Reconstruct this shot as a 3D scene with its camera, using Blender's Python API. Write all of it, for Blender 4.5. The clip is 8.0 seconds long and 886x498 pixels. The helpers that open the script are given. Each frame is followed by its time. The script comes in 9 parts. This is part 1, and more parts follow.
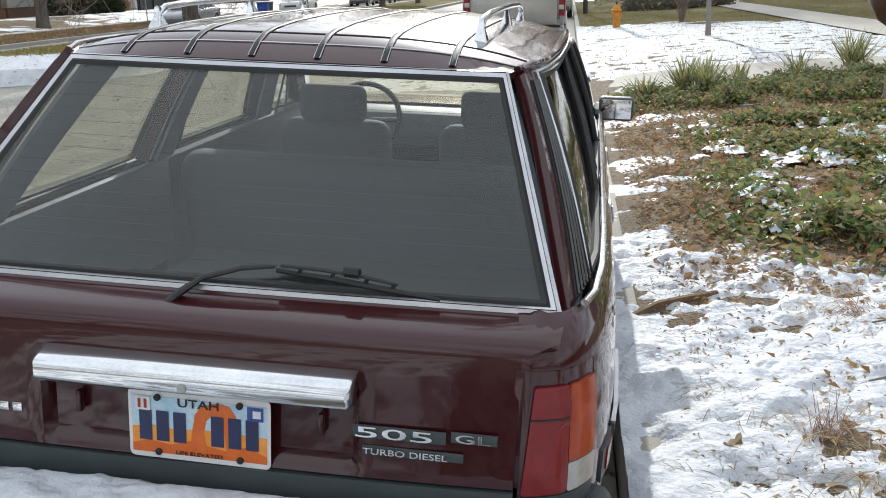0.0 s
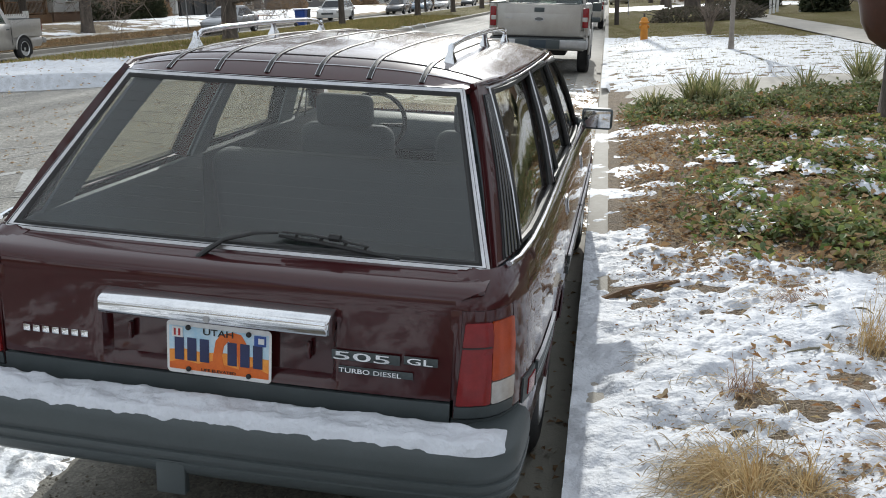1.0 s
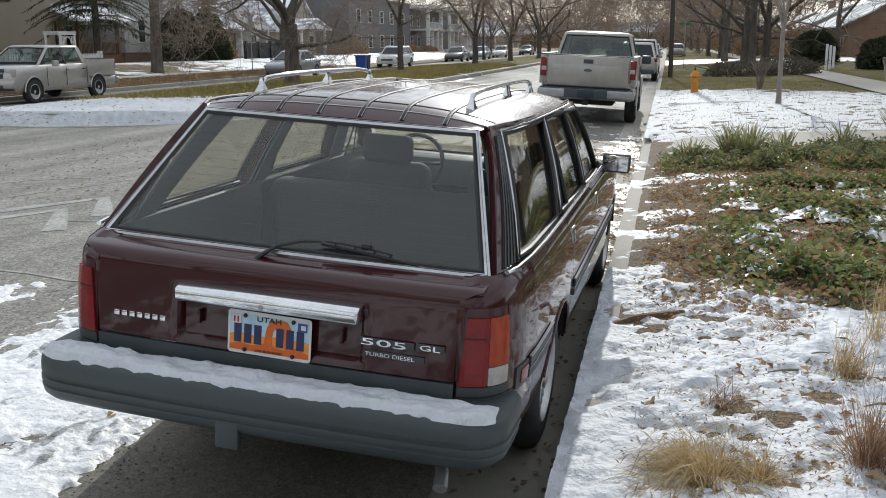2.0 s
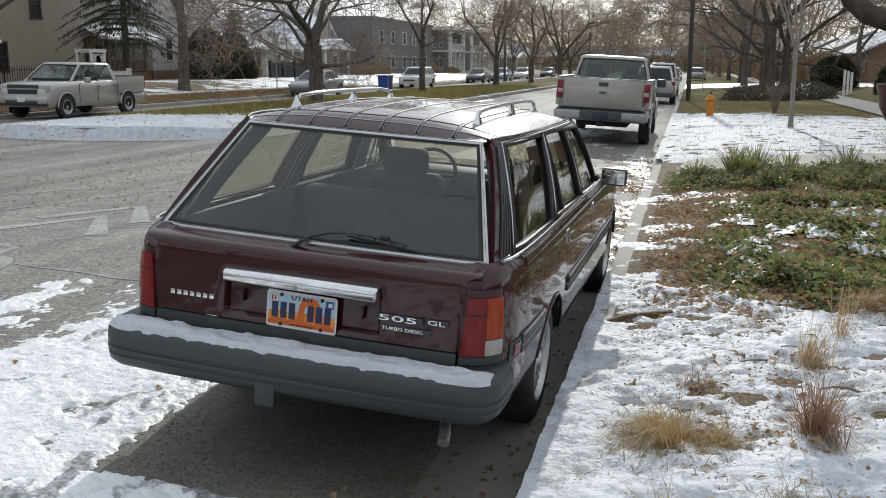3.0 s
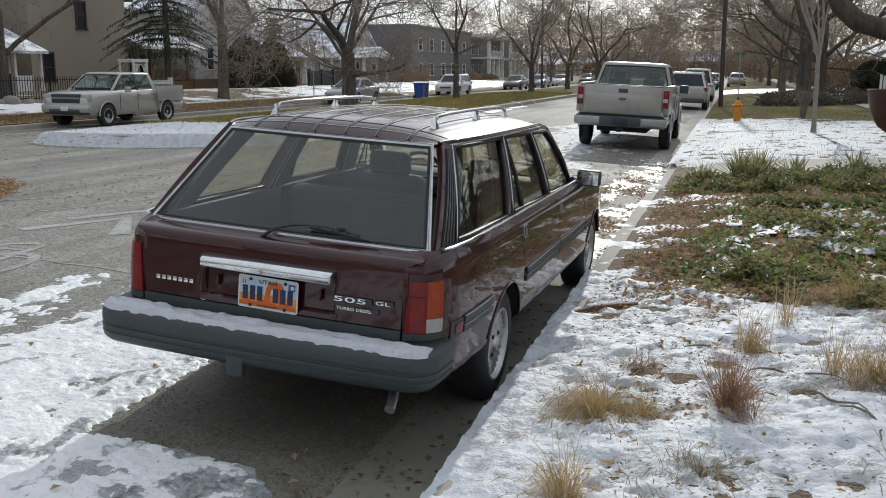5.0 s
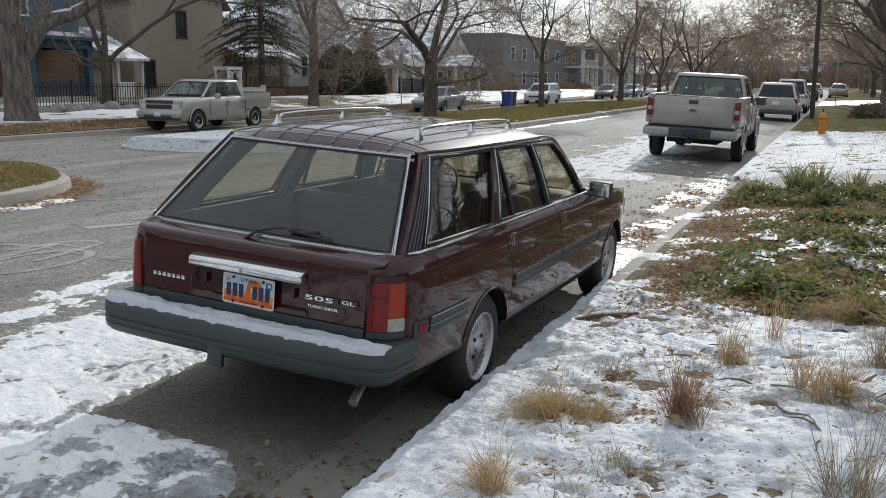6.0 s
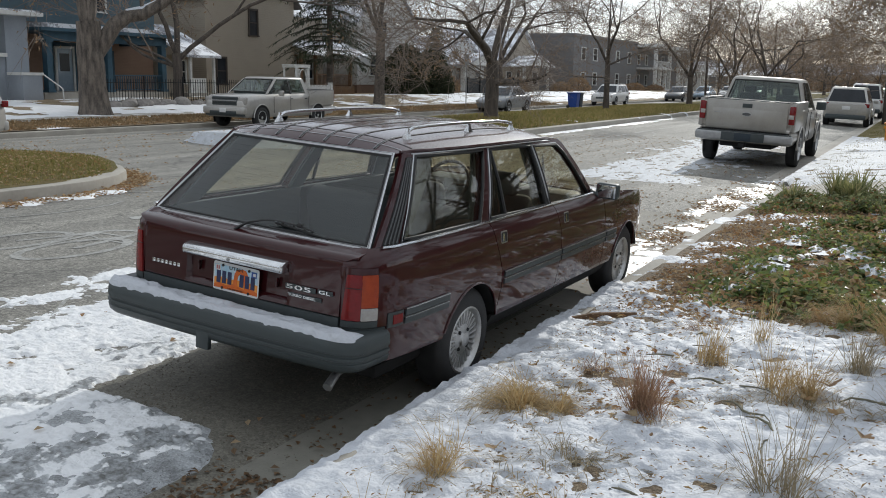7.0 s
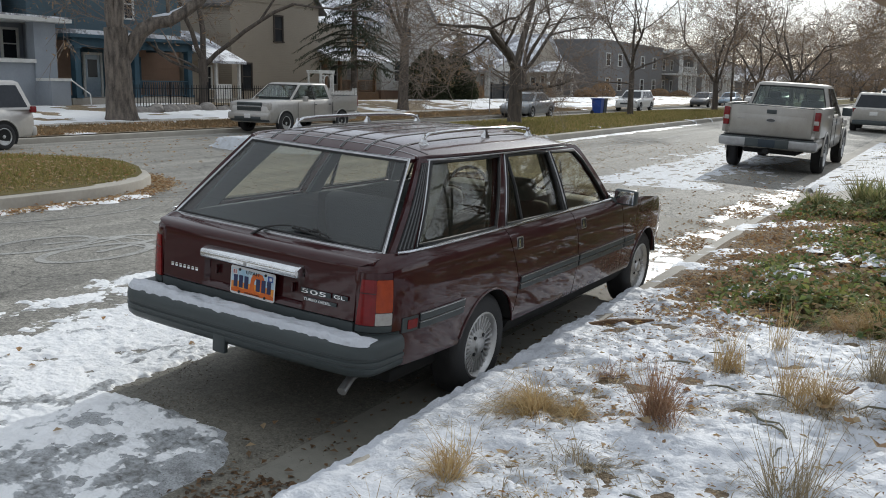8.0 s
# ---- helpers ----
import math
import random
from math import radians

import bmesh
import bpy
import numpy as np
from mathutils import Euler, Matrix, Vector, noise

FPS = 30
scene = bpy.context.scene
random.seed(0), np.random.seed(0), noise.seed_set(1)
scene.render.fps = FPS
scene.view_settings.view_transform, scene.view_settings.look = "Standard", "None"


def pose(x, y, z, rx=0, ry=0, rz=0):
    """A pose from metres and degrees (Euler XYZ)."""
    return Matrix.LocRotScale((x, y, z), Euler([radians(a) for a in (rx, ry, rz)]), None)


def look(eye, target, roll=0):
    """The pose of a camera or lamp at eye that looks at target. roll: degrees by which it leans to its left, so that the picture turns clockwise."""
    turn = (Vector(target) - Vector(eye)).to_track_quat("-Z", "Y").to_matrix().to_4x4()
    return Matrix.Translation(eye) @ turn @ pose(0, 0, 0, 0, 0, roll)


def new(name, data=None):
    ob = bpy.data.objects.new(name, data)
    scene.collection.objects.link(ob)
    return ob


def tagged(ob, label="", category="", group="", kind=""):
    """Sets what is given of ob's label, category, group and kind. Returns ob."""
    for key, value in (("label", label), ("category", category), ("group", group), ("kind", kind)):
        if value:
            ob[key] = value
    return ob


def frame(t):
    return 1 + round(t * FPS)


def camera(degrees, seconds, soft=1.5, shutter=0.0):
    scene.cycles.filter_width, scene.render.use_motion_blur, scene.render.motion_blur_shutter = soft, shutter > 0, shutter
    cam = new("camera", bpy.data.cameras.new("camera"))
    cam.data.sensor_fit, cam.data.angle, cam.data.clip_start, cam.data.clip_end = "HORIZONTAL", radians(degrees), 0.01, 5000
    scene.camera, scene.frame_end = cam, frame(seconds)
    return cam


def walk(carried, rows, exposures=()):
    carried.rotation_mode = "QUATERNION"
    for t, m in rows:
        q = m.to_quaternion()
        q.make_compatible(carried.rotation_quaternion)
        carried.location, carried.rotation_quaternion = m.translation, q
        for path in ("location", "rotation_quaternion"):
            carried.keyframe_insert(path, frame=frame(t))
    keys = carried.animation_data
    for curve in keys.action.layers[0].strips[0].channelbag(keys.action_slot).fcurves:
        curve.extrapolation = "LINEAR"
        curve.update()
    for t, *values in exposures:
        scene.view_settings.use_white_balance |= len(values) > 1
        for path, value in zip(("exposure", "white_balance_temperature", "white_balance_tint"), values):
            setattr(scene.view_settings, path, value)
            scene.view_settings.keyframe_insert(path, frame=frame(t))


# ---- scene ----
cam = camera(50.7, 8.0, 1.0)
PATH = [
    (0, (0.834, -1.558, 1.618), (0.497, 0.337, 1.076), -2.5),
    (0.5, (1.003, -1.836, 1.668), (0.614, 0.054, 1.14), -2.0),
    (1, (1.137, -2.147, 1.69), (0.731, -0.26, 1.166), -1.9),
    (1.5, (1.286, -2.418, 1.718), (0.792, -0.533, 1.268), -1.0),
    (2.8, (1.542, -3.138, 1.729), (1.004, -1.255, 1.324), -0.3),
    (3, (1.599, -3.245, 1.736), (1.04, -1.363, 1.351), -0.0),
    (3.5, (1.811, -3.478, 1.714), (1.226, -1.602, 1.342), -0.1),
    (4, (1.879, -3.602, 1.731), (1.292, -1.726, 1.359), -0.1),
    (4.5, (1.903, -3.622, 1.734), (1.298, -1.752, 1.361), -0.2),
    (4.7, (1.963, -3.574, 1.743), (1.354, -1.706, 1.368), -0.3),
    (5.8, (2.683, -3.61, 1.768), (1.876, -1.813, 1.42), -0.0),
    (6, (2.777, -3.594, 1.783), (1.949, -1.808, 1.43), -0.0),
    (6.5, (3.063, -3.565, 1.784), (2.189, -1.801, 1.43), 0.2),
    (7, (3.281, -3.559, 1.799), (2.322, -1.84, 1.444), 0.7),
    (7.5, (3.306, -3.55, 1.791), (2.315, -1.848, 1.445), 0.6),
    (8, (3.331, -3.553, 1.803), (2.327, -1.858, 1.459), 0.7),
]
walk(cam, [(t, look(eye, target, roll)) for t, eye, target, roll in PATH],
     [(0, 0.64), (0.5, 0.41), (1.0, 0.36), (1.5, 0.27), (3.0, 0.11), (4.0, 0.02), (6, -0.03), (8, 0.0)])

# ---- sky and sun ----
SUN_EL, SUN_AZ = 25.0, -5.0   # degrees; azimuth to the right of +y
world = bpy.data.worlds.new("sky")
scene.world = world
world.use_nodes = True
wn = world.node_tree
sky = wn.nodes.new("ShaderNodeTexSky")
sky.sky_type, sky.sun_disc = "NISHITA", False
sky.sun_elevation, sky.sun_rotation = radians(SUN_EL), radians(SUN_AZ)
sky.air_density, sky.dust_density, sky.ozone_density = 0.7, 0.5, 1.0
back = wn.nodes["Background"]
# thin high cloud over the clear sky
scl = wn.nodes.new("ShaderNodeVectorMath")
scl.operation = "SCALE"
scl.inputs["Scale"].default_value = 0.14
wn.links.new(sky.outputs[0], scl.inputs[0])
wtc, wno, wrp = wn.nodes.new("ShaderNodeTexCoord"), wn.nodes.new("ShaderNodeTexNoise"), wn.nodes.new("ShaderNodeMapRange")
wno.inputs["Scale"].default_value, wno.inputs["Detail"].default_value = 2.2, 7
wrp.inputs[1].default_value, wrp.inputs[2].default_value, wrp.inputs[3].default_value, wrp.inputs[4].default_value = 0.35, 0.65, 0.74, 0.96
wn.links.new(wtc.outputs["Generated"], wno.inputs["Vector"])
wn.links.new(wno.outputs[0], wrp.inputs[0])
wmx = wn.nodes.new("ShaderNodeMix")
wmx.data_type = "RGBA"
wmx.inputs[7].default_value = (0.61, 0.655, 0.70, 1)
wn.links.new(wrp.outputs[0], wmx.inputs[0])
wn.links.new(scl.outputs[0], wmx.inputs[6])
wn.links.new(wmx.outputs[2], back.inputs[0])
back.inputs[1].default_value = 1.30
sun = new("sun", bpy.data.lights.new("sun", "SUN"))
sun.data.energy, sun.data.angle, sun.data.color = 2.35, radians(0.6), (0.98, 0.97, 0.915)
_d = Vector((math.sin(radians(SUN_AZ)) * math.cos(radians(SUN_EL)), math.cos(radians(SUN_AZ)) * math.cos(radians(SUN_EL)), math.sin(radians(SUN_EL))))
sun.matrix_world = look(_d * 60, (0, 0, 0))

# ---- materials ----
def mat(name, c1, c2=None, scale=6.0, rough=0.6, metal=0.0, bump=0.0, bscale=None, coat=0.0, spread=0.25, detail=6.0, spec=0.5, fine=0.35, stretch=None):
    """A surface of two colours mixed by noise at two scales, with fine relief; sizes are in metres."""
    m = bpy.data.materials.new(name)
    m.use_nodes = True
    n, l = m.node_tree.nodes, m.node_tree.links
    b = n["Principled BSDF"]
    b.inputs["Roughness"].default_value, b.inputs["Metallic"].default_value = rough, metal
    b.inputs["Coat Weight"].default_value, b.inputs["Coat Roughness"].default_value = coat, 0.04
    b.inputs["Specular IOR Level"].default_value = spec
    tc = n.new("ShaderNodeTexCoord")
    place = tc.outputs["Object"]
    if stretch:
        mp = n.new("ShaderNodeMapping")
        mp.inputs["Scale"].default_value = stretch
        l.new(place, mp.inputs[0])
        place = mp.outputs[0]
    big, small = n.new("ShaderNodeTexNoise"), n.new("ShaderNodeTexNoise")
    for t, s in ((big, scale), (small, scale * 9)):
        t.inputs["Scale"].default_value, t.inputs["Detail"].default_value = s, detail
        l.new(place, t.inputs["Vector"])
    add = n.new("ShaderNodeMix")
    add.inputs[0].default_value = fine
    l.new(big.outputs[0], add.inputs[2])
    l.new(small.outputs[0], add.inputs[3])
    ramp = n.new("ShaderNodeValToRGB")
    c2 = c2 or tuple(x * 0.7 for x in c1)
    ramp.color_ramp.elements[0].position, ramp.color_ramp.elements[0].color = 0.5 - spread / 2, (*c2, 1)
    ramp.color_ramp.elements[1].position, ramp.color_ramp.elements[1].color = 0.5 + spread / 2, (*c1, 1)
    l.new(add.outputs[0], ramp.inputs[0])
    l.new(ramp.outputs[0], b.inputs["Base Color"])
    rr = n.new("ShaderNodeMapRange")
    rr.inputs[3].default_value, rr.inputs[4].default_value = max(0.02, rough * 0.8), min(1, rough * 1.15)
    l.new(big.outputs[0], rr.inputs[0])
    l.new(rr.outputs[0], b.inputs["Roughness"])
    if bump:
        bt = n.new("ShaderNodeTexNoise")
        bt.inputs["Scale"].default_value, bt.inputs["Detail"].default_value = bscale or scale * 12, 8
        l.new(place, bt.inputs["Vector"])
        bp = n.new("ShaderNodeBump")
        bp.inputs["Strength"].default_value, bp.inputs["Distance"].default_value = 1.0, bump
        l.new(bt.outputs[0], bp.inputs["Height"])
        l.new(bp.outputs[0], b.inputs["Normal"])
    return m


def glass(name, tint, dust=0.0, ior=1.5, gain=1.0):
    """A thin pane: tinted see-through, mirror gloss by Fresnel, a little dust."""
    m = bpy.data.materials.new(name)
    m.use_nodes = True
    n, l = m.node_tree.nodes, m.node_tree.links
    n.clear()
    out = n.new("ShaderNodeOutputMaterial")
    tr, gl, df = n.new("ShaderNodeBsdfTransparent"), n.new("ShaderNodeBsdfGlossy"), n.new("ShaderNodeBsdfDiffuse")
    tr.inputs[0].default_value = (*tint, 1)
    gl.inputs["Roughness"].default_value = 0.02
    df.inputs[0].default_value = (0.48, 0.52, 0.53, 1)
    fr, pw = n.new("ShaderNodeLayerWeight"), n.new("ShaderNodeMath")
    pw.operation = "POWER"
    pw.inputs[1].default_value = 4.0
    l.new(fr.outputs["Facing"], pw.inputs[0])
    mul = n.new("ShaderNodeMapRange")
    mul.inputs[3].default_value, mul.inputs[4].default_value = 0.045 * gain, 0.9
    l.new(pw.outputs[0], mul.inputs[0])
    tc, no = n.new("ShaderNodeTexCoord"), n.new("ShaderNodeTexNoise")
    no.inputs["Scale"].default_value, no.inputs["Detail"].default_value = 3.0, 6
    l.new(tc.outputs["Object"], no.inputs["Vector"])
    dm = n.new("ShaderNodeMath")
    dm.operation = "MULTIPLY"
    dm.inputs[1].default_value = dust * 2
    l.new(no.outputs[0], dm.inputs[0])
    m1, m2 = n.new("ShaderNodeMixShader"), n.new("ShaderNodeMixShader")
    l.new(dm.outputs[0], m1.inputs[0])
    l.new(tr.outputs[0], m1.inputs[1])
    l.new(df.outputs[0], m1.inputs[2])
    l.new(mul.outputs[0], m2.inputs[0])
    l.new(m1.outputs[0], m2.inputs[1])
    l.new(gl.outputs[0], m2.inputs[2])
    l.new(m2.outputs[0], out.inputs[0])
    return m


def asphalt_mat(name, c1, c2, chip, contrast, cracks=True, bump=0.004):
    """Rolled asphalt: worn patches, stone chips of differing grey, fine cracks."""
    m = mat(name, c1, c2, 0.7, 0.78, 0, bump, 170, spread=0.5)
    n, l = m.node_tree.nodes, m.node_tree.links
    b = n["Principled BSDF"]
    old = b.inputs["Base Color"].links[0].from_socket
    tc = n.new("ShaderNodeTexCoord")

    def times(sock, fac):
        k = n.new("ShaderNodeMix")
        k.data_type, k.blend_type = "RGBA", "MULTIPLY"
        k.inputs[0].default_value = 1.0
        l.new(sock, k.inputs[6])
        l.new(fac, k.inputs[7])
        return k.outputs[2]

    col = old
    for sc, lo, hi in ((chip, 1 - contrast, 1 + contrast), (chip * 0.36, 1 - contrast * 0.5, 1 + contrast * 0.4)):
        gr, bw, mr = n.new("ShaderNodeTexVoronoi"), n.new("ShaderNodeRGBToBW"), n.new("ShaderNodeMapRange")
        gr.inputs["Scale"].default_value = sc
        mr.inputs[1].default_value, mr.inputs[2].default_value, mr.inputs[3].default_value, mr.inputs[4].default_value = 0.2, 0.8, lo, hi
        l.new(tc.outputs["Object"], gr.inputs["Vector"])
        l.new(gr.outputs["Color"], bw.inputs[0])
        l.new(bw.outputs[0], mr.inputs[0])
        col = times(col, mr.outputs[0])
    # tyre-polished streaks along the street
    mp, st, sr = n.new("ShaderNodeMapping"), n.new("ShaderNodeTexNoise"), n.new("ShaderNodeMapRange")
    mp.inputs["Scale"].default_value = (1.6, 0.10, 1)
    st.inputs["Scale"].default_value, st.inputs["Detail"].default_value = 1.0, 7
    sr.inputs[1].default_value, sr.inputs[2].default_value, sr.inputs[3].default_value, sr.inputs[4].default_value = 0.35, 0.65, 0.74, 1.22
    l.new(tc.outputs["Object"], mp.inputs[0])
    l.new(mp.outputs[0], st.inputs["Vector"])
    l.new(st.outputs[0], sr.inputs[0])
    col = times(col, sr.outputs[0])
    if cracks:
        wob = n.new("ShaderNodeTexNoise")
        wob.inputs["Scale"].default_value, wob.inputs["Detail"].default_value = 2.4, 7
        l.new(tc.outputs["Object"], wob.inputs["Vector"])
        mixv = n.new("ShaderNodeMix")
        mixv.data_type, mixv.blend_type = "RGBA", "LINEAR_LIGHT"
        mixv.inputs[0].default_value = 0.28
        l.new(tc.outputs["Object"], mixv.inputs[6])
        l.new(wob.outputs["Color"], mixv.inputs[7])
        for sc, wd, dk in ((0.36, 0.0055, 0.38), (1.3, 0.010, 0.62)):
            cr = n.new("ShaderNodeTexVoronoi")
            cr.feature = "DISTANCE_TO_EDGE"
            cr.inputs["Scale"].default_value = sc
            l.new(mixv.outputs[2], cr.inputs["Vector"])
            rp = n.new("ShaderNodeValToRGB")
            rp.color_ramp.elements[0].position, rp.color_ramp.elements[0].color = wd * 0.3, (dk, dk, dk, 1)
            rp.color_ramp.elements[1].position, rp.color_ramp.elements[1].color = wd, (1, 1, 1, 1)
            l.new(cr.outputs["Distance"], rp.inputs[0])
            col = times(col, rp.outputs[0])
    l.new(col, b.inputs["Base Color"])
    return m


def leafmat(name, stops, rough=0.55, gloss=0.5):
    """Leaves whose colour differs from one to the next."""
    m = bpy.data.materials.new(name)
    m.use_nodes = True
    n, l = m.node_tree.nodes, m.node_tree.links
    b = n["Principled BSDF"]
    b.inputs["Roughness"].default_value, b.inputs["Specular IOR Level"].default_value = rough, gloss
    g = n.new("ShaderNodeNewGeometry")
    r = n.new("ShaderNodeValToRGB")
    e = r.color_ramp.elements
    while len(e) < len(stops):
        e.new(0.5)
    for i, c in enumerate(stops):
        e[i].position, e[i].color = i / (len(stops) - 1), (*c, 1)
    l.new(g.outputs["Random Per Island"], r.inputs[0])
    l.new(r.outputs[0], b.inputs["Base Color"])
    tl = n.new("ShaderNodeBsdfTranslucent")
    l.new(r.outputs[0], tl.inputs[0])
    mx = n.new("ShaderNodeMixShader")
    mx.inputs[0].default_value = 0.35
    out = n["Material Output"]
    l.new(b.outputs[0], mx.inputs[1])
    l.new(tl.outputs[0], mx.inputs[2])
    l.new(mx.outputs[0], out.inputs[0])
    return m


M = {}
M["asphalt"] = asphalt_mat("asphalt", (0.265, 0.254, 0.224), (0.167, 0.160, 0.142), 75, 0.42)
M["gravelly"] = asphalt_mat("gravelly_asphalt", (0.195, 0.182, 0.148), (0.125, 0.118, 0.098), 110, 0.26, False, 0.003)
M["ice"] = mat("grey_ice", (0.50, 0.52, 0.54), (0.15, 0.155, 0.155), 11, 0.38, 0, 0.010, 40, spread=0.28, fine=0.5)
M["darkconcrete"] = mat("dark_concrete", (0.25, 0.24, 0.205), (0.16, 0.155, 0.13), 1.8, 0.7, 0, 0.003, 110, spread=0.45)
M["stemgreen"] = mat("grey_green_stem", (0.21, 0.20, 0.14), (0.12, 0.11, 0.08), 14, 0.9, 0, 0.004, 60)
M["wet"] = mat("damp_asphalt", (0.075, 0.072, 0.066), (0.045, 0.043, 0.04), 2.5, 0.6, 0, 0.003, 150, spread=0.4)
M["concrete"] = mat("concrete", (0.42, 0.39, 0.34), (0.28, 0.26, 0.225), 2.2, 0.85, 0, 0.003, 90, spread=0.45)
M["lawnsnow"] = mat("thin_lawn_snow", (0.68, 0.71, 0.76), (0.40, 0.41, 0.42), 7, 0.7, 0, 0.010, 60, spread=0.35, spec=0.2, fine=0.5)
M["snow"] = mat("snow", (0.66, 0.685, 0.73), (0.52, 0.545, 0.59), 5, 0.6, 0, 0.010, 42, spread=0.5, spec=0.3)
M["oldsnow"] = mat("trodden_snow", (0.94, 0.945, 0.95), (0.80, 0.815, 0.83), 5, 0.45, 0, 0.014, 34, spread=0.4, spec=0.6)


def footworn(name):
    """Wet snow trodden to grey ice in streaks, most of all at the end of the lane where people walk."""
    m = mat(name, (0.94, 0.945, 0.95), (0.79, 0.805, 0.825), 5, 0.45, 0, 0.014, 34, spread=0.4, spec=0.6)
    n, l = m.node_tree.nodes, m.node_tree.links
    b = n["Principled BSDF"]
    snow_colour = b.inputs["Base Color"].links[0].from_socket
    tc, mp, sep = n.new("ShaderNodeTexCoord"), n.new("ShaderNodeMapping"), n.new("ShaderNodeSeparateXYZ")
    mp.inputs["Rotation"].default_value = (0, 0, 0.6)
    mp.inputs["Scale"].default_value = (1.0, 0.55, 1.0)
    l.new(tc.outputs["Object"], mp.inputs[0])
    l.new(tc.outputs["Object"], sep.inputs[0])
    streak, grain = n.new("ShaderNodeTexNoise"), n.new("ShaderNodeTexNoise")
    streak.inputs["Scale"].default_value, streak.inputs["Detail"].default_value = 4.2, 3
    streak.inputs["Distortion"].default_value = 0.6
    grain.inputs["Scale"].default_value, grain.inputs["Detail"].default_value = 26, 6
    l.new(mp.outputs[0], streak.inputs["Vector"])
    l.new(tc.outputs["Object"], grain.inputs["Vector"])
    trod = n.new("ShaderNodeMapRange")
    for i, x in ((1, -0.2), (2, 0.7), (3, 0.0), (4, 0.11)):
        trod.inputs[i].default_value = x
    l.new(sep.outputs["Y"], trod.inputs[0])
    a, c = n.new("ShaderNodeMath"), n.new("ShaderNodeMath")
    a.operation, c.operation = "MULTIPLY_ADD", "SUBTRACT"
    a.inputs[1].default_value = 0.30
    l.new(grain.outputs[0], a.inputs[0])
    l.new(streak.outputs[0], a.inputs[2])
    l.new(a.outputs[0], c.inputs[0])
    l.new(trod.outputs[0], c.inputs[1])
    worn = n.new("ShaderNodeMapRange")
    for i, x in ((1, 0.665), (2, 0.71), (3, 0.0), (4, 1.0)):
        worn.inputs[i].default_value = x
    l.new(c.outputs[0], worn.inputs[0])
    tone = n.new("ShaderNodeValToRGB")
    e = tone.color_ramp.elements
    e[0].position, e[0].color = 0.36, (0.13, 0.132, 0.126, 1)
    e[1].position, e[1].color = 0.66, (0.46, 0.48, 0.50, 1)
    l.new(grain.outputs[0], tone.inputs[0])
    mx = n.new("ShaderNodeMix")
    mx.data_type = "RGBA"
    l.new(worn.outputs[0], mx.inputs[0])
    l.new(snow_colour, mx.inputs[6])
    l.new(tone.outputs[0], mx.inputs[7])
    l.new(mx.outputs[2], b.inputs["Base Color"])
    return m


M["footworn"] = footworn("foot_worn_snow")
M["soil"] = mat("soil_and_litter", (0.30, 0.225, 0.145), (0.12, 0.088, 0.058), 11, 0.95, 0, 0.05, 55, spread=0.4)
M["lawn"] = mat("winter_lawn", (0.135, 0.13, 0.042), (0.19, 0.145, 0.07), 1.6, 0.95, 0, 0.05, 55, spread=0.22, fine=0.55, spec=0.1)
M["straw"] = mat("dead_grass", (0.34, 0.26, 0.155), (0.17, 0.125, 0.08), 1.6, 0.95, 0, 0.05, 55, spread=0.22, fine=0.55)
M["lane"] = mat("worn_road_paint", (0.42, 0.42, 0.40), (0.19, 0.186, 0.172), 3.4, 0.75, 0, 0.003, 120, spread=0.2, fine=0.6)
M["paint"] = mat("maroon_paint", (0.043, 0.0062, 0.0074), (0.036, 0.005, 0.0062), 30, 0.4, 0.0, 0, coat=1.0, spread=0.6, spec=0.08)
M["black"] = mat("black_plastic", (0.053, 0.066, 0.068), (0.042, 0.052, 0.054), 12, 0.5, 0, 0.0006, 400, spread=0.5)
M["gloss"] = mat("glossy_black_trim", (0.03, 0.03, 0.031), (0.022, 0.022, 0.023), 20, 0.16, 0, 0, coat=0.5)
M["rubber"] = mat("black_rubber", (0.016, 0.016, 0.016), (0.01, 0.01, 0.01), 20, 0.6, 0, 0.0006, 200)
M["chrome"] = mat("chrome", (0.78, 0.79, 0.80), (0.66, 0.67, 0.68), 15, 0.09, 1.0, 0)
M["alu"] = mat("anodised_trim", (0.62, 0.62, 0.63), (0.5, 0.5, 0.51), 15, 0.32, 1.0, 0)
M["rimalu"] = mat("alloy_wheel", (0.62, 0.62, 0.62), (0.48, 0.48, 0.47), 18, 0.4, 0.8, 0)
M["tyre"] = mat("tyre", (0.032, 0.032, 0.033), (0.02, 0.02, 0.021), 14, 0.75, 0, 0.001, 220)
M["dark"] = mat("underside", (0.012, 0.012, 0.012), (0.008, 0.008, 0.008), 6, 0.85)
M["fabric"] = mat("grey_upholstery", (0.08, 0.092, 0.098), (0.06, 0.07, 0.075), 40, 0.85)
M["seatgrey"] = mat("grey_seat_cloth", (0.10, 0.122, 0.136), (0.085, 0.103, 0.115), 40, 0.85)
M["trimgrey"] = mat("grey_interior_plastic", (0.12, 0.148, 0.166), (0.10, 0.122, 0.136), 20, 0.6)
M["red"] = mat("red_lens", (0.22, 0.012, 0.013), (0.155, 0.008, 0.009), 30, 0.2, 0, 0, coat=0.2, spec=0.3)
M["amber"] = mat("amber_lens", (0.38, 0.052, 0.010), (0.29, 0.038, 0.007), 30, 0.2, 0, 0, coat=0.2, spec=0.3)
M["clear"] = mat("clear_lens", (0.42, 0.40, 0.37), (0.34, 0.32, 0.30), 40, 0.2, 0, 0, coat=0.8)
M["glass"] = glass("car_glass", (0.86, 0.84, 0.75), 0.0, gain=1.6)
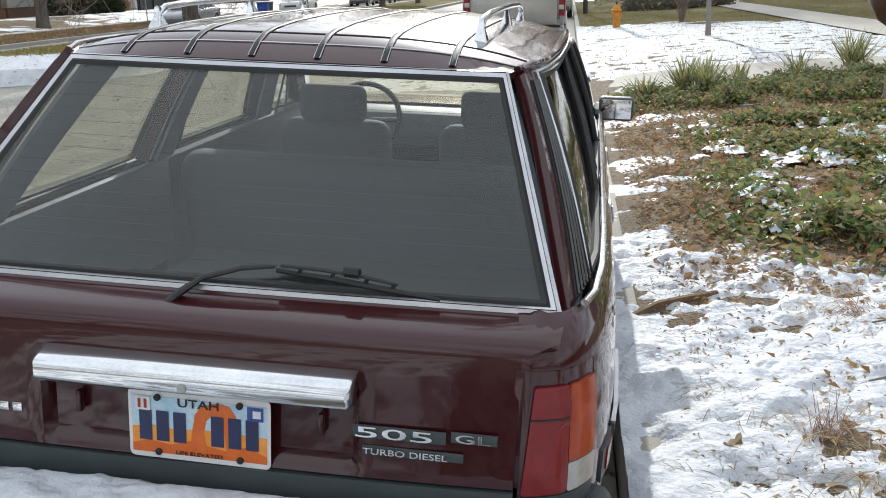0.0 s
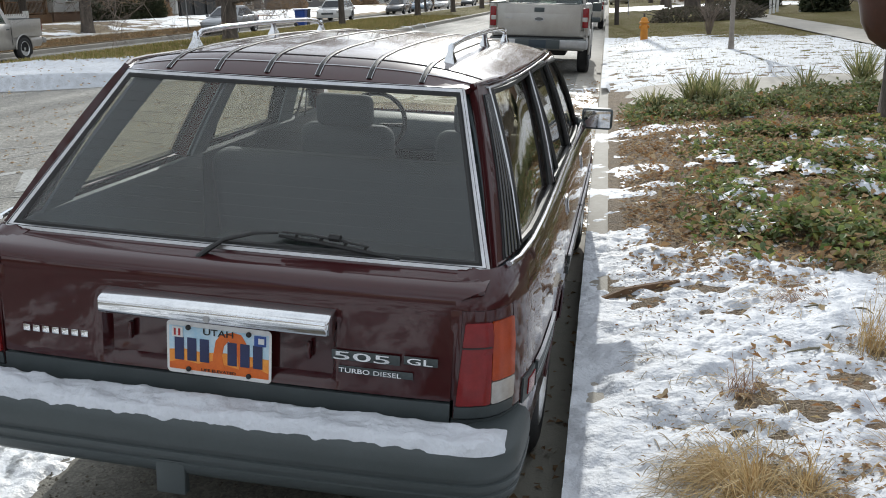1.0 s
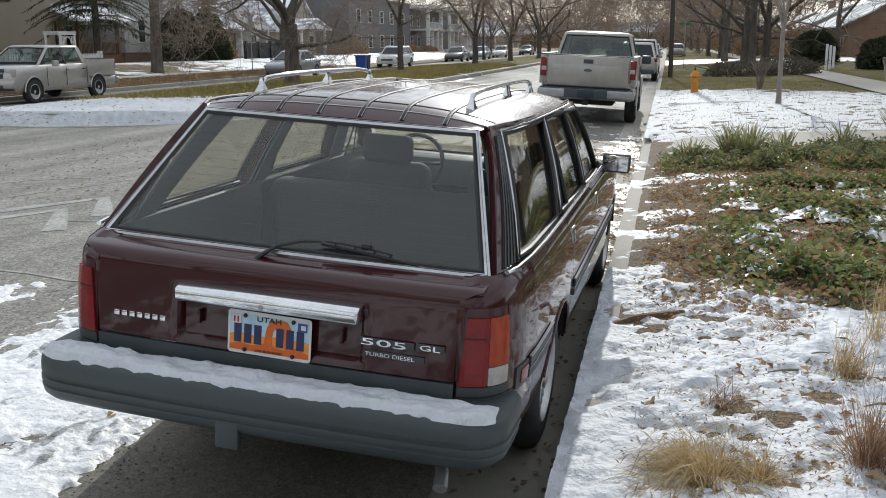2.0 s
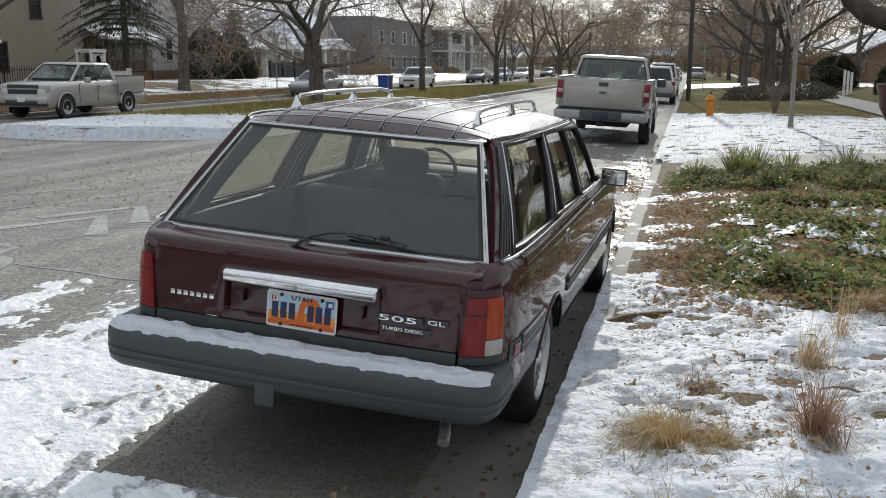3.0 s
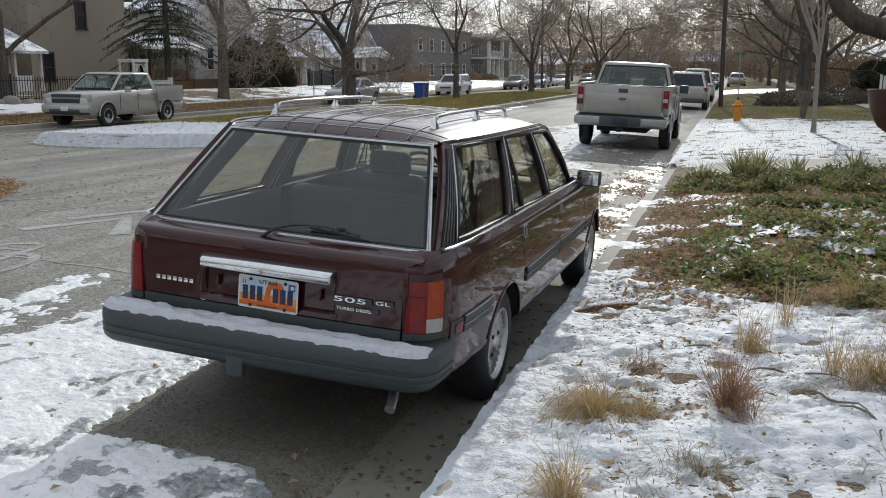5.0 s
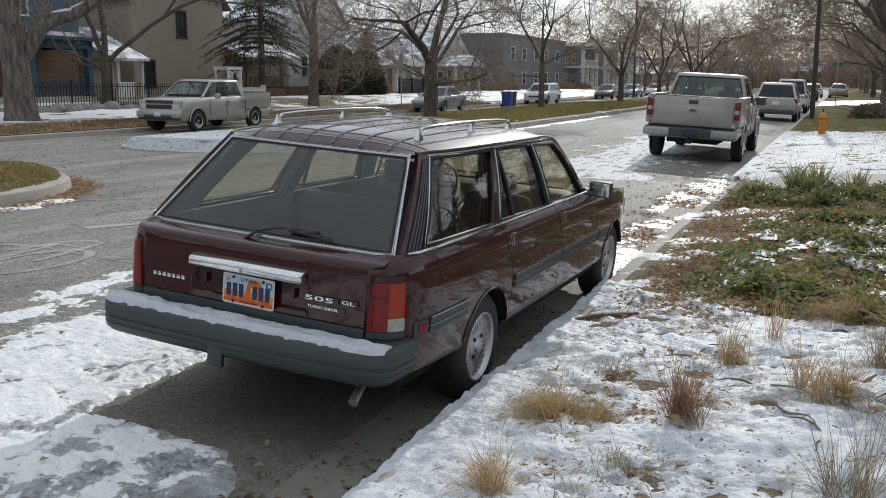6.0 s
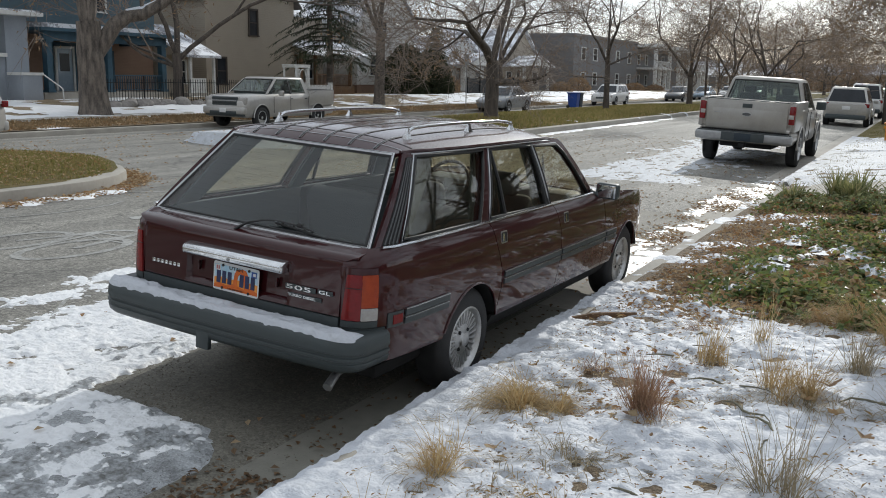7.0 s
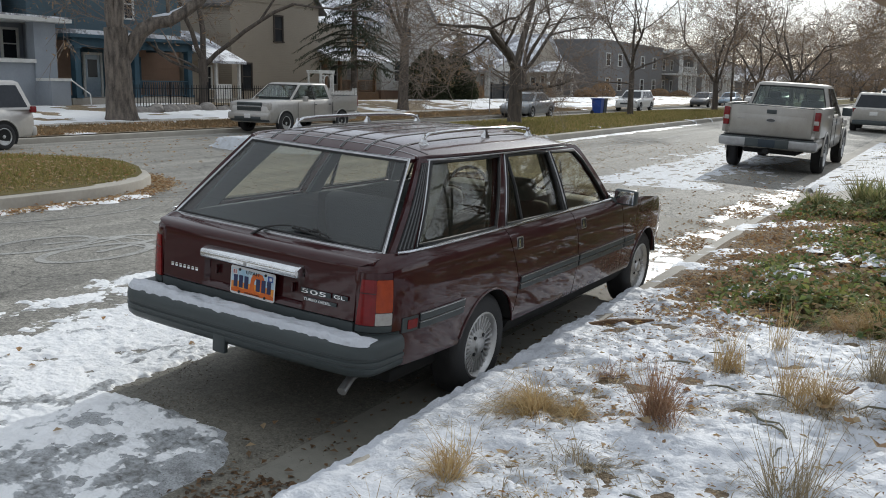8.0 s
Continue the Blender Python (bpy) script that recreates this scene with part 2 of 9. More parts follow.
M["truckglass"] = glass("truck_glass", (0.70, 0.76, 0.73), 0.004, gain=1.2)
M["rearglass"] = glass("rear_window_glass", (0.95, 0.96, 0.95), 0.0, gain=0.9)
M["farglass"] = mat("dark_window", (0.03, 0.034, 0.04), (0.02, 0.023, 0.028), 2, 0.08, 0, 0, spec=0.3)
M["greyleaf"] = leafmat("dusty_leaves", [(0.14, 0.17, 0.085), (0.22, 0.25, 0.12), (0.31, 0.32, 0.17)])
M["platewhite"] = mat("plate_white", (0.75, 0.75, 0.74), (0.66, 0.66, 0.65), 20, 0.4)
M["platesky"] = mat("plate_sky_blue", (0.36, 0.58, 0.72), (0.60, 0.70, 0.76), 14, 0.4)
M["plateorange"] = mat("plate_orange", (0.78, 0.25, 0.03), (0.85, 0.36, 0.06), 18, 0.4)
M["platedeep"] = mat("plate_deep_orange", (0.70, 0.15, 0.015), (0.60, 0.11, 0.01), 18, 0.4)
M["navy"] = mat("navy_print", (0.02, 0.03, 0.10), (0.015, 0.02, 0.07), 20, 0.45)
M["stickred"] = mat("red_print", (0.5, 0.02, 0.02), None, 20, 0.45)
M["stickblue"] = mat("blue_sticker", (0.03, 0.09, 0.35), None, 20, 0.45)
M["silverpaint"] = mat("silver_paint", (0.50, 0.48, 0.45), (0.44, 0.42, 0.395), 9, 0.35, 0.5, 0, coat=0.6)
M["goldpaint"] = mat("pale_gold_paint", (0.40, 0.38, 0.345), (0.34, 0.32, 0.29), 5, 0.38, 0.35, 0, coat=0.6)
M["whitepaint"] = mat("white_paint", (0.72, 0.72, 0.71), (0.64, 0.64, 0.63), 5, 0.35, 0, 0, coat=0.7)
M["greypaint"] = mat("dark_grey_paint", (0.10, 0.105, 0.11), (0.08, 0.084, 0.09), 9, 0.32, 0.3, 0, coat=0.8)
M["greysilver"] = mat("grey_silver_paint", (0.26, 0.27, 0.28), (0.22, 0.23, 0.24), 9, 0.32, 0.4, 0, coat=0.8)
M["bluepaint"] = mat("pale_blue_paint", (0.30, 0.38, 0.46), (0.25, 0.33, 0.40), 9, 0.32, 0.3, 0, coat=0.8)
M["bark"] = mat("bark", (0.135, 0.11, 0.09), (0.042, 0.035, 0.03), 9, 0.95, 0, 0.06, 14, spread=0.3, stretch=(1, 1, 0.22))
M["oldbark"] = mat("old_bark", (0.21, 0.175, 0.145), (0.05, 0.042, 0.036), 7, 0.95, 0, 0.08, 11, spread=0.24, stretch=(1, 1, 0.25))
M["greybark"] = mat("pale_bark", (0.33, 0.29, 0.25), (0.20, 0.175, 0.15), 9, 0.95, 0, 0.012, 35, spread=0.4)
M["twig"] = mat("twigs", (0.27, 0.218, 0.18), (0.17, 0.135, 0.11), 3, 0.95)
M["iron"] = mat("black_iron", (0.016, 0.017, 0.019), None, 10, 0.5, 0.4)
M["white"] = mat("white_painted_wood", (0.70, 0.70, 0.68), (0.58, 0.58, 0.56), 4, 0.6, 0, 0.002, 60)
M["roofsnow"] = mat("snowy_shingles", (0.80, 0.82, 0.86), (0.26, 0.26, 0.28), 1.0, 0.8, 0, 0.01, 30, spread=0.10)
M["shingle"] = mat("shingles", (0.16, 0.15, 0.145), (0.09, 0.085, 0.08), 3, 0.9, 0, 0.01, 25)
M["bluebin"] = mat("blue_plastic", (0.02, 0.075, 0.33), (0.015, 0.055, 0.25), 5, 0.45)
M["darkbin"] = mat("dark_green_plastic", (0.02, 0.035, 0.05), None, 5, 0.5)
M["hydrant"] = mat("yellow_cast_iron", (0.62, 0.25, 0.02), (0.45, 0.16, 0.015), 8, 0.55, 0, 0.002, 90)
M["pole"] = mat("weathered_pole", (0.075, 0.06, 0.05), (0.045, 0.037, 0.03), 6, 0.9, 0, 0.006, 40)
M["urn"] = mat("brown_glazed_pot", (0.09, 0.035, 0.025), (0.06, 0.025, 0.018), 5, 0.35)
M["signgreen"] = mat("green_sign", (0.02, 0.22, 0.14), None, 5, 0.45)
M["steel"] = mat("galvanised_steel", (0.4, 0.4, 0.4), (0.3, 0.3, 0.3), 10, 0.45, 0.7)
M["evergreen"] = leafmat("ground_cover_leaves", [(0.075, 0.13, 0.05), (0.13, 0.20, 0.06), (0.21, 0.28, 0.08), (0.42, 0.42, 0.12), (0.12, 0.175, 0.08), (0.24, 0.29, 0.11), (0.30, 0.22, 0.09), (0.09, 0.15, 0.06)], 0.42, 0.5)
M["brownleaf"] = leafmat("dry_leaves", [(0.30, 0.14, 0.055), (0.38, 0.24, 0.12), (0.47, 0.33, 0.19), (0.24, 0.15, 0.09), (0.55, 0.43, 0.27), (0.34, 0.25, 0.16)], 0.8, 0.2)
M["wetleaf"] = leafmat("wet_leaves", [(0.16, 0.095, 0.05), (0.22, 0.145, 0.085), (0.11, 0.075, 0.05), (0.27, 0.16, 0.08)], 0.6, 0.3)
M["yucca"] = leafmat("sword_leaves", [(0.13, 0.165, 0.07), (0.23, 0.25, 0.10), (0.36, 0.35, 0.16), (0.46, 0.40, 0.22)])
M["straws"] = leafmat("straw_blades", [(0.46, 0.32, 0.15), (0.56, 0.42, 0.22), (0.38, 0.25, 0.11), (0.62, 0.50, 0.29), (0.50, 0.36, 0.18)], 0.7, 0.3)
M["redgrass"] = leafmat("russet_blades", [(0.30, 0.17, 0.11), (0.40, 0.25, 0.16), (0.25, 0.15, 0.10), (0.46, 0.33, 0.21)], 0.7, 0.3)
M["greygrass"] = leafmat("grey_green_blades", [(0.20, 0.175, 0.11), (0.32, 0.26, 0.17), (0.44, 0.36, 0.23), (0.17, 0.15, 0.095)], 0.7, 0.3)
M["turfgreen"] = leafmat("turf_blades", [(0.16, 0.165, 0.05), (0.23, 0.21, 0.07), (0.34, 0.26, 0.12), (0.19, 0.185, 0.06), (0.40, 0.29, 0.15)], 0.8, 0.2)
M["pebble"] = leafmat("grit", [(0.16, 0.135, 0.105), (0.28, 0.25, 0.21), (0.09, 0.075, 0.06), (0.22, 0.19, 0.15)], 0.85, 0.3)
M["deadturf"] = leafmat("dead_turf", [(0.20, 0.14, 0.08), (0.28, 0.20, 0.115), (0.15, 0.105, 0.06), (0.33, 0.25, 0.15)], 0.8, 0.2)
M["spruce"] = leafmat("spruce_needles", [(0.03, 0.042, 0.026), (0.045, 0.06, 0.035), (0.06, 0.075, 0.045)], 0.7, 0.2)
M["cedar"] = leafmat("dark_hedge_leaves", [(0.022, 0.030, 0.015), (0.036, 0.044, 0.021), (0.055, 0.056, 0.028)], 0.7, 0.2)
M["greyshrub"] = leafmat("grey_winter_shrub", [(0.09, 0.08, 0.06), (0.14, 0.118, 0.09), (0.07, 0.075, 0.045), (0.17, 0.13, 0.10)], 0.8, 0.2)
M["twigleaf"] = leafmat("clinging_leaves", [(0.25, 0.165, 0.10), (0.31, 0.21, 0.125), (0.20, 0.145, 0.10)], 0.8, 0.2)


def siding(name, c1, c2, pitch=0.11, brick=False):
    m = mat(name, c1, c2, 1.2, 0.75, 0, 0, spread=0.5)
    n, l = m.node_tree.nodes, m.node_tree.links
    b = n["Principled BSDF"]
    tc = n.new("ShaderNodeTexCoord")
    bp = n.new("ShaderNodeBump")
    bp.inputs["Distance"].default_value, bp.inputs["Strength"].default_value = 0.02, 1
    w = n.new("ShaderNodeTexWave")
    w.wave_type, w.bands_direction, w.wave_profile = "BANDS", "Z", "SAW"
    w.inputs["Scale"].default_value = 0.314 / pitch
    l.new(tc.outputs["Object"], w.inputs["Vector"])
    l.new(w.outputs["Fac"], bp.inputs["Height"])
    l.new(bp.outputs[0], b.inputs["Normal"])
    return m


M["tan_siding"] = siding("tan_siding", (0.42, 0.37, 0.305), (0.37, 0.325, 0.265))
M["white_siding"] = siding("white_siding", (0.62, 0.62, 0.61), (0.55, 0.55, 0.54))
M["teal_siding"] = siding("teal_siding", (0.10, 0.155, 0.19), (0.08, 0.13, 0.16))
M["bluegrey"] = mat("blue_grey_stucco", (0.31, 0.34, 0.38), (0.27, 0.30, 0.335), 1.5, 0.85, 0, 0.004, 60)
M["brownbrick"] = siding("brown_brick", (0.33, 0.215, 0.155), (0.25, 0.16, 0.115), 0.075)
M["greybrick"] = siding("grey_painted_brick", (0.20, 0.20, 0.205), (0.165, 0.165, 0.17), 0.08)
M["bluetrim"] = mat("blue_trim", (0.04, 0.095, 0.135), None, 3, 0.6)
M["stone"] = mat("rubble_stone", (0.28, 0.26, 0.24), (0.15, 0.14, 0.13), 3, 0.9, 0, 0.01, 30)
M["wood"] = mat("brown_wood", (0.20, 0.115, 0.06), (0.13, 0.075, 0.04), 4, 0.75, 0, 0.003, 50)

# ---- building helpers ----
def done(bm, name, material, smooth=40):
    me = bpy.data.meshes.new(name)
    bm.normal_update()
    bm.to_mesh(me)
    bm.free()
    for mm in material if isinstance(material, (list, tuple)) else [material]:
        me.materials.append(mm)
    if smooth:
        me.polygons.foreach_set("use_smooth", [True] * len(me.polygons))
        me.set_sharp_from_angle(angle=radians(smooth))
    return me


def part(name, bm, material, parent=None, label="", smooth=40):
    """One mesh object from a bmesh (or a ready mesh), under a thing or under a part."""
    me = bm if isinstance(bm, bpy.types.Mesh) else done(bm, name, material, smooth)
    ob = new(name, me)
    if material in (M["glass"], M["rearglass"], M["truckglass"]):
        ob.visible_shadow = False
    if parent:
        ob.parent = parent
    if label:
        tagged(ob, label)
    return ob


def thing(name, m, label, category, group="", kind=""):
    ob = new(name)
    ob.empty_display_size = 0.1
    ob.matrix_world = m
    return tagged(ob, label, category, group, kind)


def pydata(name, verts, faces, material, smooth=0):
    me = bpy.data.meshes.new(name)
    me.from_pydata([tuple(v) for v in verts], [], faces)
    me.materials.append(material)
    if smooth:
        me.polygons.foreach_set("use_smooth", [True] * len(me.polygons))
        me.set_sharp_from_angle(angle=radians(smooth))
    return me


def box(bm, cx, cy, cz, sx, sy, sz, bevel=0.0, rot=None, seg=2):
    m = Matrix.Translation((cx, cy, cz)) @ (rot or Matrix.Identity(4)) @ Matrix.Diagonal((sx, sy, sz, 1))
    r = bmesh.ops.create_cube(bm, size=1, matrix=m)
    if bevel:
        es = list({e for v in r["verts"] for e in v.link_edges})
        bmesh.ops.bevel(bm, geom=es, offset=bevel, segments=seg, affect="EDGES", profile=0.5)
    return bm


def bx(*a, **k):
    return box(bmesh.new(), *a, **k)


def tube(bm, pts, r, seg=8, cap=True, closed=False, flat=1.0):
    """Sweep a round (or flattened) section along points; r is one radius or one for each point."""
    pts = [Vector(p) for p in pts]
    n = len(pts)
    rs = r if isinstance(r, (list, tuple)) else [r] * n
    rings, up = [], None
    for i, p in enumerate(pts):
        a = pts[(i - 1) % n] if closed or i > 0 else p
        b = pts[(i + 1) % n] if closed or i < n - 1 else p
        d = (b - a).normalized()
        if up is None:
            up = Vector((0, 0, 1)) if abs(d.z) < 0.9 else Vector((1, 0, 0))
        side = d.cross(up)
        side.normalize()
        up = side.cross(d).normalized()
        rings.append([bm.verts.new(p + side * math.cos(k * math.tau / seg) * rs[i] + up * math.sin(k * math.tau / seg) * rs[i] * flat) for k in range(seg)])
    for i in range(n if closed else n - 1):
        a, b = rings[i], rings[(i + 1) % n]
        for k in range(seg):
            bm.faces.new((a[k], a[(k + 1) % seg], b[(k + 1) % seg], b[k]))
    if cap and not closed:
        bm.faces.new(rings[0][::-1])
        bm.faces.new(rings[-1])
    return bm


def lathe(bm, prof, seg=32, axis="x", centre=(0, 0, 0)):
    """Spin a profile of (along the axis, radius) round the axis."""
    rings = []
    for a, r in prof:
        ring = []
        for k in range(seg):
            c, s = math.cos(k * math.tau / seg) * r, math.sin(k * math.tau / seg) * r
            p = (a, c, s) if axis == "x" else (c, a, s) if axis == "y" else (c, s, a)
            ring.append(bm.verts.new(Vector(p) + Vector(centre)))
        rings.append(ring)
    for a, b in zip(rings, rings[1:]):
        for k in range(seg):
            bm.faces.new((a[k], a[(k + 1) % seg], b[(k + 1) % seg], b[k]))
    bmesh.ops.remove_doubles(bm, verts=bm.verts, dist=1e-5)
    bmesh.ops.recalc_face_normals(bm, faces=bm.faces)
    return bm


def panel(poly, fmap, step=(0.05, 0.05), thick=0.0, out=(1, 0, 0)):
    """A plate with the outline poly in (a, b), cut into a grid, laid on the surface fmap(a, b) and given thickness inwards."""
    bm = bmesh.new()
    f = bm.faces.new([bm.verts.new((a, b, 0)) for a, b in poly])
    for ax in (0, 1):
        lo, hi = min(p[ax] for p in poly), max(p[ax] for p in poly)
        k = max(1, int((hi - lo) / step[ax]))
        for i in range(1, k):
            co, no = [0, 0, 0], [0, 0, 0]
            co[ax], no[ax] = lo + (hi - lo) * i / k + 1e-5, 1
            bmesh.ops.bisect_plane(bm, geom=bm.verts[:] + bm.edges[:] + bm.faces[:], plane_co=co, plane_no=no, dist=1e-6)
    for v in bm.verts:
        v.co = Vector(fmap(v.co.x, v.co.y))
    bm.normal_update()
    tot = Vector()
    for q in bm.faces:
        tot += q.normal * q.calc_area()
    if tot.dot(Vector(out)) < 0:
        bmesh.ops.reverse_faces(bm, faces=bm.faces)
        bm.normal_update()
    bmesh.ops.remove_doubles(bm, verts=bm.verts[:], dist=2e-4)
    bm.normal_update()
    if thick:
        move = {v: v.co - v.normal * thick for v in bm.verts}
        front = bm.faces[:]
        back = {v: bm.verts.new(c) for v, c in move.items()}
        rim = [e for e in bm.edges if len(e.link_faces) == 1]
        for f in front:
            bm.faces.new([back[v] for v in reversed(f.verts)])
        for e in rim:
            f = e.link_faces[0]
            a, b = e.verts
            ls = [l for l in f.loops if l.edge == e][0]
            a, b = ls.vert, ls.link_loop_next.vert
            bm.faces.new((b, a, back[a], back[b]))
    return bm


def mirrored(bm):
    c = bm.copy()
    for v in c.verts:
        v.co.x = -v.co.x
    bmesh.ops.reverse_faces(c, faces=c.faces)
    return c


def both(name, make, material, parent, label="", dy=0.0):
    """A part on the right and its mirror on the left, which may stand dy farther forward."""
    b = make()
    c = mirrored(b)
    for v in c.verts:
        v.co.y += dy
    return part(name, b, material, parent, label), part(name, c, material, parent, label)


def lerp(xs, ys, x):
    return float(np.interp(x, xs, ys))


def words(text, size, depth, material, parent, at, name="lettering", align="LEFT", wide=1.0):
    cu = bpy.data.curves.new("text", "FONT")
    cu.body, cu.size, cu.extrude, cu.align_x = text, size, depth, align
    cu.bevel_depth = depth * 0.3
    cu.resolution_u = 3
    tmp = new("tmp", cu)
    me = bpy.data.meshes.new_from_object(tmp.evaluated_get(bpy.context.evaluated_depsgraph_get()))
    bpy.data.objects.remove(tmp)
    me.materials.clear()
    me.materials.append(material)
    ob = new(name, me)
    ob.parent = parent
    ob.matrix_basis = at @ Matrix.Diagonal((wide, 1, 1, 1))
    return ob


ST = pose(0.93, 0, 0, 0, 0, 1.95)     # the street's own frame: u across from the near kerb, v along


def W(u, v, z=0.0):
    return ST @ Vector((u, v, z))


def road_z(u):
    return lerp([-20.6, -16, -9, -3.2, -2.2, -1.5, 0], [0.02, 0.10, 0.13, 0.125, 0.115, 0.093, -0.012], u)


def verge_z(u):
    return lerp([0, 0.2, 1.6, 3, 12], [0.15, 0.16, 0.235, 0.26, 0.34], u)

# ---- ground and street ----
def strip(us, vs, zf, name, material, label, category, lift=0.0, wob=0.0):
    """A sheet across the street's u values and along its v values."""
    verts, faces = [], []
    for v in vs:
        for u in us:
            verts.append(W(u, v, zf(u, v) + lift))
    k = len(us)
    for j in range(len(vs) - 1):
        for i in range(k - 1):
            a = j * k + i
            faces.append((a, a + 1, a + k + 1, a + k))
    ob = new(name, pydata(name, verts, faces, material, 60))
    return tagged(ob, label, category, "", "structure")


def span(a, b, n):
    return [a + (b - a) * i / n for i in range(n + 1)]


strip(span(-600, 600, 24), span(-200, 1500, 30), lambda u, v: -0.30, "ground", M["straw"], "flat ground with dead winter grass reaching the horizon", "ground")
strip([-21.0, -18, -16, -12.5, -9, -6, -3.2, -2.7, -2.2, -1.8], span(-40, 300, 170), lambda u, v: road_z(u), "road",
      M["asphalt"], "grey cracked asphalt of a wide residential street", "road")
strip([-1.8, -1.5, -1.0, -0.46], span(-40, 9, 40), lambda u, v: road_z(u), "parking_lane", M["gravelly"], "dark gravelly asphalt of the parking lane", "road")
strip([-1.8, -1.5, -1.0, -0.46], span(9, 300, 140), lambda u, v: road_z(u), "parking_lane_far", M["asphalt"], "grey asphalt along the kerb", "road")
# darker concrete on the near stretch, up to v = 3.3
strip([-0.46, -0.2, -0.005], span(-40, 3.3, 40), lambda u, v: road_z(u) + 0.003, "gutter_near", M["darkconcrete"], "dark grey-green concrete gutter pan", "gutter")
strip([-0.46, -0.2, -0.005], span(3.3, 300, 150), lambda u, v: road_z(u) + 0.003, "gutter", M["concrete"], "pale concrete gutter pan with leaves and snow melt", "gutter")
# side street through the gap in the median
strip([-30, -21.0], [9.0, 11.0, 12.5], lambda u, v: road_z(u) - 0.1, "side_road", M["asphalt"], "asphalt apron across the street", "road")


def kerb_line(pts, name, label, h=0.15, w=0.16, base=-0.1, closed=False):
    """A concrete kerb along (u, v, road height) points; its face is on the left of the way."""
    bm = bmesh.new()
    n = len(pts)
    rows = []
    for i, (u, v, z) in enumerate(pts):
        a = Vector(pts[i - 1][:2]) if closed or i else Vector((u, v))
        b = Vector(pts[(i + 1) % n][:2]) if closed or i < n - 1 else Vector((u, v))
        d = (b - a).normalized()
        nx = Vector((d.y, -d.x))
        row = []
        for o, hh in ((0.0, base), (0.006, h - 0.03), (0.012, h - 0.01), (0.035, h), (w, h + 0.004), (w, base)):
            row.append(bm.verts.new(W(u + nx.x * o, v + nx.y * o, z + hh)))
        rows.append(row)
    for i in range(n if closed else n - 1):
        a, b = rows[i], rows[(i + 1) % n]
        for k in range(5):
            bm.faces.new((a[k], b[k], b[k + 1], a[k + 1]))
    bmesh.ops.recalc_face_normals(bm, faces=bm.faces)
    ob = part(name, bm, M["concrete"])
    return tagged(ob, label, "kerb", "", "structure")


def kz(v):   # the kerb dips at the driveway
    return lerp([9.6, 10.4, 13.4, 14.2], [0, -0.11, -0.11, 0], v)


kerb_line([(0, v, -0.012 + kz(v)) for v in span(-40, 300, 340)], "kerb", "weathered concrete kerb along the parking lane, partly under snow", 0.162)
kerb_line([(-21.0, v, 0.03) for v in span(300, -40, 60)], "kerb_far", "grey concrete kerb on the far side of the street")


def vz(u, v):
    """Height of the near verge, with soft hummocks."""
    d = lerp([9.4, 10.6, 13.4, 14.4], [0, 1, 1, 0], v)
    base = verge_z(u) - d * 0.10 * max(0.0, 1 - u / 3)
    return base + 0.022 * (noise.noise(Vector((u * 1.7, v * 1.7, 2))) + 0.5 * noise.noise(Vector((u * 4.5, v * 4.5, 5)))) * min(1, u / 0.35)


def vflat(u, v):
    return vz(u, v)


# near verge: bare soil and litter below everything
strip([0.15, 0.3] + span(0.5, 6.0, 36), span(-4, 16, 150), vflat, "verge", M["soil"], "brown soil verge with leaf litter and patches of snow", "ground")
strip([0.15, 2, 4, 6.0], span(16, 300, 120), lambda u, v: verge_z(u), "verge_far", M["lawn"], "yellow-green winter lawn beside the kerb", "ground")
strip([6.0, 7.6], span(-4, 300, 120), lambda u, v: verge_z(6) + 0.03, "sidewalk", M["concrete"], "pale concrete sidewalk under bare trees", "sidewalk")
strip([7.6, 12, 20, 40], span(-4, 300, 60), lambda u, v: verge_z(u) + 0.02, "front_yards", M["lawn"], "patchy winter lawns in front of the houses", "ground")
strip([0.15, 2, 6, 40], [-40, -20, -4], lambda u, v: verge_z(min(u, 12)), "verge_behind", M["snow"], "snow-covered verge", "ground")
strip([0.0, 0.8, 2, 4, 6.0], span(10.3, 13.6, 6), lambda u, v: vz(u, v) + 0.03 + (-0.075 if u < 0.1 else 0), "driveway", M["concrete"], "concrete driveway apron crossing the verge", "driveway")

# far side
strip([-23.8, -21.15], span(-40, 300, 100), lambda u, v: lerp([-24, -20.5], [0.34, 0.185], u), "far_verge", M["straw"], "dead straw-coloured verge across the street", "ground")
strip([-25.6, -23.8], span(-40, 300, 60), lambda u, v: 0.37, "far_sidewalk", M["concrete"], "concrete sidewalk across the street", "sidewalk")
strip([-80, -40, -31, -28, -25.6], span(-40, 300, 60), lambda u, v: lerp([-31, -28, -25.6], [0.75, 0.60, 0.36], u), "far_yards", M["straw"], "dead winter lawns in front of the houses", "ground")


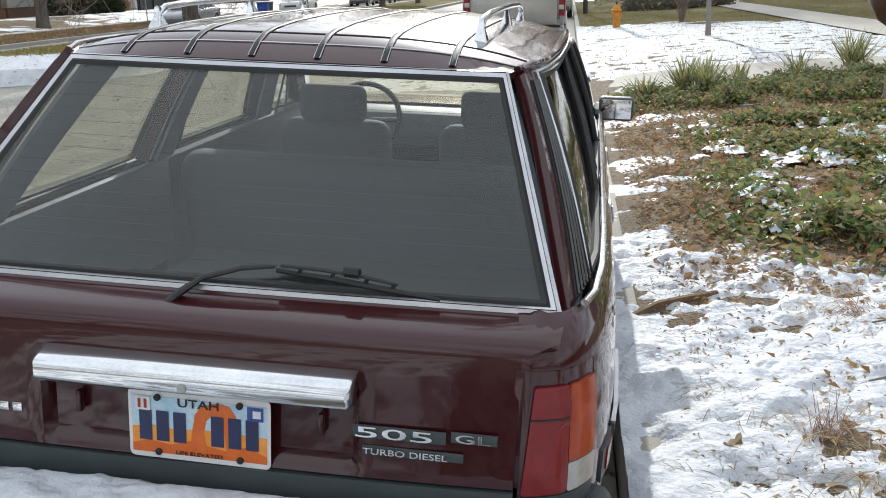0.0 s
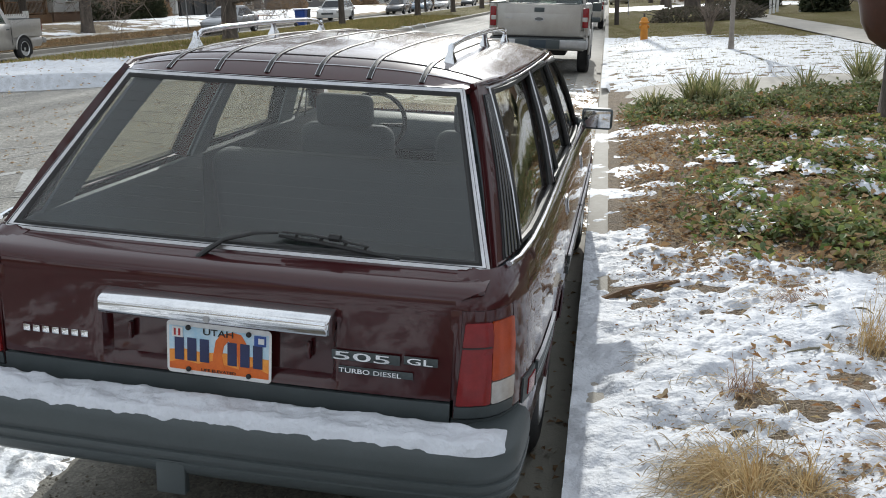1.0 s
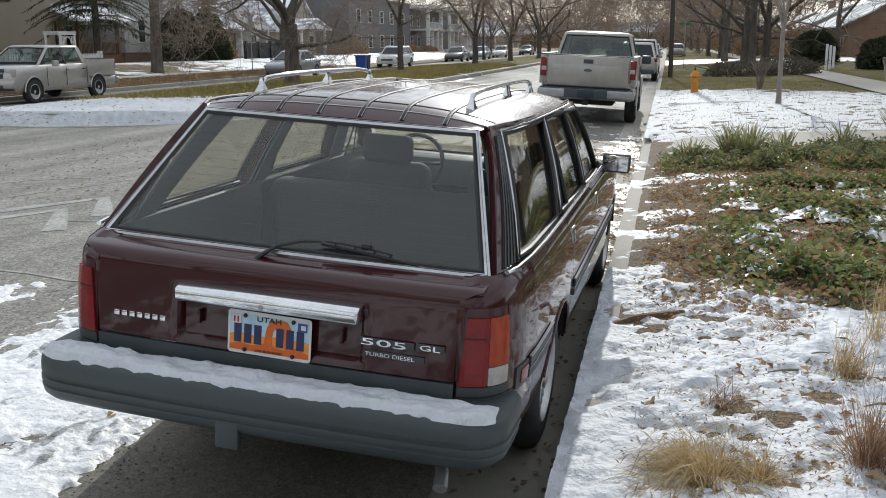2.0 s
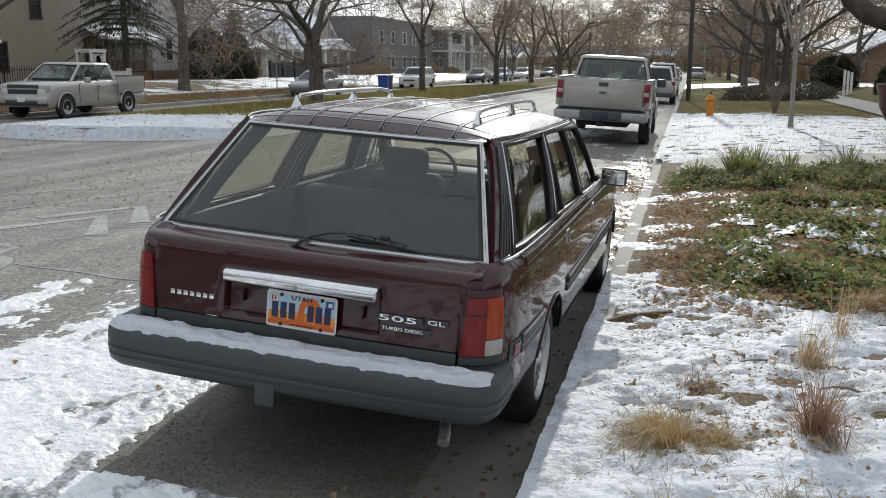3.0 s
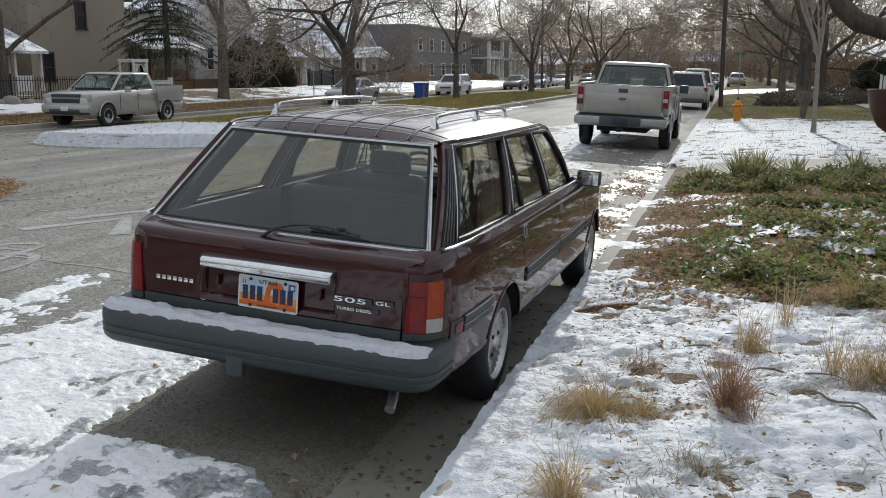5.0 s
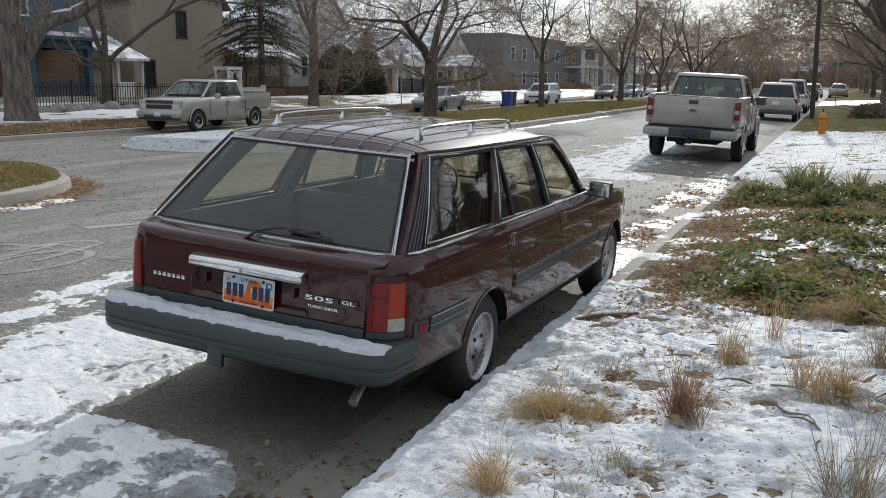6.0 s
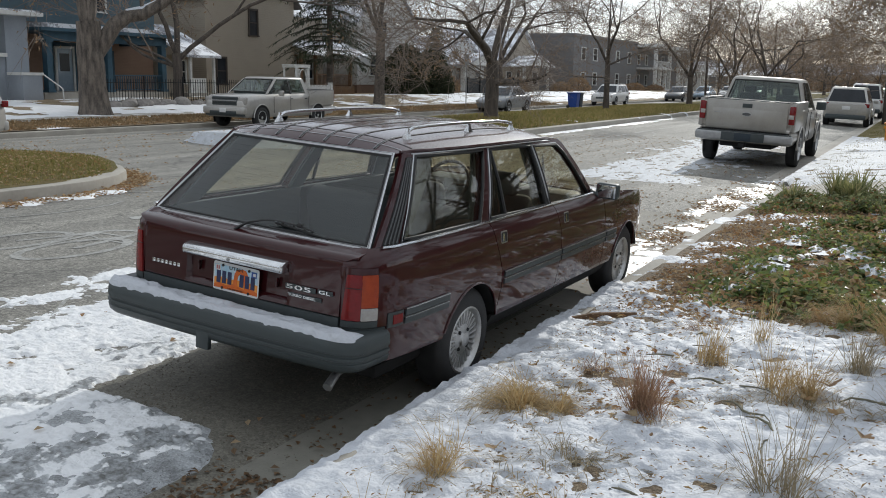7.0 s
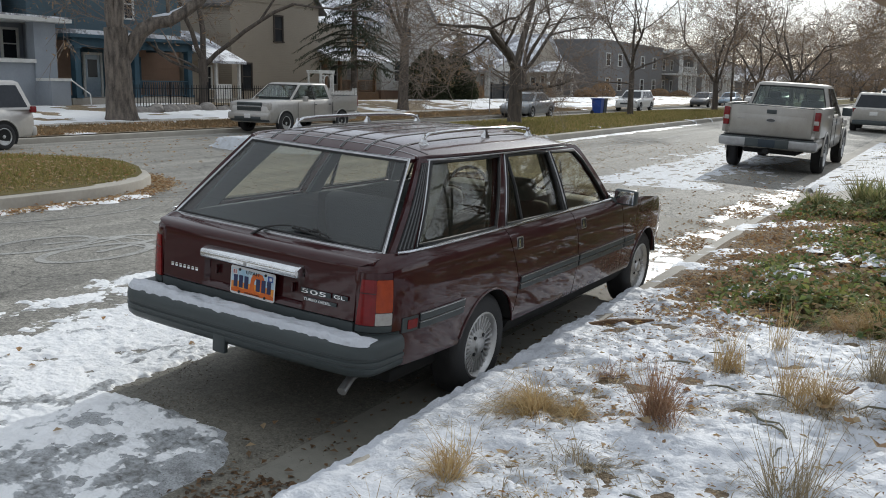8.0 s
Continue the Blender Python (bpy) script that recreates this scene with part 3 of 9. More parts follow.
def island(outline, name, label, h=0.17):
    """A grassed median with a concrete kerb round it."""
    kerb_line([(u, v, road_z(u)) for u, v in outline[::-1]], name + "_kerb", "concrete kerb round the grassed median", h, 0.3, -0.1, True)
    inset = [(u + (0.2 if u < -12.5 else -0.2), v) for u, v in outline]
    bm = bmesh.new()
    bm.faces.new([bm.verts.new((u, v, 0)) for u, v in inset])
    lo, hi = min(p[1] for p in outline), max(p[1] for p in outline)
    for i in range(1, int((hi - lo) / 3)):
        bmesh.ops.bisect_plane(bm, geom=bm.verts[:] + bm.edges[:] + bm.faces[:], plane_co=(0, lo + i * 3 + 0.013, 0), plane_no=(0, 1, 0))
    for c in (-15, -12.5, -10):
        bmesh.ops.bisect_plane(bm, geom=bm.verts[:] + bm.edges[:] + bm.faces[:], plane_co=(c, 0, 0), plane_no=(1, 0, 0))
    for vv in bm.verts:
        u, v = vv.co.x, vv.co.y
        edge = min(abs(u + 9.0), abs(u + 16.1))
        vv.co = W(u, v, road_z(u) + h - 0.012 + min(0.10, edge * 0.06))
    bmesh.ops.recalc_face_normals(bm, faces=bm.faces)
    if sum(q.normal.z for q in bm.faces) < 0:
        bmesh.ops.reverse_faces(bm, faces=bm.faces)
    ob = part(name, bm, M["lawn"])
    tagged(ob, label, "median", "", "structure")


def nose(v0, sgn, k=14, b=2.6, a0=3.55):
    """Half-round end of a median."""
    return [(-12.55 + a0 * math.cos(a), v0 + sgn * b * math.sin(a)) for a in span(0, math.pi, k)]


island([(-8.5, -40)] + [(u, v) for u, v in nose(5.5, 1, 14, 3.35, 4.05)] + [(-16.6, -40)], "median_near", "short winter grass on the rounded end of a kerbed median")
island([(-16.1, 300)] + [(u, v) for u, v in nose(17.3, -1, 14, 2.4)][::-1] + [(-9.0, 300)], "median_far", "long grassed median with winter-yellow turf and a snowy end")

# painted marks: a cycle lane symbol and chevrons
def stroke(pts, w, parent):
    bm = bmesh.new()
    pts = [Vector(p) for p in pts]
    prev = None
    for i, p in enumerate(pts):
        a, b = pts[max(0, i - 1)], pts[min(len(pts) - 1, i + 1)]
        d = (b - a).normalized()
        n = Vector((d.y, -d.x)) * w / 2
        q = [W(p.x + s * n.x, p.y + s * n.y, road_z(p.x) + 0.004) for s in (-1, 1)]
        row = [bm.verts.new(x) for x in q]
        if prev:
            bm.faces.new((prev[0], prev[1], row[1], row[0]))
        prev = row
    bmesh.ops.recalc_face_normals(bm, faces=bm.faces)
    part("painted_line", bm, M["lane"], parent, "", 0)


def ring(cu, cv, ru, rv, k=18, a0=0.0, a1=math.tau):
    return [(cu + ru * math.cos(a), cv + rv * math.sin(a)) for a in span(a0, a1, k)]


sym = tagged(new("road_marking"), "worn white painted cycle symbol and chevrons on asphalt", "road marking", "", "structure")
U0 = -5.55
for r in (ring(U0 - 0.42, 2.75, 0.36, 0.62), ring(U0 + 0.42, 2.75, 0.36, 0.62)):
    stroke(r, 0.10, sym)
for r in ([(U0 - 0.42, 2.75), (U0 - 0.1, 3.55), (U0 + 0.32, 3.5), (U0 + 0.02, 2.7), (U0 - 0.1, 3.55)], [(U0 + 0.42, 2.75), (U0 + 0.3, 3.75), (U0 + 0.05, 3.9)],
          [(U0 - 0.3, 3.1), (U0 - 0.1, 3.75), (U0 + 0.15, 3.85)]):
    stroke(r, 0.09, sym)
for k in (0, 1):
    v = 4.5 + k * 0.75
    stroke([(U0 - 0.62, v), (U0, v + 1.0), (U0 + 0.62, v)], 0.22, sym)
for u, a, b in ((-3.0, 14, 60), (-6.6, 12, 120)):
    v = a
    while v < b:
        stroke([(u, v), (u + 0.02, v + 2.4)], 0.10, sym)
        v += 3.1
# hairline crack seals
random.seed(11)
for i in range(26):
    u, v = random.uniform(-8.6, -2.6), random.uniform(1.5, 26)
    a = random.choice([0.1, 1.45, 1.6, 0.7, -0.6]) + random.uniform(-0.25, 0.25)
    pts = []
    for k in range(7):
        pts.append((u, v))
        a += random.uniform(-0.35, 0.35)
        u += math.cos(a) * 0.42
        v += math.sin(a) * 0.42
    if all(-8.8 < p[0] < -1.2 for p in pts):
        stroke(pts, random.uniform(0.025, 0.05), sym)


# ---- snow ----
def heap(us, vs, zf, depth, name, label, material=None, kind="stuff"):
    """A snow sheet: depth(u, v) metres above zf; below zero it sinks under the ground, which gives its ragged edge."""
    nu, nv = len(us), len(vs)
    verts, keep = [], []
    for v in vs:
        for u in us:
            d = depth(u, v)
            keep.append(d)
            verts.append(W(u, v, zf(u, v) + max(d, -0.05)))
    faces = []
    for j in range(nv - 1):
        for i in range(nu - 1):
            a = j * nu + i
            q = (a, a + 1, a + nu + 1, a + nu)
            if max(keep[x] for x in q) > -0.004:
                faces.append(q)
    used = sorted({x for f in faces for x in f})
    idx = {x: i for i, x in enumerate(used)}
    me = pydata(name, [verts[x] for x in used], [tuple(idx[x] for x in f) for f in faces], material or M["snow"], 180)
    return tagged(new(name, me), label, "snow", "", kind)


def fbm(u, v, s, seed, oct=4):
    return noise.fractal(Vector((u * s, v * s, seed)), 1.0, 2.0, oct)


def smooth(a, b, x):
    t = max(0.0, min(1.0, (x - a) / (b - a)))
    return t * t * (3 - 2 * t)


TUFTS = (      # x, y, blades, height, radius, look, lean, droop, flop
    (1.52, 0.54, 1150, 0.44, 0.30, "straws", 1.6, 3.2, (-0.30, -0.06)),
    (2.07, 0.68, 420, 0.39, 0.22, "redgrass", 0.80, 0.25, (0.02, 0.0)),
    (1.50, -0.32, 380, 0.33, 0.25, "straws", 1.1, 0.9, (-0.1, -0.1)),
    (1.96, 0.00, 420, 0.20, 0.30, "greygrass", 1.7, 1.6, (0.25, -0.1)),
    (2.76, 0.02, 150, 0.46, 0.24, "greygrass", 0.75, 0.35, (0.05, 0)),
    (2.12, 1.74, 120, 0.40, 0.14, "straws", 0.45, 0.3, (0.05, -0.05)),
    (2.62, 1.25, 420, 0.42, 0.34, "straws", 0.85, 0.6, (0.0, -0.1)),
    (2.80, 1.20, 240, 0.22, 0.30, "greygrass", 1.4, 1.2, (0.1, -0.1)),
    (1.55, 1.34, 110, 0.18, 0.18, "redgrass", 0.9, 0.6, (0.1, 0.1)),
    (2.90, 1.75, 170, 0.40, 0.22, "greygrass", 0.7, 0.4, (0, 0)),
    (1.92, 2.38, 240, 0.24, 0.30, "redgrass", 1.2, 1.3, (-0.5, -0.2)),
    (2.66, 3.05, 420, 0.42, 0.40, "straws", 1.2, 1.5, (-0.6, -0.2)),
    (2.30, 2.20, 50, 0.46, 0.12, "straws", 0.3, 0.15, (0.05, 0)),
    (3.05, 2.55, 220, 0.52, 0.30, "straws", 0.7, 0.6, (-0.3, 0)),
    (3.20, 1.15, 140, 0.34, 0.24, "greygrass", 0.8, 0.5, (0, 0)),
    (1.22, 2.05, 60, 0.11, 0.18, "greygrass", 1.3, 1.0, (0, 0)),
    (1.20, 0.95, 70, 0.10, 0.18, "straws", 1.5, 1.0, (-0.2, 0)),
    (1.24, 0.20, 70, 0.10, 0.20, "straws", 1.5, 1.0, (0.2, 0)),
    (1.76, -0.42, 90, 0.16, 0.2, "greygrass", 1.3, 1.0, (0.3, -0.2)),
    (2.15, -0.75, 160, 0.32, 0.22, "straws", 0.8, 0.5, (0, 0)),
    (2.95, -0.60, 130, 0.30, 0.22, "greygrass", 0.8, 0.5, (0, 0)),
    (1.45, -0.95, 110, 0.22, 0.2, "straws", 1.0, 0.6, (0, 0)),
    (2.38, 0.98, 60, 0.10, 0.2, "greygrass", 1.5, 1.0, (0.2, 0.1)),
    (1.66, 1.00, 60, 0.10, 0.2, "straws", 1.5, 1.0, (-0.2, 0)),
    (1.32, 1.55, 70, 0.12, 0.2, "straws", 1.4, 1.0, (-0.1, 0)),
)
TUFT_UV = []
for _t in TUFTS:
    _q = ST.inverted() @ Vector((_t[0], _t[1], 0))
    TUFT_UV.append((_q.x, _q.y, _t[4] * 0.8))


def tuft_near(u, v):
    return max(math.exp(-((u - a) ** 2 + (v - b) ** 2) / (r * r)) for a, b, r in TUFT_UV)


def verge_snow(u, v):
    # deep on the near strip, thin and broken in the planted bed
    cover = 1.0
    cover -= 0.98 * smooth(2.9, 3.6, v + 0.25 * (u - 0.7)) * smooth(0.30, 0.55, u)   # planted bed starts
    cover -= 0.9 * smooth(3.7, 4.1, v) * (1 - smooth(0.30, 0.55, u))                  # bare kerb top beyond
    cover += 0.30 * smooth(8.0, 8.3, v) * (1 - smooth(8.7, 8.9, v)) * smooth(0.4, 0.8, u) * (1 - smooth(1.1, 1.4, u)) * 2.6
    cover += 1.5 * smooth(10.9, 11.3, v)
    n = fbm(u, v, 1.3, 3.0) * 0.9 + fbm(u, v, 4.2, 8.0) * 0.65
    gap = smooth(0.35, 0.7, u) * (1 - smooth(0.9, 1.25, u)) * smooth(0.2, 1.2, v) * (1 - smooth(2.7, 3.0, v)) * 0.20
    d = 0.055 * (cover - 0.43 - gap + 0.85 * n)
    d -= 0.006 * tuft_near(u, v) + 0.028 * max(0.0, fbm(u, v, 8.5, 14) - 0.30) * (1 if u > 0.3 else 0.2) * 2.6
    d = min(d, 0.028 + 0.022 * n)
    return d + 0.020 * fbm(u, v, 5, 4) + 0.010 * fbm(u, v, 14, 6) + 0.003 * fbm(u, v, 34, 9)


heap(span(0.012, 3.9, 230), span(-2.6, 4.6, 420), lambda u, v: (vz(u, v) if u > 0.16 else 0.151 + 0.01 * u), verge_snow, "verge_snow", "thin crusted snow with bare patches over the verge")
heap(span(3.9, 6.0, 56), span(-4.0, 4.6, 150), vz, verge_snow, "verge_snow", "thin crusted snow farther from the kerb")
heap(span(0.012, 3.9, 90), span(-4.0, -2.6, 34), lambda u, v: (vz(u, v) if u > 0.16 else 0.151 + 0.01 * u), verge_snow, "verge_snow", "thin crusted snow over the verge")
heap(span(0.012, 6.0, 90), span(4.6, 10.4, 110), lambda u, v: (vz(u, v) if u > 0.16 else 0.151), verge_snow, "bed_snow", "scraps of snow between ground-cover plants")


def lawn_snow(u, v):
    n = fbm(u, v, 0.8, 13) + 0.5 * fbm(u, v, 3.1, 5)
    e = smooth(13.2, 13.6, v) * (1 - smooth(27.5, 31.5, v + 1.2 * fbm(u, v, 0.5, 2) + 0.6 * u))
    d = 0.05 * (e * 1.5 - 0.75 + 0.55 * n)
    return min(d, 0.012) - 0.030 * max(0.0, fbm(u * 0.8, v, 3.0, 29)) - 0.028 * max(0.0, fbm(u, v, 7.5, 31) - 0.02) + 0.005 * fbm(u, v, 11, 3)


heap(span(0.03, 6.0, 120), span(13.0, 34, 250), lambda u, v: (vz(u, v) if v < 16 else verge_z(u)) if u > 0.16 else 0.155, lawn_snow, "lawn_snow", "thin snow over the lawn beside a hydrant", M["lawnsnow"])


# melted footprints: place, heading and half length
random.seed(23)
STEPS = [(-1.55, -0.42, 1.9, 0.15), (-1.30, -0.55, 2.1, 0.16), (-0.98, -0.42, 1.7, 0.15), (-2.2, 0.42, 0.9, 0.15), (-2.55, 0.0, 0.8, 0.14)]
for _k in range(30):
    STEPS.append((-0.85 - 1.9 * ((_k * 0.618) % 1.0) + random.uniform(-0.1, 0.1), -0.75 - 2.0 * (_k / 30) + random.uniform(-0.12, 0.12), random.uniform(1.3, 2.4), random.uniform(0.12, 0.17)))


def road_snow(u, v):
    """The trodden snow in the parking lane behind and beside the parked wagon."""
    w = u + 0.25 * fbm(u, v, 0.9, 21) + 0.10 * fbm(u, v, 3.5, 9)
    e = u + 0.035 * fbm(u, v, 3.0, 9) + 0.02 * fbm(u, v, 9, 19)
    lane = smooth(-3.45, -3.05, w) * (1 - smooth(-1.84, -1.72, e + 0.10 * smooth(0.9, 2.0, v)))
    lane *= 1 - 0.75 * smooth(2.0, 5.0, v)
    rim = v + 0.04 * fbm(u, v, 1.8, 31) + 0.02 * fbm(u, v, 6, 33) + 0.30 * smooth(-1.15, -0.55, u) ** 2
    behind = (1 - smooth(-0.20, -0.10, rim)) * smooth(-3.3, -2.9, w) * (1 - smooth(-0.78, -0.56, e + 0.06 * fbm(u, v, 2.5, 35)))
    c = max(lane, behind)
    tracks = 0.46 * max(0.0, fbm(u * 1.9, v * 0.8, 1.3, 17)) + 0.52 * max(0, fbm(u, v, 5.5, 41)) + 0.45 * max(0, fbm(u, v, 14, 43))
    tracks += (0.62 + 0.5 * fbm(u, v, 16, 89)) * max(0.0, fbm(u * 0.9 + v * 0.5, v * 0.6 - u * 0.3, 4.2, 87, 4) - 0.04) * (1 - smooth(-0.2, 0.8, v)) * smooth(-3.2, -2.2, u) * 1.6
    for a, b, ang, ln in STEPS:
        du, dv = u - a, v - b
        p, q = du * math.cos(ang) + dv * math.sin(ang), -du * math.sin(ang) + dv * math.cos(ang)
        if abs(p) < 0.3 and abs(q) < 0.2:
            tracks += (0.72 + 0.9 * fbm(u, v, 7, 57) + 0.6 * fbm(u, v, 22, 59)) * math.exp(-((p / ln) ** 4 + (q / 0.062) ** 4))
    slush = 0.5 * smooth(-2.65, -3.2, w)
    d = 0.040 * (c * 1.45 - 0.62 - 0.4 * smooth(0.5, 0.0, c) - tracks - slush * (0.5 + fbm(u, v, 4, 77)))
    # broken slush ridges pushed up by passing wheels
    ridge = 0.030 * (math.exp(-((w + 3.75) / 0.14) ** 2) * (0.30 + 0.9 * fbm(u, v, 3.2, 93)) - 0.16)
    return max(min(d, 0.014), ridge if v < 2.8 else -0.05) + (0.012 * fbm(u, v, 8, 2) + 0.009 * fbm(u, v, 20, 3) + 0.006 * fbm(u, v, 44, 8)) * (0.15 + 0.85 * smooth(0.0, 0.3, max(c, 1 if ridge > -0.004 else 0)))


def road_ice(u, v):
    """Thin refrozen melt under and round the trodden snow behind the car."""
    a = (1 - smooth(-0.40, -0.15, v + 0.10 * fbm(u, v, 1.5, 31) + 0.5 * smooth(-0.9, -0.2, u))) * smooth(-2.9, -2.4, u) * (1 - smooth(-0.75, -0.5, u))
    return 0.010 * (a * 1.2 - 0.45 + 0.55 * fbm(u, v, 2.1, 61))


heap(span(-4.2, -0.2, 120), span(-13, -3.0, 220), lambda u, v: road_z(u), lambda u, v: road_snow(u, v) - 0.05 * (1 - smooth(-12.5, -8.5, v + 1.5 * fbm(u, v, 0.7, 5))), "parking_lane_snow", "trodden snow thinning out along the parking lane", M["footworn"])
heap(span(-3.1, -0.45, 60), span(-9.0, -3.4, 90), lambda u, v: road_z(u), lambda u, v: min(0.003, road_ice(u, v) - 0.02 * (1 - smooth(-8.8, -6.5, v))), "ice", "thin grey refrozen melt on the road", M["ice"])
heap(span(-3.1, -0.45, 90), span(-3.4, 0.2, 120), lambda u, v: road_z(u), lambda u, v: min(0.003, road_ice(u, v)), "ice", "thin grey refrozen melt on the road", M["ice"])


heap(span(-4.2, -0.2, 260), span(-3.0, 5.4, 500), lambda u, v: road_z(u), road_snow, "parking_lane_snow", "trodden, partly melted snow beside and behind the wagon", M["footworn"])


def patch_snow(u, v):
    a = 1.2 * math.exp(-((u + 2.6) / 1.5) ** 2) * smooth(11.6, 13.0, v) * (1 - smooth(24, 30, v))
    n = fbm(u, v * 0.45, 0.9, 51) + 0.5 * fbm(u, v, 3.0, 3)
    return min(0.03 * (a - 0.58 + 0.6 * n), 0.010) - 0.03 * max(0.0, fbm(u * 1.4, v * 0.5, 4.0, 57) + 0.02) + 0.006 * fbm(u, v, 15, 59)


heap(span(-5.4, -0.1, 100), span(9, 32, 180), lambda u, v: road_z(u), patch_snow, "road_snow", "melting snow patches behind the parked pickup", M["lawnsnow"])


def gutter_snow(u, v):
    """Scraps of melting snow in the gutter beyond the wagon."""
    a = smooth(-1.0, -0.5, u) * smooth(3.8, 5.0, v) * (1 - smooth(13.5, 16, v))
    n = fbm(u * 1.5, v * 0.7, 1.1, 151) + 0.7 * fbm(u, v, 4.5, 153) + 0.4 * fbm(u, v, 12, 155)
    return min(0.03 * (a - 1.02 + 0.85 * n), 0.012)


heap(span(-1.1, -0.004, 46), span(3.6, 16, 300), lambda u, v: road_z(u) + 0.003, gutter_snow, "gutter_snow", "scraps of melting snow in the gutter", M["oldsnow"])


def crossing_snow(u, v):
    """Snow over the side street and the corner beyond the lawn."""
    a = smooth(61, 64, v) * (1 - smooth(74, 80, v))
    return min(0.04 * (a - 0.62 + 0.5 * fbm(u, v, 0.5, 161) + 0.3 * fbm(u, v, 2.0, 163)), 0.02)


heap(span(0.2, 14, 60), span(60, 82, 90), lambda u, v: verge_z(min(u, 12)) + 0.05, crossing_snow, "corner_snow", "thin snow over the corner of a side street", M["oldsnow"])


def nose_snow(u, v):
    n = fbm(u, v, 0.7, 61) + 0.6 * fbm(u, v, 2.6, 7)
    a = (1 - smooth(18.0, 22.5, v)) * 1.25
    k = math.hypot((u + 12.55) / 3.55, (v - 17.3) / 2.4) if v < 17.3 else abs(u + 12.55) / 3.55
    out = smooth(1.06, 1.12, k)
    d = 0.05 * (a - 0.5 + 0.5 * n - 2 * out)
    return min(d, 0.012) - (0.030 * max(0.0, fbm(u, v, 3.6, 29)) + 0.045 * max(0.0, fbm(u, v, 7.0, 33) - 0.05)) * smooth(14.9, 16.6, v) + 0.006 * fbm(u, v, 9, 3)


def median_top(u, v):
    inside = smooth(-16.3, -16.0, u) * (1 - smooth(-9.0, -8.9, u))
    k = ((u + 12.55) / 3.6) ** 2
    lip = 17.3 - 2.45 * math.sqrt(max(0, 1 - k))
    inside *= smooth(lip - 0.06, lip + 0.06, v)
    return road_z(u) + inside * (0.19 + min(0.10, max(0, min(abs(u + 9.0), abs(u + 16.1)) * 0.06)))


heap(span(-17.0, -8.2, 150), span(14.2, 56, 330), median_top, nose_snow, "median_snow", "thin snow over the end and edge of the median", M["lawnsnow"])


def far_snow(u, v):
    n = fbm(u, v, 0.35, 71) + 0.6 * fbm(u, v, 1.2, 7)
    a = 0.55 * smooth(-22.5, -24, u) + 0.5 * smooth(-22.3, -21.5, u) * (1 - smooth(24, 30, v)) + 0.45 * smooth(-23.0, -24.2, u) * (1 - smooth(28, 36, v)) + 0.55 * smooth(44, 56, v)
    return 0.06 * (a - 0.95 + 0.8 * n)


def far_z(u, v):
    return lerp([-34, -31, -28, -25.7, -25.6, -23.8, -20.5], [0.76, 0.75, 0.60, 0.40, 0.375, 0.345, 0.19], u)


heap(span(-34, -21.15, 90), span(0, 120, 300), far_z, far_snow, "far_yard_snow", "patches of snow on the yards and sidewalk across the street", M["oldsnow"])


def kerb_foot_snow(u, v):
    """Old ploughed snow at the foot of the near median's kerb."""
    k = (math.hypot((u + 12.55) / 4.05, (v - 5.5) / 3.35) - 1) * 4 if v > 5.5 else u + 8.5
    a = smooth(0.02, 0.10, k) * (1 - smooth(0.30, 0.55, k + 0.2 * fbm(u, v, 1.8, 5))) * (1 - smooth(6.2, 7.2, v))
    return 0.05 * (a - 0.55 + 0.5 * fbm(u, v, 3.0, 65)) + 0.006 * fbm(u, v, 12, 3)


heap(span(-9.5, -7.4, 60), span(0, 8, 130), lambda u, v: road_z(u), kerb_foot_snow, "kerb_snow", "old snow along the foot of the median kerb", M["oldsnow"])


def far_foot_snow(u, v):
    a = smooth(-9.0, -8.9, u) * (1 - smooth(-8.6, -8.3, u + 0.25 * fbm(u, v, 0.9, 5))) * smooth(17.5, 20, v) * (1 - smooth(38, 46, v))
    return min(0.012, 0.05 * (a - 0.72 + 0.6 * fbm(u, v, 0.9, 67) + 0.3 * fbm(u, v, 3.0, 68)))


heap(span(-9.0, -7.8, 34), span(17, 46, 260), lambda u, v: road_z(u), far_foot_snow, "kerb_snow", "broken old snow along the foot of the long median", M["oldsnow"])

# ---- the parked station wagon ----
CAR = pose(-0.0388, 0.0369, 0.0485, -0.18, 4.09, 0.50)
wagon = thing("station_wagon", CAR, "dark maroon station wagon parked beside a snowy kerb", "car")

PX = [0.60, 0.655, 0.70, 0.742, 0.773, 0.799, 0.821, 0.842, 0.856, 0.864, 0.866, 0.866, 0.862, 0.850, 0.825, 0.79]
PY = [0.042, 0.047, 0.056, 0.074, 0.100, 0.140, 0.195, 0.29, 0.46, 0.75, 1.2, 3.2, 3.8, 4.15, 4.40, 4.58]
PS = [0.0]
for _i in range(1, len(PX)):
    PS.append(PS[-1] + math.hypot(PX[_i] - PX[_i - 1], PY[_i] - PY[_i - 1]))


def S(y):
    """Arc length along the plan at the length y (sides only)."""
    return float(np.interp(y, PY, PS))


SIDE_Z = [0.20, 0.30, 0.42, 0.56, 0.68, 0.80, 0.90, 0.945, 0.97, 0.985, 1.0]
SIDE_D = [0.075, 0.040, 0.014, 0.003, 0.0, 0.004, 0.017, 0.030, 0.045, 0.060, 0.075]
REAR_Z = [0.20, 0.60, 0.65, 0.90, 0.930, 0.944, 0.951, 0.975, 0.99]
REAR_D = [0.02, 0.0, 0.0, 0.008, 0.012, 0.02, 0.035, 0.135, 0.19]


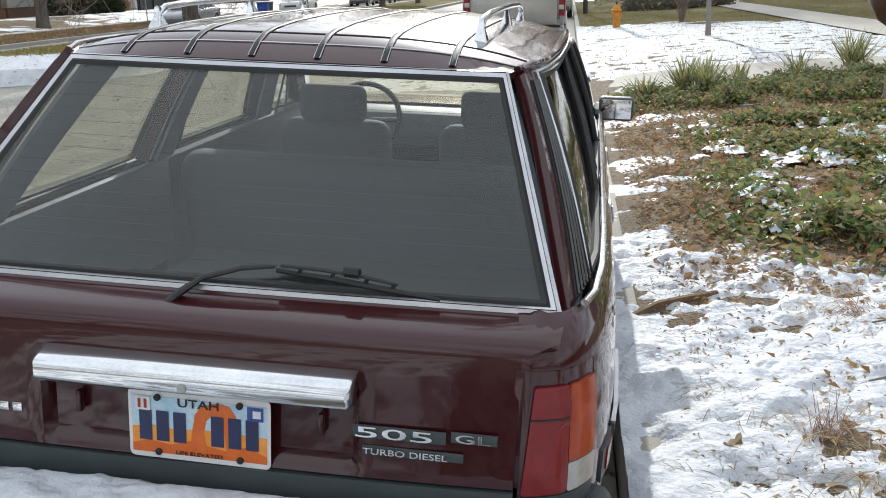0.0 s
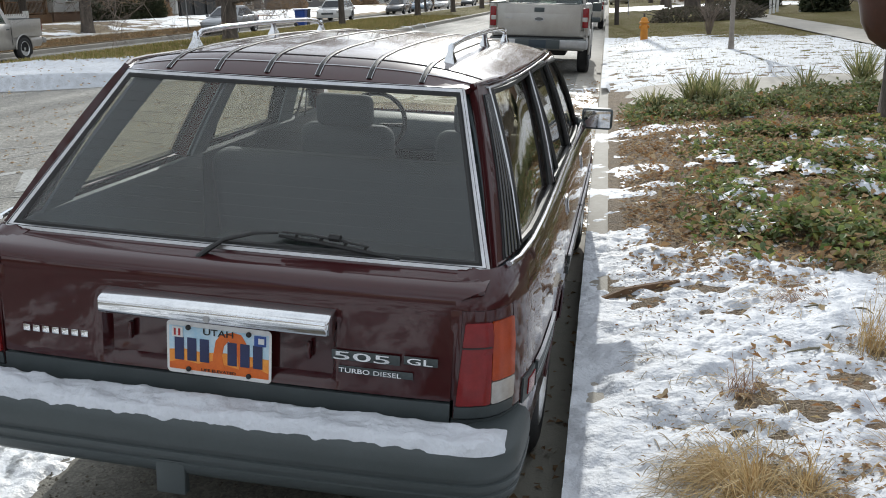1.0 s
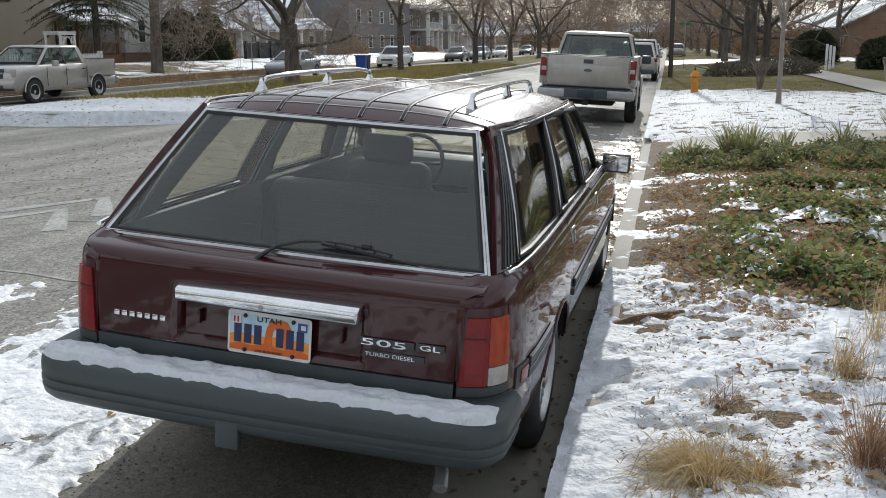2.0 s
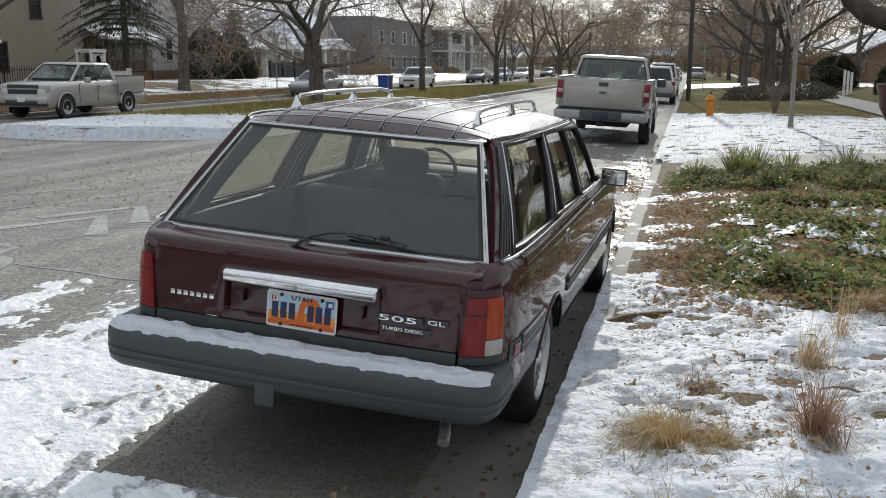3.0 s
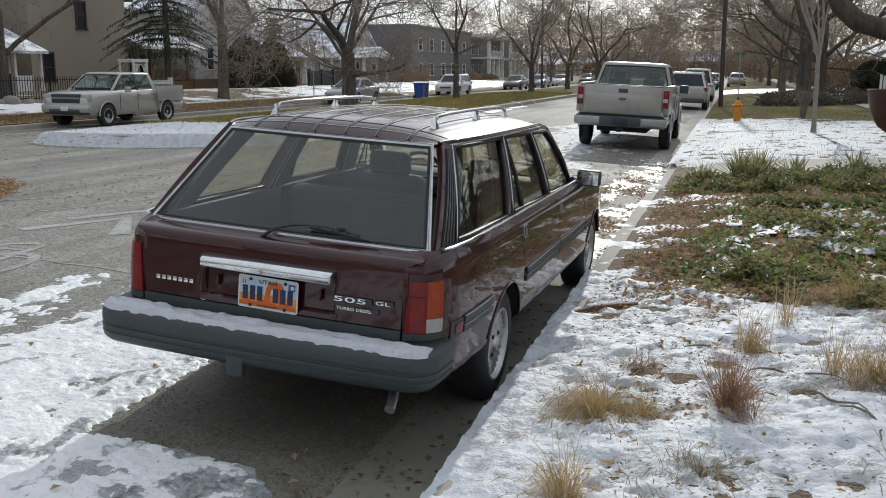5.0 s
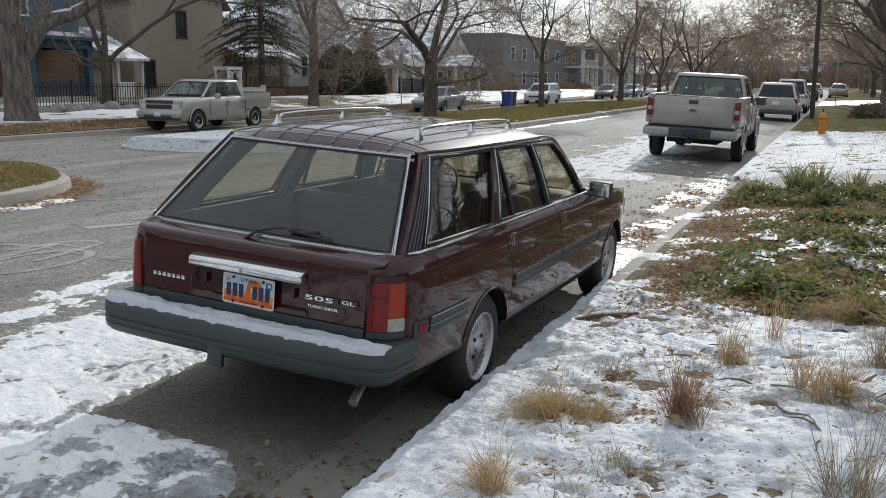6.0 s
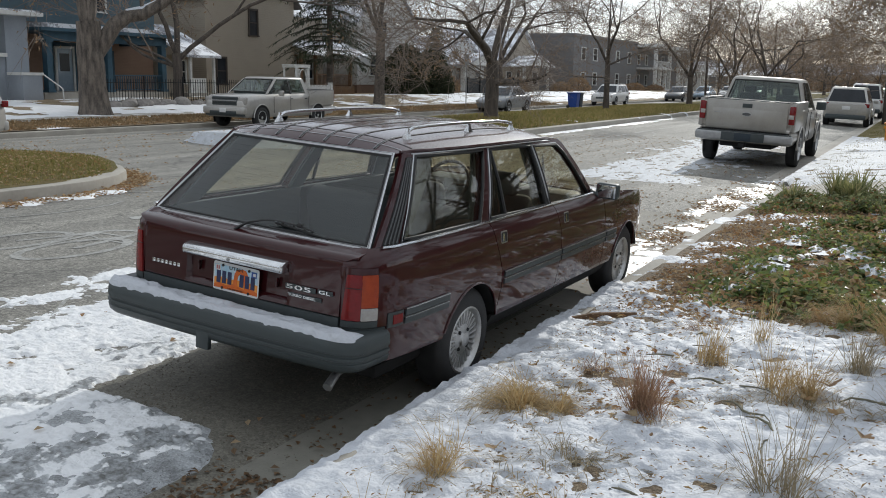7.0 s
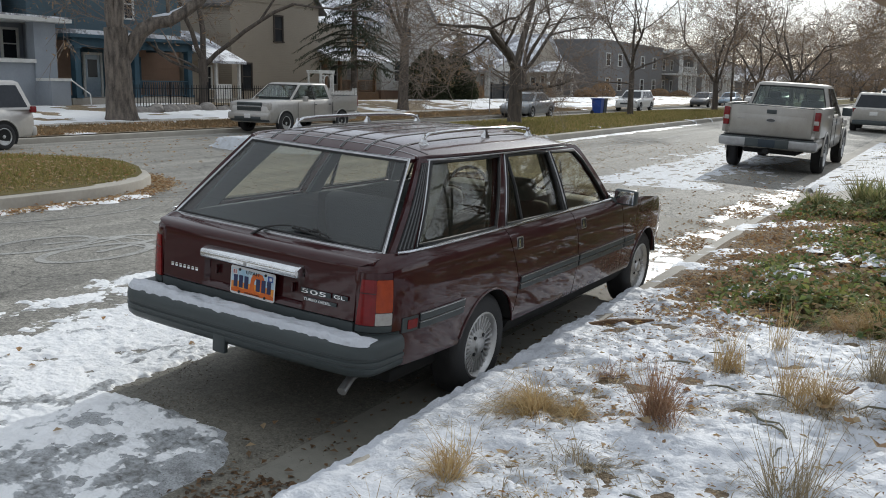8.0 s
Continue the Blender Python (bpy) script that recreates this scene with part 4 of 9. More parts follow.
def shell(s, z, lift=0.0):
    x, y = lerp(PS, PX, s), lerp(PS, PY, s)
    e = 0.012
    dx, dy = lerp(PS, PX, s + e) - lerp(PS, PX, s - e), lerp(PS, PY, s + e) - lerp(PS, PY, s - e)
    k = math.hypot(dx, dy) or 1
    nx, ny = dy / k, -dx / k
    w = nx * nx
    d = w * lerp(SIDE_Z, SIDE_D, z) + (1 - w) * lerp(REAR_Z, REAR_D, z) - lift
    return Vector((x - nx * d, y - ny * d, z))


def arc(cy, cz, r, a0, a1, k=14):
    return [(cy + r * math.cos(radians(a)), cz + r * math.sin(radians(a))) for a in span(a0, a1, k)]


HUBS = ((1.135, 0.305), (4.00, 0.325))
S0, SL = PS[1] + 0.004, S(0.165)
ysz = lambda pts: [(S(y), z) for y, z in pts]
rear_gap = [(1.347, 0.985), (1.40, 0.85), (1.485, 0.68), (1.50, 0.56), (1.478, 0.46)]
mid_gap = [(2.35, 0.985), (2.43, 0.82), (2.468, 0.64), (2.44, 0.42), (2.435, 0.385)]
front_gap = [(3.33, 0.975), (3.37, 0.80), (3.40, 0.55), (3.41, 0.385)]
G = 0.004

quarter = [(S0, 0.900), (S0, 0.985)] + ysz([(y, z) for y, z in [(0.3, 0.985), (0.8, 0.985)] + [(y - G, z) for y, z in rear_gap]] +
          arc(HUBS[0][0], HUBS[0][1], 0.352, 24, 156, 18) + [(0.80, 0.395), (0.225, 0.405), (0.22, 0.60)]) + [(SL, 0.60), (SL, 0.900)]
both("quarter_panel", lambda: panel(quarter, shell, (0.045, 0.03), 0.012), M["paint"], wagon)
rear_door = ysz([(y + G, z) for y, z in rear_gap[::-1]] + [(y - G, z) for y, z in mid_gap] + [(1.49, 0.385), (1.475, 0.43)])
front_door = ysz([(y + G, z) for y, z in mid_gap[::-1]] + [(y - G, z) for y, z in front_gap])
rd = both("rear_door", lambda: panel(rear_door, shell, (0.06, 0.03), 0.012), M["paint"], wagon)
fd = both("front_door", lambda: panel(front_door, shell, (0.06, 0.03), 0.012), M["paint"], wagon)
fender = ysz([(y + G, z) for y, z in front_gap[::-1]] + [(3.9, 0.945), (4.35, 0.905), (4.47, 0.865), (4.52, 0.82), (4.53, 0.50)] + [(4.38, 0.42)] + arc(HUBS[1][0], HUBS[1][1], 0.352, 15, 165, 18) + [(3.64, 0.385)])
both("front_fender", lambda: panel(fender, shell, (0.06, 0.03), 0.012), M["paint"], wagon)
sill = ysz([(1.47, 0.38), (3.63, 0.38), (3.63, 0.27), (1.47, 0.27)])
both("sill", lambda: panel(sill, lambda s, z: shell(s, z, -0.018 - 0.5 * max(0, 0.36 - z)), (0.3, 0.03), 0.02), M["dark"], wagon, "dark sill under the doors")

# rub strips: two black mouldings with a bright fillet
for y0, y1, own in ((0.36, 0.80, wagon), (1.52, 2.445, None), (2.475, 3.39, None), (3.415, 3.66, wagon)):
    for z0, z1, mm, lft, nm in ((0.628, 0.662, "black", 0.012, "rub_strip"), (0.585, 0.615, "black", 0.010, "rub_strip"), (0.663, 0.668, "alu", 0.013, "bright_fillet"), (0.617, 0.621, "alu", 0.011, "bright_fillet")):
        poly = ysz([(y0, z0), (y1, z0), (y1, z1), (y0, z1)])
        b = panel(poly, lambda a, c, q=lft: shell(a, c, q), (0.08, 0.05), 0.010)
        c2 = mirrored(b)
        if own:
            pr, pl = own, own
        else:
            pr, pl = (rd if y0 < 2 else fd)
        part(nm, b, M[mm], pr)
        part(nm, c2, M[mm], pl)
# amber-red side marker and its black surround
for mm, z0, z1, y0, y1, lf, nm in (("black", 0.585, 0.662, 0.225, 0.345, 0.006, "marker_surround"), ("red", 0.600, 0.648, 0.262, 0.335, 0.010, "side_marker")):
    both(nm, lambda: panel(ysz([(y0, z0), (y1, z0), (y1, z1), (y0, z1)]), lambda a, c: shell(a, c, lf), (0.03, 0.05), 0.008), M[mm], wagon)
# arch liners and lips
for cy, cz in HUBS:
    def lip():
        b = bmesh.new()
        return tube(b, [shell(S(y), z, 0.002) for y, z in arc(cy, cz, 0.350, 18, 160, 20)], 0.007, 6)
    both("arch_lip", lip, M["paint"], wagon)

    def liner():
        b = bmesh.new()
        rows = []
        for x in (0.845, 0.52):
            rows.append([b.verts.new((x, y, z)) for y, z in arc(cy, cz, 0.352, 16, 164, 18)])
        for i in range(18):
            b.faces.new((rows[0][i], rows[0][i + 1], rows[1][i + 1], rows[1][i]))
        b.faces.new(rows[1])
        return b
    both("wheel_well", liner, M["dark"], wagon)

# tailgate skin: lower panel with a plate recess, then the ledge below the glass
TGY = [0.036, 0.047, 0.050, 0.056, 0.070, 0.095, 0.190]
TGZ = [0.648, 0.900, 0.930, 0.946, 0.954, 0.960, 0.977]
TGS = [0.0]
for _i in range(1, len(TGY)):
    TGS.append(TGS[-1] + math.hypot(TGY[_i] - TGY[_i - 1], TGZ[_i] - TGZ[_i - 1]))


def tail(x, w, lift=0.0):
    y, z = lerp(TGS, TGY, w), lerp(TGS, TGZ, w)
    y += 0.012 * (abs(x) / 0.66) ** 4
    rec = smooth(0.345, 0.325, abs(x)) * smooth(0.008, 0.03, w) * smooth(0.205, 0.185, w)
    return Vector((x, y + 0.030 * rec - lift, z))


TW = TGS[-1]
tg_poly = [(-0.654, 0), (0.654, 0), (0.657, 0.24), (0.671, 0.28), (0.727, 0.312), (0.738, TW), (-0.738, TW), (-0.727, 0.312), (-0.671, 0.28), (-0.657, 0.24)]
tailgate = part("tailgate", panel(tg_poly, tail, (0.018, 0.016), 0.012, (0, -1, 0.2)), M["paint"], wagon)
# corner fillers between ledge and quarter
part("valance", panel([(-0.655, 0.50), (0.655, 0.50), (0.655, 0.642), (-0.655, 0.642)], lambda x, z: Vector((x, 0.030 + 0.012 * (abs(x) / 0.66) ** 4, z)), (0.06, 0.05), 0.02, (0, -1, 0)), M["black"], wagon, "dark plastic band under the tailgate")
both("corner_valance", lambda: panel([(S0 - 0.0, 0.48), (S(0.215), 0.48), (S(0.215), 0.596), (S0 - 0.0, 0.596)], shell, (0.03, 0.05), 0.015), M["black"], wagon)

# rear lamps
SD = float(np.interp(0.757, PX, PS))


def lamp(a, b, z0, z1, mm, nm):
    def make():
        r = 0.004
        return panel([(a + r, z0), (b - r, z0), (b, z0 + r), (b, z1 - r), (b - r, z1), (a + r, z1), (a, z1 - r), (a, z0 + r)], lambda s, z: shell(s + (0.022 * (z - 0.61) / 0.28 if s < SD - 0.02 else 0), z, 0.006), (0.012, 0.02), 0.012)
    return both(nm, make, M[mm], wagon)


both("lamp_housing", lambda: panel([(S0 + 0.004, 0.600), (SL - 0.002, 0.600), (SL - 0.002, 0.899), (S0 + 0.008, 0.899)], lambda s, z: shell(s, z, -0.001), (0.02, 0.05), 0.01), M["paint"], wagon)
both("lamp_base", lambda: panel([(S0 + 0.006, 0.602), (SL - 0.004, 0.602), (SL - 0.004, 0.634), (S0 + 0.008, 0.634)], lambda s, z: shell(s, z, 0.004), (0.02, 0.05), 0.01), M["black"], wagon)
lamp(S0 + 0.008, SD - 0.002, 0.638, 0.868, "red", "tail_lamp")
lamp(SD, SL - 0.006, 0.704, 0.868, "amber", "indicator_lamp")
lamp(SD, SL - 0.006, 0.638, 0.701, "clear", "reversing_lamp")
both("lens_rib", lambda: panel([(S0 + 0.022, 0.798), (SD - 0.004, 0.798), (SD - 0.004, 0.802), (S0 + 0.022, 0.802)], lambda s, z: shell(s, z, 0.0075), (0.02, 0.05), 0.004), M["rubber"], wagon)

# tailgate furniture
hb = bmesh.new()
BAR = [(0.052, 0.876), (0.020, 0.871), (-0.008, 0.863), (-0.016, 0.857), (-0.019, 0.848), (-0.018, 0.826), (-0.012, 0.818), (0.004, 0.815), (0.052, 0.815)]
rows = []
for x, k in ((-0.325, 0.72), (-0.321, 0.90), (-0.314, 1.0), (0.328, 1.0), (0.335, 0.90), (0.339, 0.72)):
    rows.append([hb.verts.new((x, 0.052 + (y - 0.052) * k, 0.846 + (z - 0.846) * (0.86 + 0.14 * k))) for y, z in BAR])
for a, b in zip(rows, rows[1:]):
    for i in range(len(BAR)):
        hb.faces.new((a[i], a[(i + 1) % len(BAR)], b[(i + 1) % len(BAR)], b[i]))
hb.faces.new(rows[0])
hb.faces.new(rows[-1])
bmesh.ops.recalc_face_normals(hb, faces=hb.faces)
bar = part("number_plate_bar", hb, M["chrome"], tailgate, "chrome strip over the number plate")
lk = lathe(bmesh.new(), [(-0.004, 0.0), (-0.004, 0.009), (0.006, 0.012)], 16, "y", (0.0, -0.018, 0.833))
part("lock", lk, M["steel"], bar)
for sx in (-1, 1):
    part("recess_light", bx(sx * 0.262, 0.056, 0.748, 0.012, 0.02, 0.05, 0.004), M["paint"], tailgate)
both("tailgate_jamb", lambda: bx(0.661, 0.064, 0.775, 0.030, 0.016, 0.255, 0.002), M["paint"], wagon)

PLATE = pose(0.008, 0.036, 0.720, 88.5, 0.6, 0)


def plate_piece(poly, off, mm, parent, nm):
    b = bmesh.new()
    f = b.faces.new([b.verts.new((x, z, off)) for x, z in poly])
    if f.normal.z < 0:
        f.normal_flip()
    r = bmesh.ops.extrude_face_region(b, geom=[f])
    for v in r["geom"]:
        if isinstance(v, bmesh.types.BMVert):
            v.co.z -= 0.0008
    bmesh.ops.recalc_face_normals(b, faces=b.faces)
    ob = part(nm, b, M[mm], parent, "", 0)
    return ob


def rrect(w, h, r, k=4):
    out = []
    for cx, cy, a in ((w / 2 - r, h / 2 - r, 0), (-w / 2 + r, h / 2 - r, 90), (-w / 2 + r, -h / 2 + r, 180), (w / 2 - r, -h / 2 + r, 270)):
        for i in range(k + 1):
            t = radians(a + 90 * i / k)
            out.append((cx + r * math.cos(t), cy + r * math.sin(t)))
    return out


plate = plate_piece(rrect(0.305, 0.152, 0.012), 0.0, "platewhite", tailgate, "number_plate")
plate.matrix_basis = PLATE
tagged(plate, "embossed plate with blue sky and orange rock arch")
plate_piece([(-0.145, -0.008), (-0.10, -0.002), (-0.05, -0.008), (0.02, -0.002), (0.145, -0.006), (0.145, 0.062), (-0.145, 0.062)], 0.0010, "platesky", plate, "sky_print")
plate_piece([(-0.145, -0.064), (0.145, -0.064), (0.145, -0.007), (0.08, -0.003), (0.02, -0.003), (-0.05, -0.009), (-0.10, -0.003), (-0.145, -0.009)], 0.0012, "plateorange", plate, "rock_print")
plate_piece([(-0.145, -0.064), (0.145, -0.064), (0.145, -0.048), (0.10, -0.030), (0.06, -0.045), (-0.02, -0.030), (-0.06, -0.043), (-0.11, -0.036), (-0.145, -0.046)], 0.0016, "platedeep", plate, "rock_print")
outer = [(-0.020, -0.052), (-0.015, -0.01), (-0.008, 0.030), (0.006, 0.050), (0.040, 0.060), (0.066, 0.056), (0.080, 0.034), (0.086, 0.0), (0.094, -0.052)]
inner = [(0.060, -0.052), (0.056, -0.01), (0.046, 0.018), (0.030, 0.034), (0.016, 0.018), (0.010, -0.012), (0.018, -0.052)]
plate_piece(outer + inner, 0.0022, "platedeep", plate, "arch_print")
for i, x in enumerate((-0.115, -0.078, -0.041, 0.040, 0.077, 0.114)):
    plate_piece([(x - 0.0135, -0.036), (x + 0.0135, -0.036), (x + 0.0135, 0.031), (x - 0.0135, 0.031)], 0.0030, "navy", plate, "character_bar")
words("UTAH", 0.026, 0.0006, M["rubber"], plate, pose(0.0, 0.0445, 0.0032), "state_name", "CENTER", 1.3)
words("LIFE ELEVATED", 0.0115, 0.0004, M["rubber"], plate, pose(0.0, -0.0625, 0.0028), "motto", "CENTER", 1.35)
plate_piece([(-0.136, 0.030), (-0.104, 0.030), (-0.104, 0.060), (-0.136, 0.060)], 0.0034, "platewhite", plate, "sticker")
plate_piece([(-0.130, 0.035), (-0.124, 0.035), (-0.124, 0.055), (-0.130, 0.055)], 0.0044, "stickred", plate, "sticker_bar")
plate_piece([(-0.117, 0.035), (-0.111, 0.035), (-0.111, 0.055), (-0.117, 0.055)], 0.0044, "stickred", plate, "sticker_bar")
plate_piece([(0.104, 0.030), (0.138, 0.030), (0.138, 0.060), (0.104, 0.060)], 0.0034, "stickblue", plate, "sticker")
plate_piece([(0.116, 0.037), (0.133, 0.037), (0.133, 0.053), (0.116, 0.053)], 0.0044, "platewhite", plate, "sticker_bar")
for x, z in ((-0.088, 0.060), (0.088, 0.060), (-0.088, -0.061), (0.088, -0.061)):
    part("bolt", lathe(bmesh.new(), [(0.001, 0.0075), (0.005, 0.0075), (0.007, 0.005), (0.007, 0.0)], 12, "z", (x, z, 0)), M["rubber"], plate)

TGM = lambda x, z, lift=0.004: pose(x, lerp(TGZ, TGY, z) + 0.012 * (abs(x) / 0.66) ** 4 - lift, z, 87.6, 0, 0)
badge = part("badge", bx(0.425, 0.036, 0.752, 0.188, 0.004, 0.027, 0.001), M["black"], tailgate, "black strip with bright model number")
words("505", 0.032, 0.0008, M["chrome"], badge, TGM(0.333, 0.7412, 0.010), "model_number", "LEFT", 3.45)
badge2 = part("badge", bx(0.574, 0.040, 0.755, 0.092, 0.004, 0.023, 0.001), M["black"], tailgate, "black strip with bright trim letters")
words("GL", 0.025, 0.0008, M["chrome"], badge2, TGM(0.535, 0.7462, 0.010), "trim_letters", "LEFT", 2.35)
badge3 = part("badge", bx(0.452, 0.039, 0.7105, 0.205, 0.003, 0.020, 0.001), M["black"], tailgate, "narrow black strip with bright engine lettering")
words("TURBO DIESEL", 0.0185, 0.0006, M["chrome"], badge3, TGM(0.352, 0.7045, 0.008), "engine_lettering", "LEFT", 1.42)
badge4 = part("badge", bx(-0.487, 0.0445, 0.726, 0.214, 0.003, 0.024, 0.001), M["paint"], tailgate, "maroon strip with plain bright bars")
for i in range(7):
    part("badge_bar", bx(-0.577 + i * 0.030, 0.040, 0.726, 0.021, 0.004, 0.0195, 0.001), M["chrome"], badge4)

# rear window, its frame, heater wires and wiper
GB, GT = (0.728, 0.183, 0.970), (0.557, 0.642, 1.408)


def gl(x01, w, lift=0.0):
    """Point of the rear window: x01 from -1 to 1 across, w from 0 below to 1 above."""
    hx = GB[0] + (GT[0] - GB[0]) * w
    bow = 0.018 * (1 - x01 * x01)
    y = GB[1] + (GT[1] - GB[1]) * w
    z = GB[2] + (GT[2] - GB[2]) * w
    return Vector((hx * x01, y - bow * 0.7 - lift * 0.69, z + bow * 0.35 * 0 + lift * 0.72))


pane = part("rear_window", panel([(-0.985, 0.02), (0.985, 0.02), (0.985, 0.98), (-0.985, 0.98)], lambda a, c: gl(a, c, 0.002), (0.08, 0.12), 0.004, (0, -1, 1)), M["rearglass"], tailgate, "tinted, dusty heated glass")
border = [(x, 0.0) for x in span(-1, 1, 16)] + [(1, w) for w in span(0.12, 0.88, 6)] + [(x, 1.0) for x in span(1, -1, 16)] + [(-1, w) for w in span(0.88, 0.12, 6)]


def frame_strip(o0, o1, lift, mm, nm):
    """A flat band round the window between two insets from its outline, in metres."""
    b = bmesh.new()
    a, c, d = [], [], []
    for x, w in border:
        def at(o, l):
            xx = x * (1 - o / 0.65)
            ww = w + (o / 0.62 if w < 0.06 else -o / 0.62 if w > 0.94 else 0)
            if abs(x) < 0.999:
                xx = x
            if abs(x) > 0.999 and (w < 0.01 or w > 0.99):
                xx = x * (1 - o / 0.65)
            return gl(xx, ww, l)
        a.append(b.verts.new(at(o0, lift - 0.006)))
        c.append(b.verts.new(at((o0 + o1) / 2, lift)))
        d.append(b.verts.new(at(o1, lift - 0.006)))
    n = len(border)
    for i in range(n):
        j = (i + 1) % n
        b.faces.new((a[i], a[j], c[j], c[i]))
        b.faces.new((c[i], c[j], d[j], d[i]))
    bmesh.ops.recalc_face_normals(b, faces=b.faces)
    return part(nm, b, M[mm], tailgate, "", 60)


frame_strip(0.0, 0.018, 0.011, "alu", "bright_window_frame")
frame_strip(0.0075, 0.0105, 0.0135, "rubber", "frame_groove")
frame_strip(0.016, 0.034, 0.008, "rubber", "window_seal")
hw = bmesh.new()
for k in range(13):
    w = 0.12 + 0.062 * k
    tube(hw, [gl(x, w, -0.004) for x in span(-0.93, 0.93, 10)], 0.0004, 4)
part("heater_wires", hw, M["rubber"], tailgate, "thin dark heater wires across the glass")
wp = bmesh.new()
piv = gl(-0.10 / 0.73, -0.095, 0.022)
tube(wp, [piv, gl(-0.085, -0.035, 0.032), gl(-0.03, 0.022, 0.036), gl(0.08, 0.070, 0.034), gl(0.175, 0.088, 0.030)], [0.015, 0.014, 0.010, 0.008, 0.006], 8, flat=0.6)
lathe(wp, [(-0.012, 0.016), (0.008, 0.018), (0.012, 0.012), (0.012, 0.0)], 14, "y", piv)
wiper = part("rear_wiper", wp, M["rubber"], tailgate, "black wiper arm resting over the bright sill")
part("pivot_nut", lathe(bmesh.new(), [(0.0, 0.010), (-0.022, 0.010), (-0.026, 0.006), (-0.026, 0.0)], 12, "y", piv), M["steel"], wiper)
tube(b := bmesh.new(), [gl(x, w, 0.016) for x, w in ((0.175, 0.085), (0.35, 0.066), (0.52, 0.040), (0.66, 0.020))], [0.005, 0.007, 0.007, 0.004], 6)
tube(b, [gl(x, w, 0.026) for x, w in ((0.19, 0.096), (0.30, 0.092), (0.42, 0.080), (0.54, 0.056))], [0.006, 0.007, 0.007, 0.005], 6, flat=0.5)
for x, w in ((0.24, 0.086), (0.34, 0.078), (0.44, 0.066), (0.52, 0.054)):
    tube(b, [gl(x, w - 0.012, 0.014), gl(x + 0.012, w + 0.004, 0.028)], 0.005, 5)
tube(b, [gl(0.385, 0.086, 0.030), gl(0.43, 0.080, 0.034)], 0.011, 6)
part("wiper_blade", b, M["rubber"], wiper)

# greenhouse
def gh(y, z, lift=0.0):
    yr = 0.19 + (z - 0.977) * 1.05
    t = max(0.0, min(1.0, (yr + 0.42 - y) / 0.42))
    f = max(0.0, (y - 2.55) / 0.6)
    x = 0.792 - 0.352 * (z - 0.985) + 0.012 * math.sin((z - 0.985) / 0.42 * math.pi) - 0.052 * t * t - 0.02 * f * f
    return Vector((x + lift, y, z))


W3 = [(0.415, 1.005), (1.255, 1.000), (1.490, 1.388), (0.745, 1.392)]
WR = [(1.400, 1.000), (2.250, 0.992), (2.195, 1.378), (1.585, 1.386)]
WF = [(2.345, 0.990), (3.150, 0.972), (2.760, 1.305), (2.660, 1.362), (2.255, 1.376)]
LEFT_DY, DOOR_DY = 0.13, 0.22   # the pillars of the street side stand a little farther forward


def left_poly(poly):
    return [(y + (DOOR_DY if 2.1 < y < 2.5 else LEFT_DY if 1.1 < y < 2.1 else 0.0), z) for y, z in poly]


dpil = [(0.205, 0.985), (0.40, 0.985), (0.735, 1.400), (0.655, 1.408)]
both("rear_pillar", lambda: panel(dpil, gh, (0.05, 0.04), 0.03), M["paint"], wagon)
both("pillar_louvre", lambda: panel([(0.252, 0.992), (0.372, 0.992), (0.716, 1.392), (0.666, 1.392)], lambda a, c: gh(a, c, 0.004), (0.05, 0.04), 0.006), M["rubber"], wagon)
for _k in range(4):
    both("louvre_rib", lambda: tube(bmesh.new(), [gh(0.268 + 0.029 * _k + (0.404 - 0.0165 * _k) * q, 0.994 + 0.394 * q, 0.006) for q in span(0, 1, 8)], 0.0042, 6), M["gloss"], wagon, "glossy black louvre rib")
both("pillar_louvre", lambda: panel([(0.383, 0.992), (0.402, 0.992), (0.733, 1.392), (0.720, 1.392)], lambda a, c: gh(a, c, 0.007), (0.05, 0.04), 0.006), M["rubber"], wagon)
both("centre_pillar", lambda: panel([(1.272, 0.985), (1.385, 0.985), (1.572, 1.40), (1.500, 1.40)], gh, (0.05, 0.04), 0.05), M["paint"], wagon, "", LEFT_DY)
both("pillar_lining", lambda: panel([(1.270, 0.985), (1.388, 0.985), (1.575, 1.40), (1.498, 1.40)], lambda a, c: gh(a, c, -0.053), (0.06, 0.05), 0.006), M["trimgrey"], wagon, "", LEFT_DY)
both("pillar_trim", lambda: panel([(0.33, 0.985), (0.53, 0.985), (0.955, 1.345), (0.985, 1.39), (0.70, 1.39)], lambda a, c: gh(a, c, -0.060), (0.06, 0.05), 0.01), M["trimgrey"], wagon, "grey plastic inner pillar trim")
both("pillar_trim", lambda: panel([(1.265, 0.985), (1.40, 0.985), (1.50, 1.20), (1.585, 1.39), (1.492, 1.39), (1.41, 1.25)], lambda a, c: gh(a, c, -0.072), (0.06, 0.05), 0.01), M["trimgrey"], wagon, "grey plastic inner pillar trim", LEFT_DY)
both("door_pillar", lambda: panel([(2.262, 0.985), (2.335, 0.985), (2.248, 1.40), (2.202, 1.40)], lambda a, c: gh(a, c, 0.002), (0.05, 0.04), 0.05), M["rubber"], wagon, "", DOOR_DY)
both("pillar_trim", lambda: panel([(2.21, 0.985), (2.40, 0.985), (2.34, 1.39), (2.19, 1.39)], lambda a, c: gh(a, c, -0.064), (0.06, 0.05), 0.01), M["trimgrey"], wagon, "grey plastic inner pillar trim", DOOR_DY)
both("windscreen_pillar", lambda: panel([(3.165, 0.965), (3.30, 0.955), (2.80, 1.375), (2.73, 1.405), (2.20, 1.405), (2.20, 1.384), (2.665, 1.372), (2.775, 1.312)], gh, (0.05, 0.04), 0.04), M["paint"], wagon)
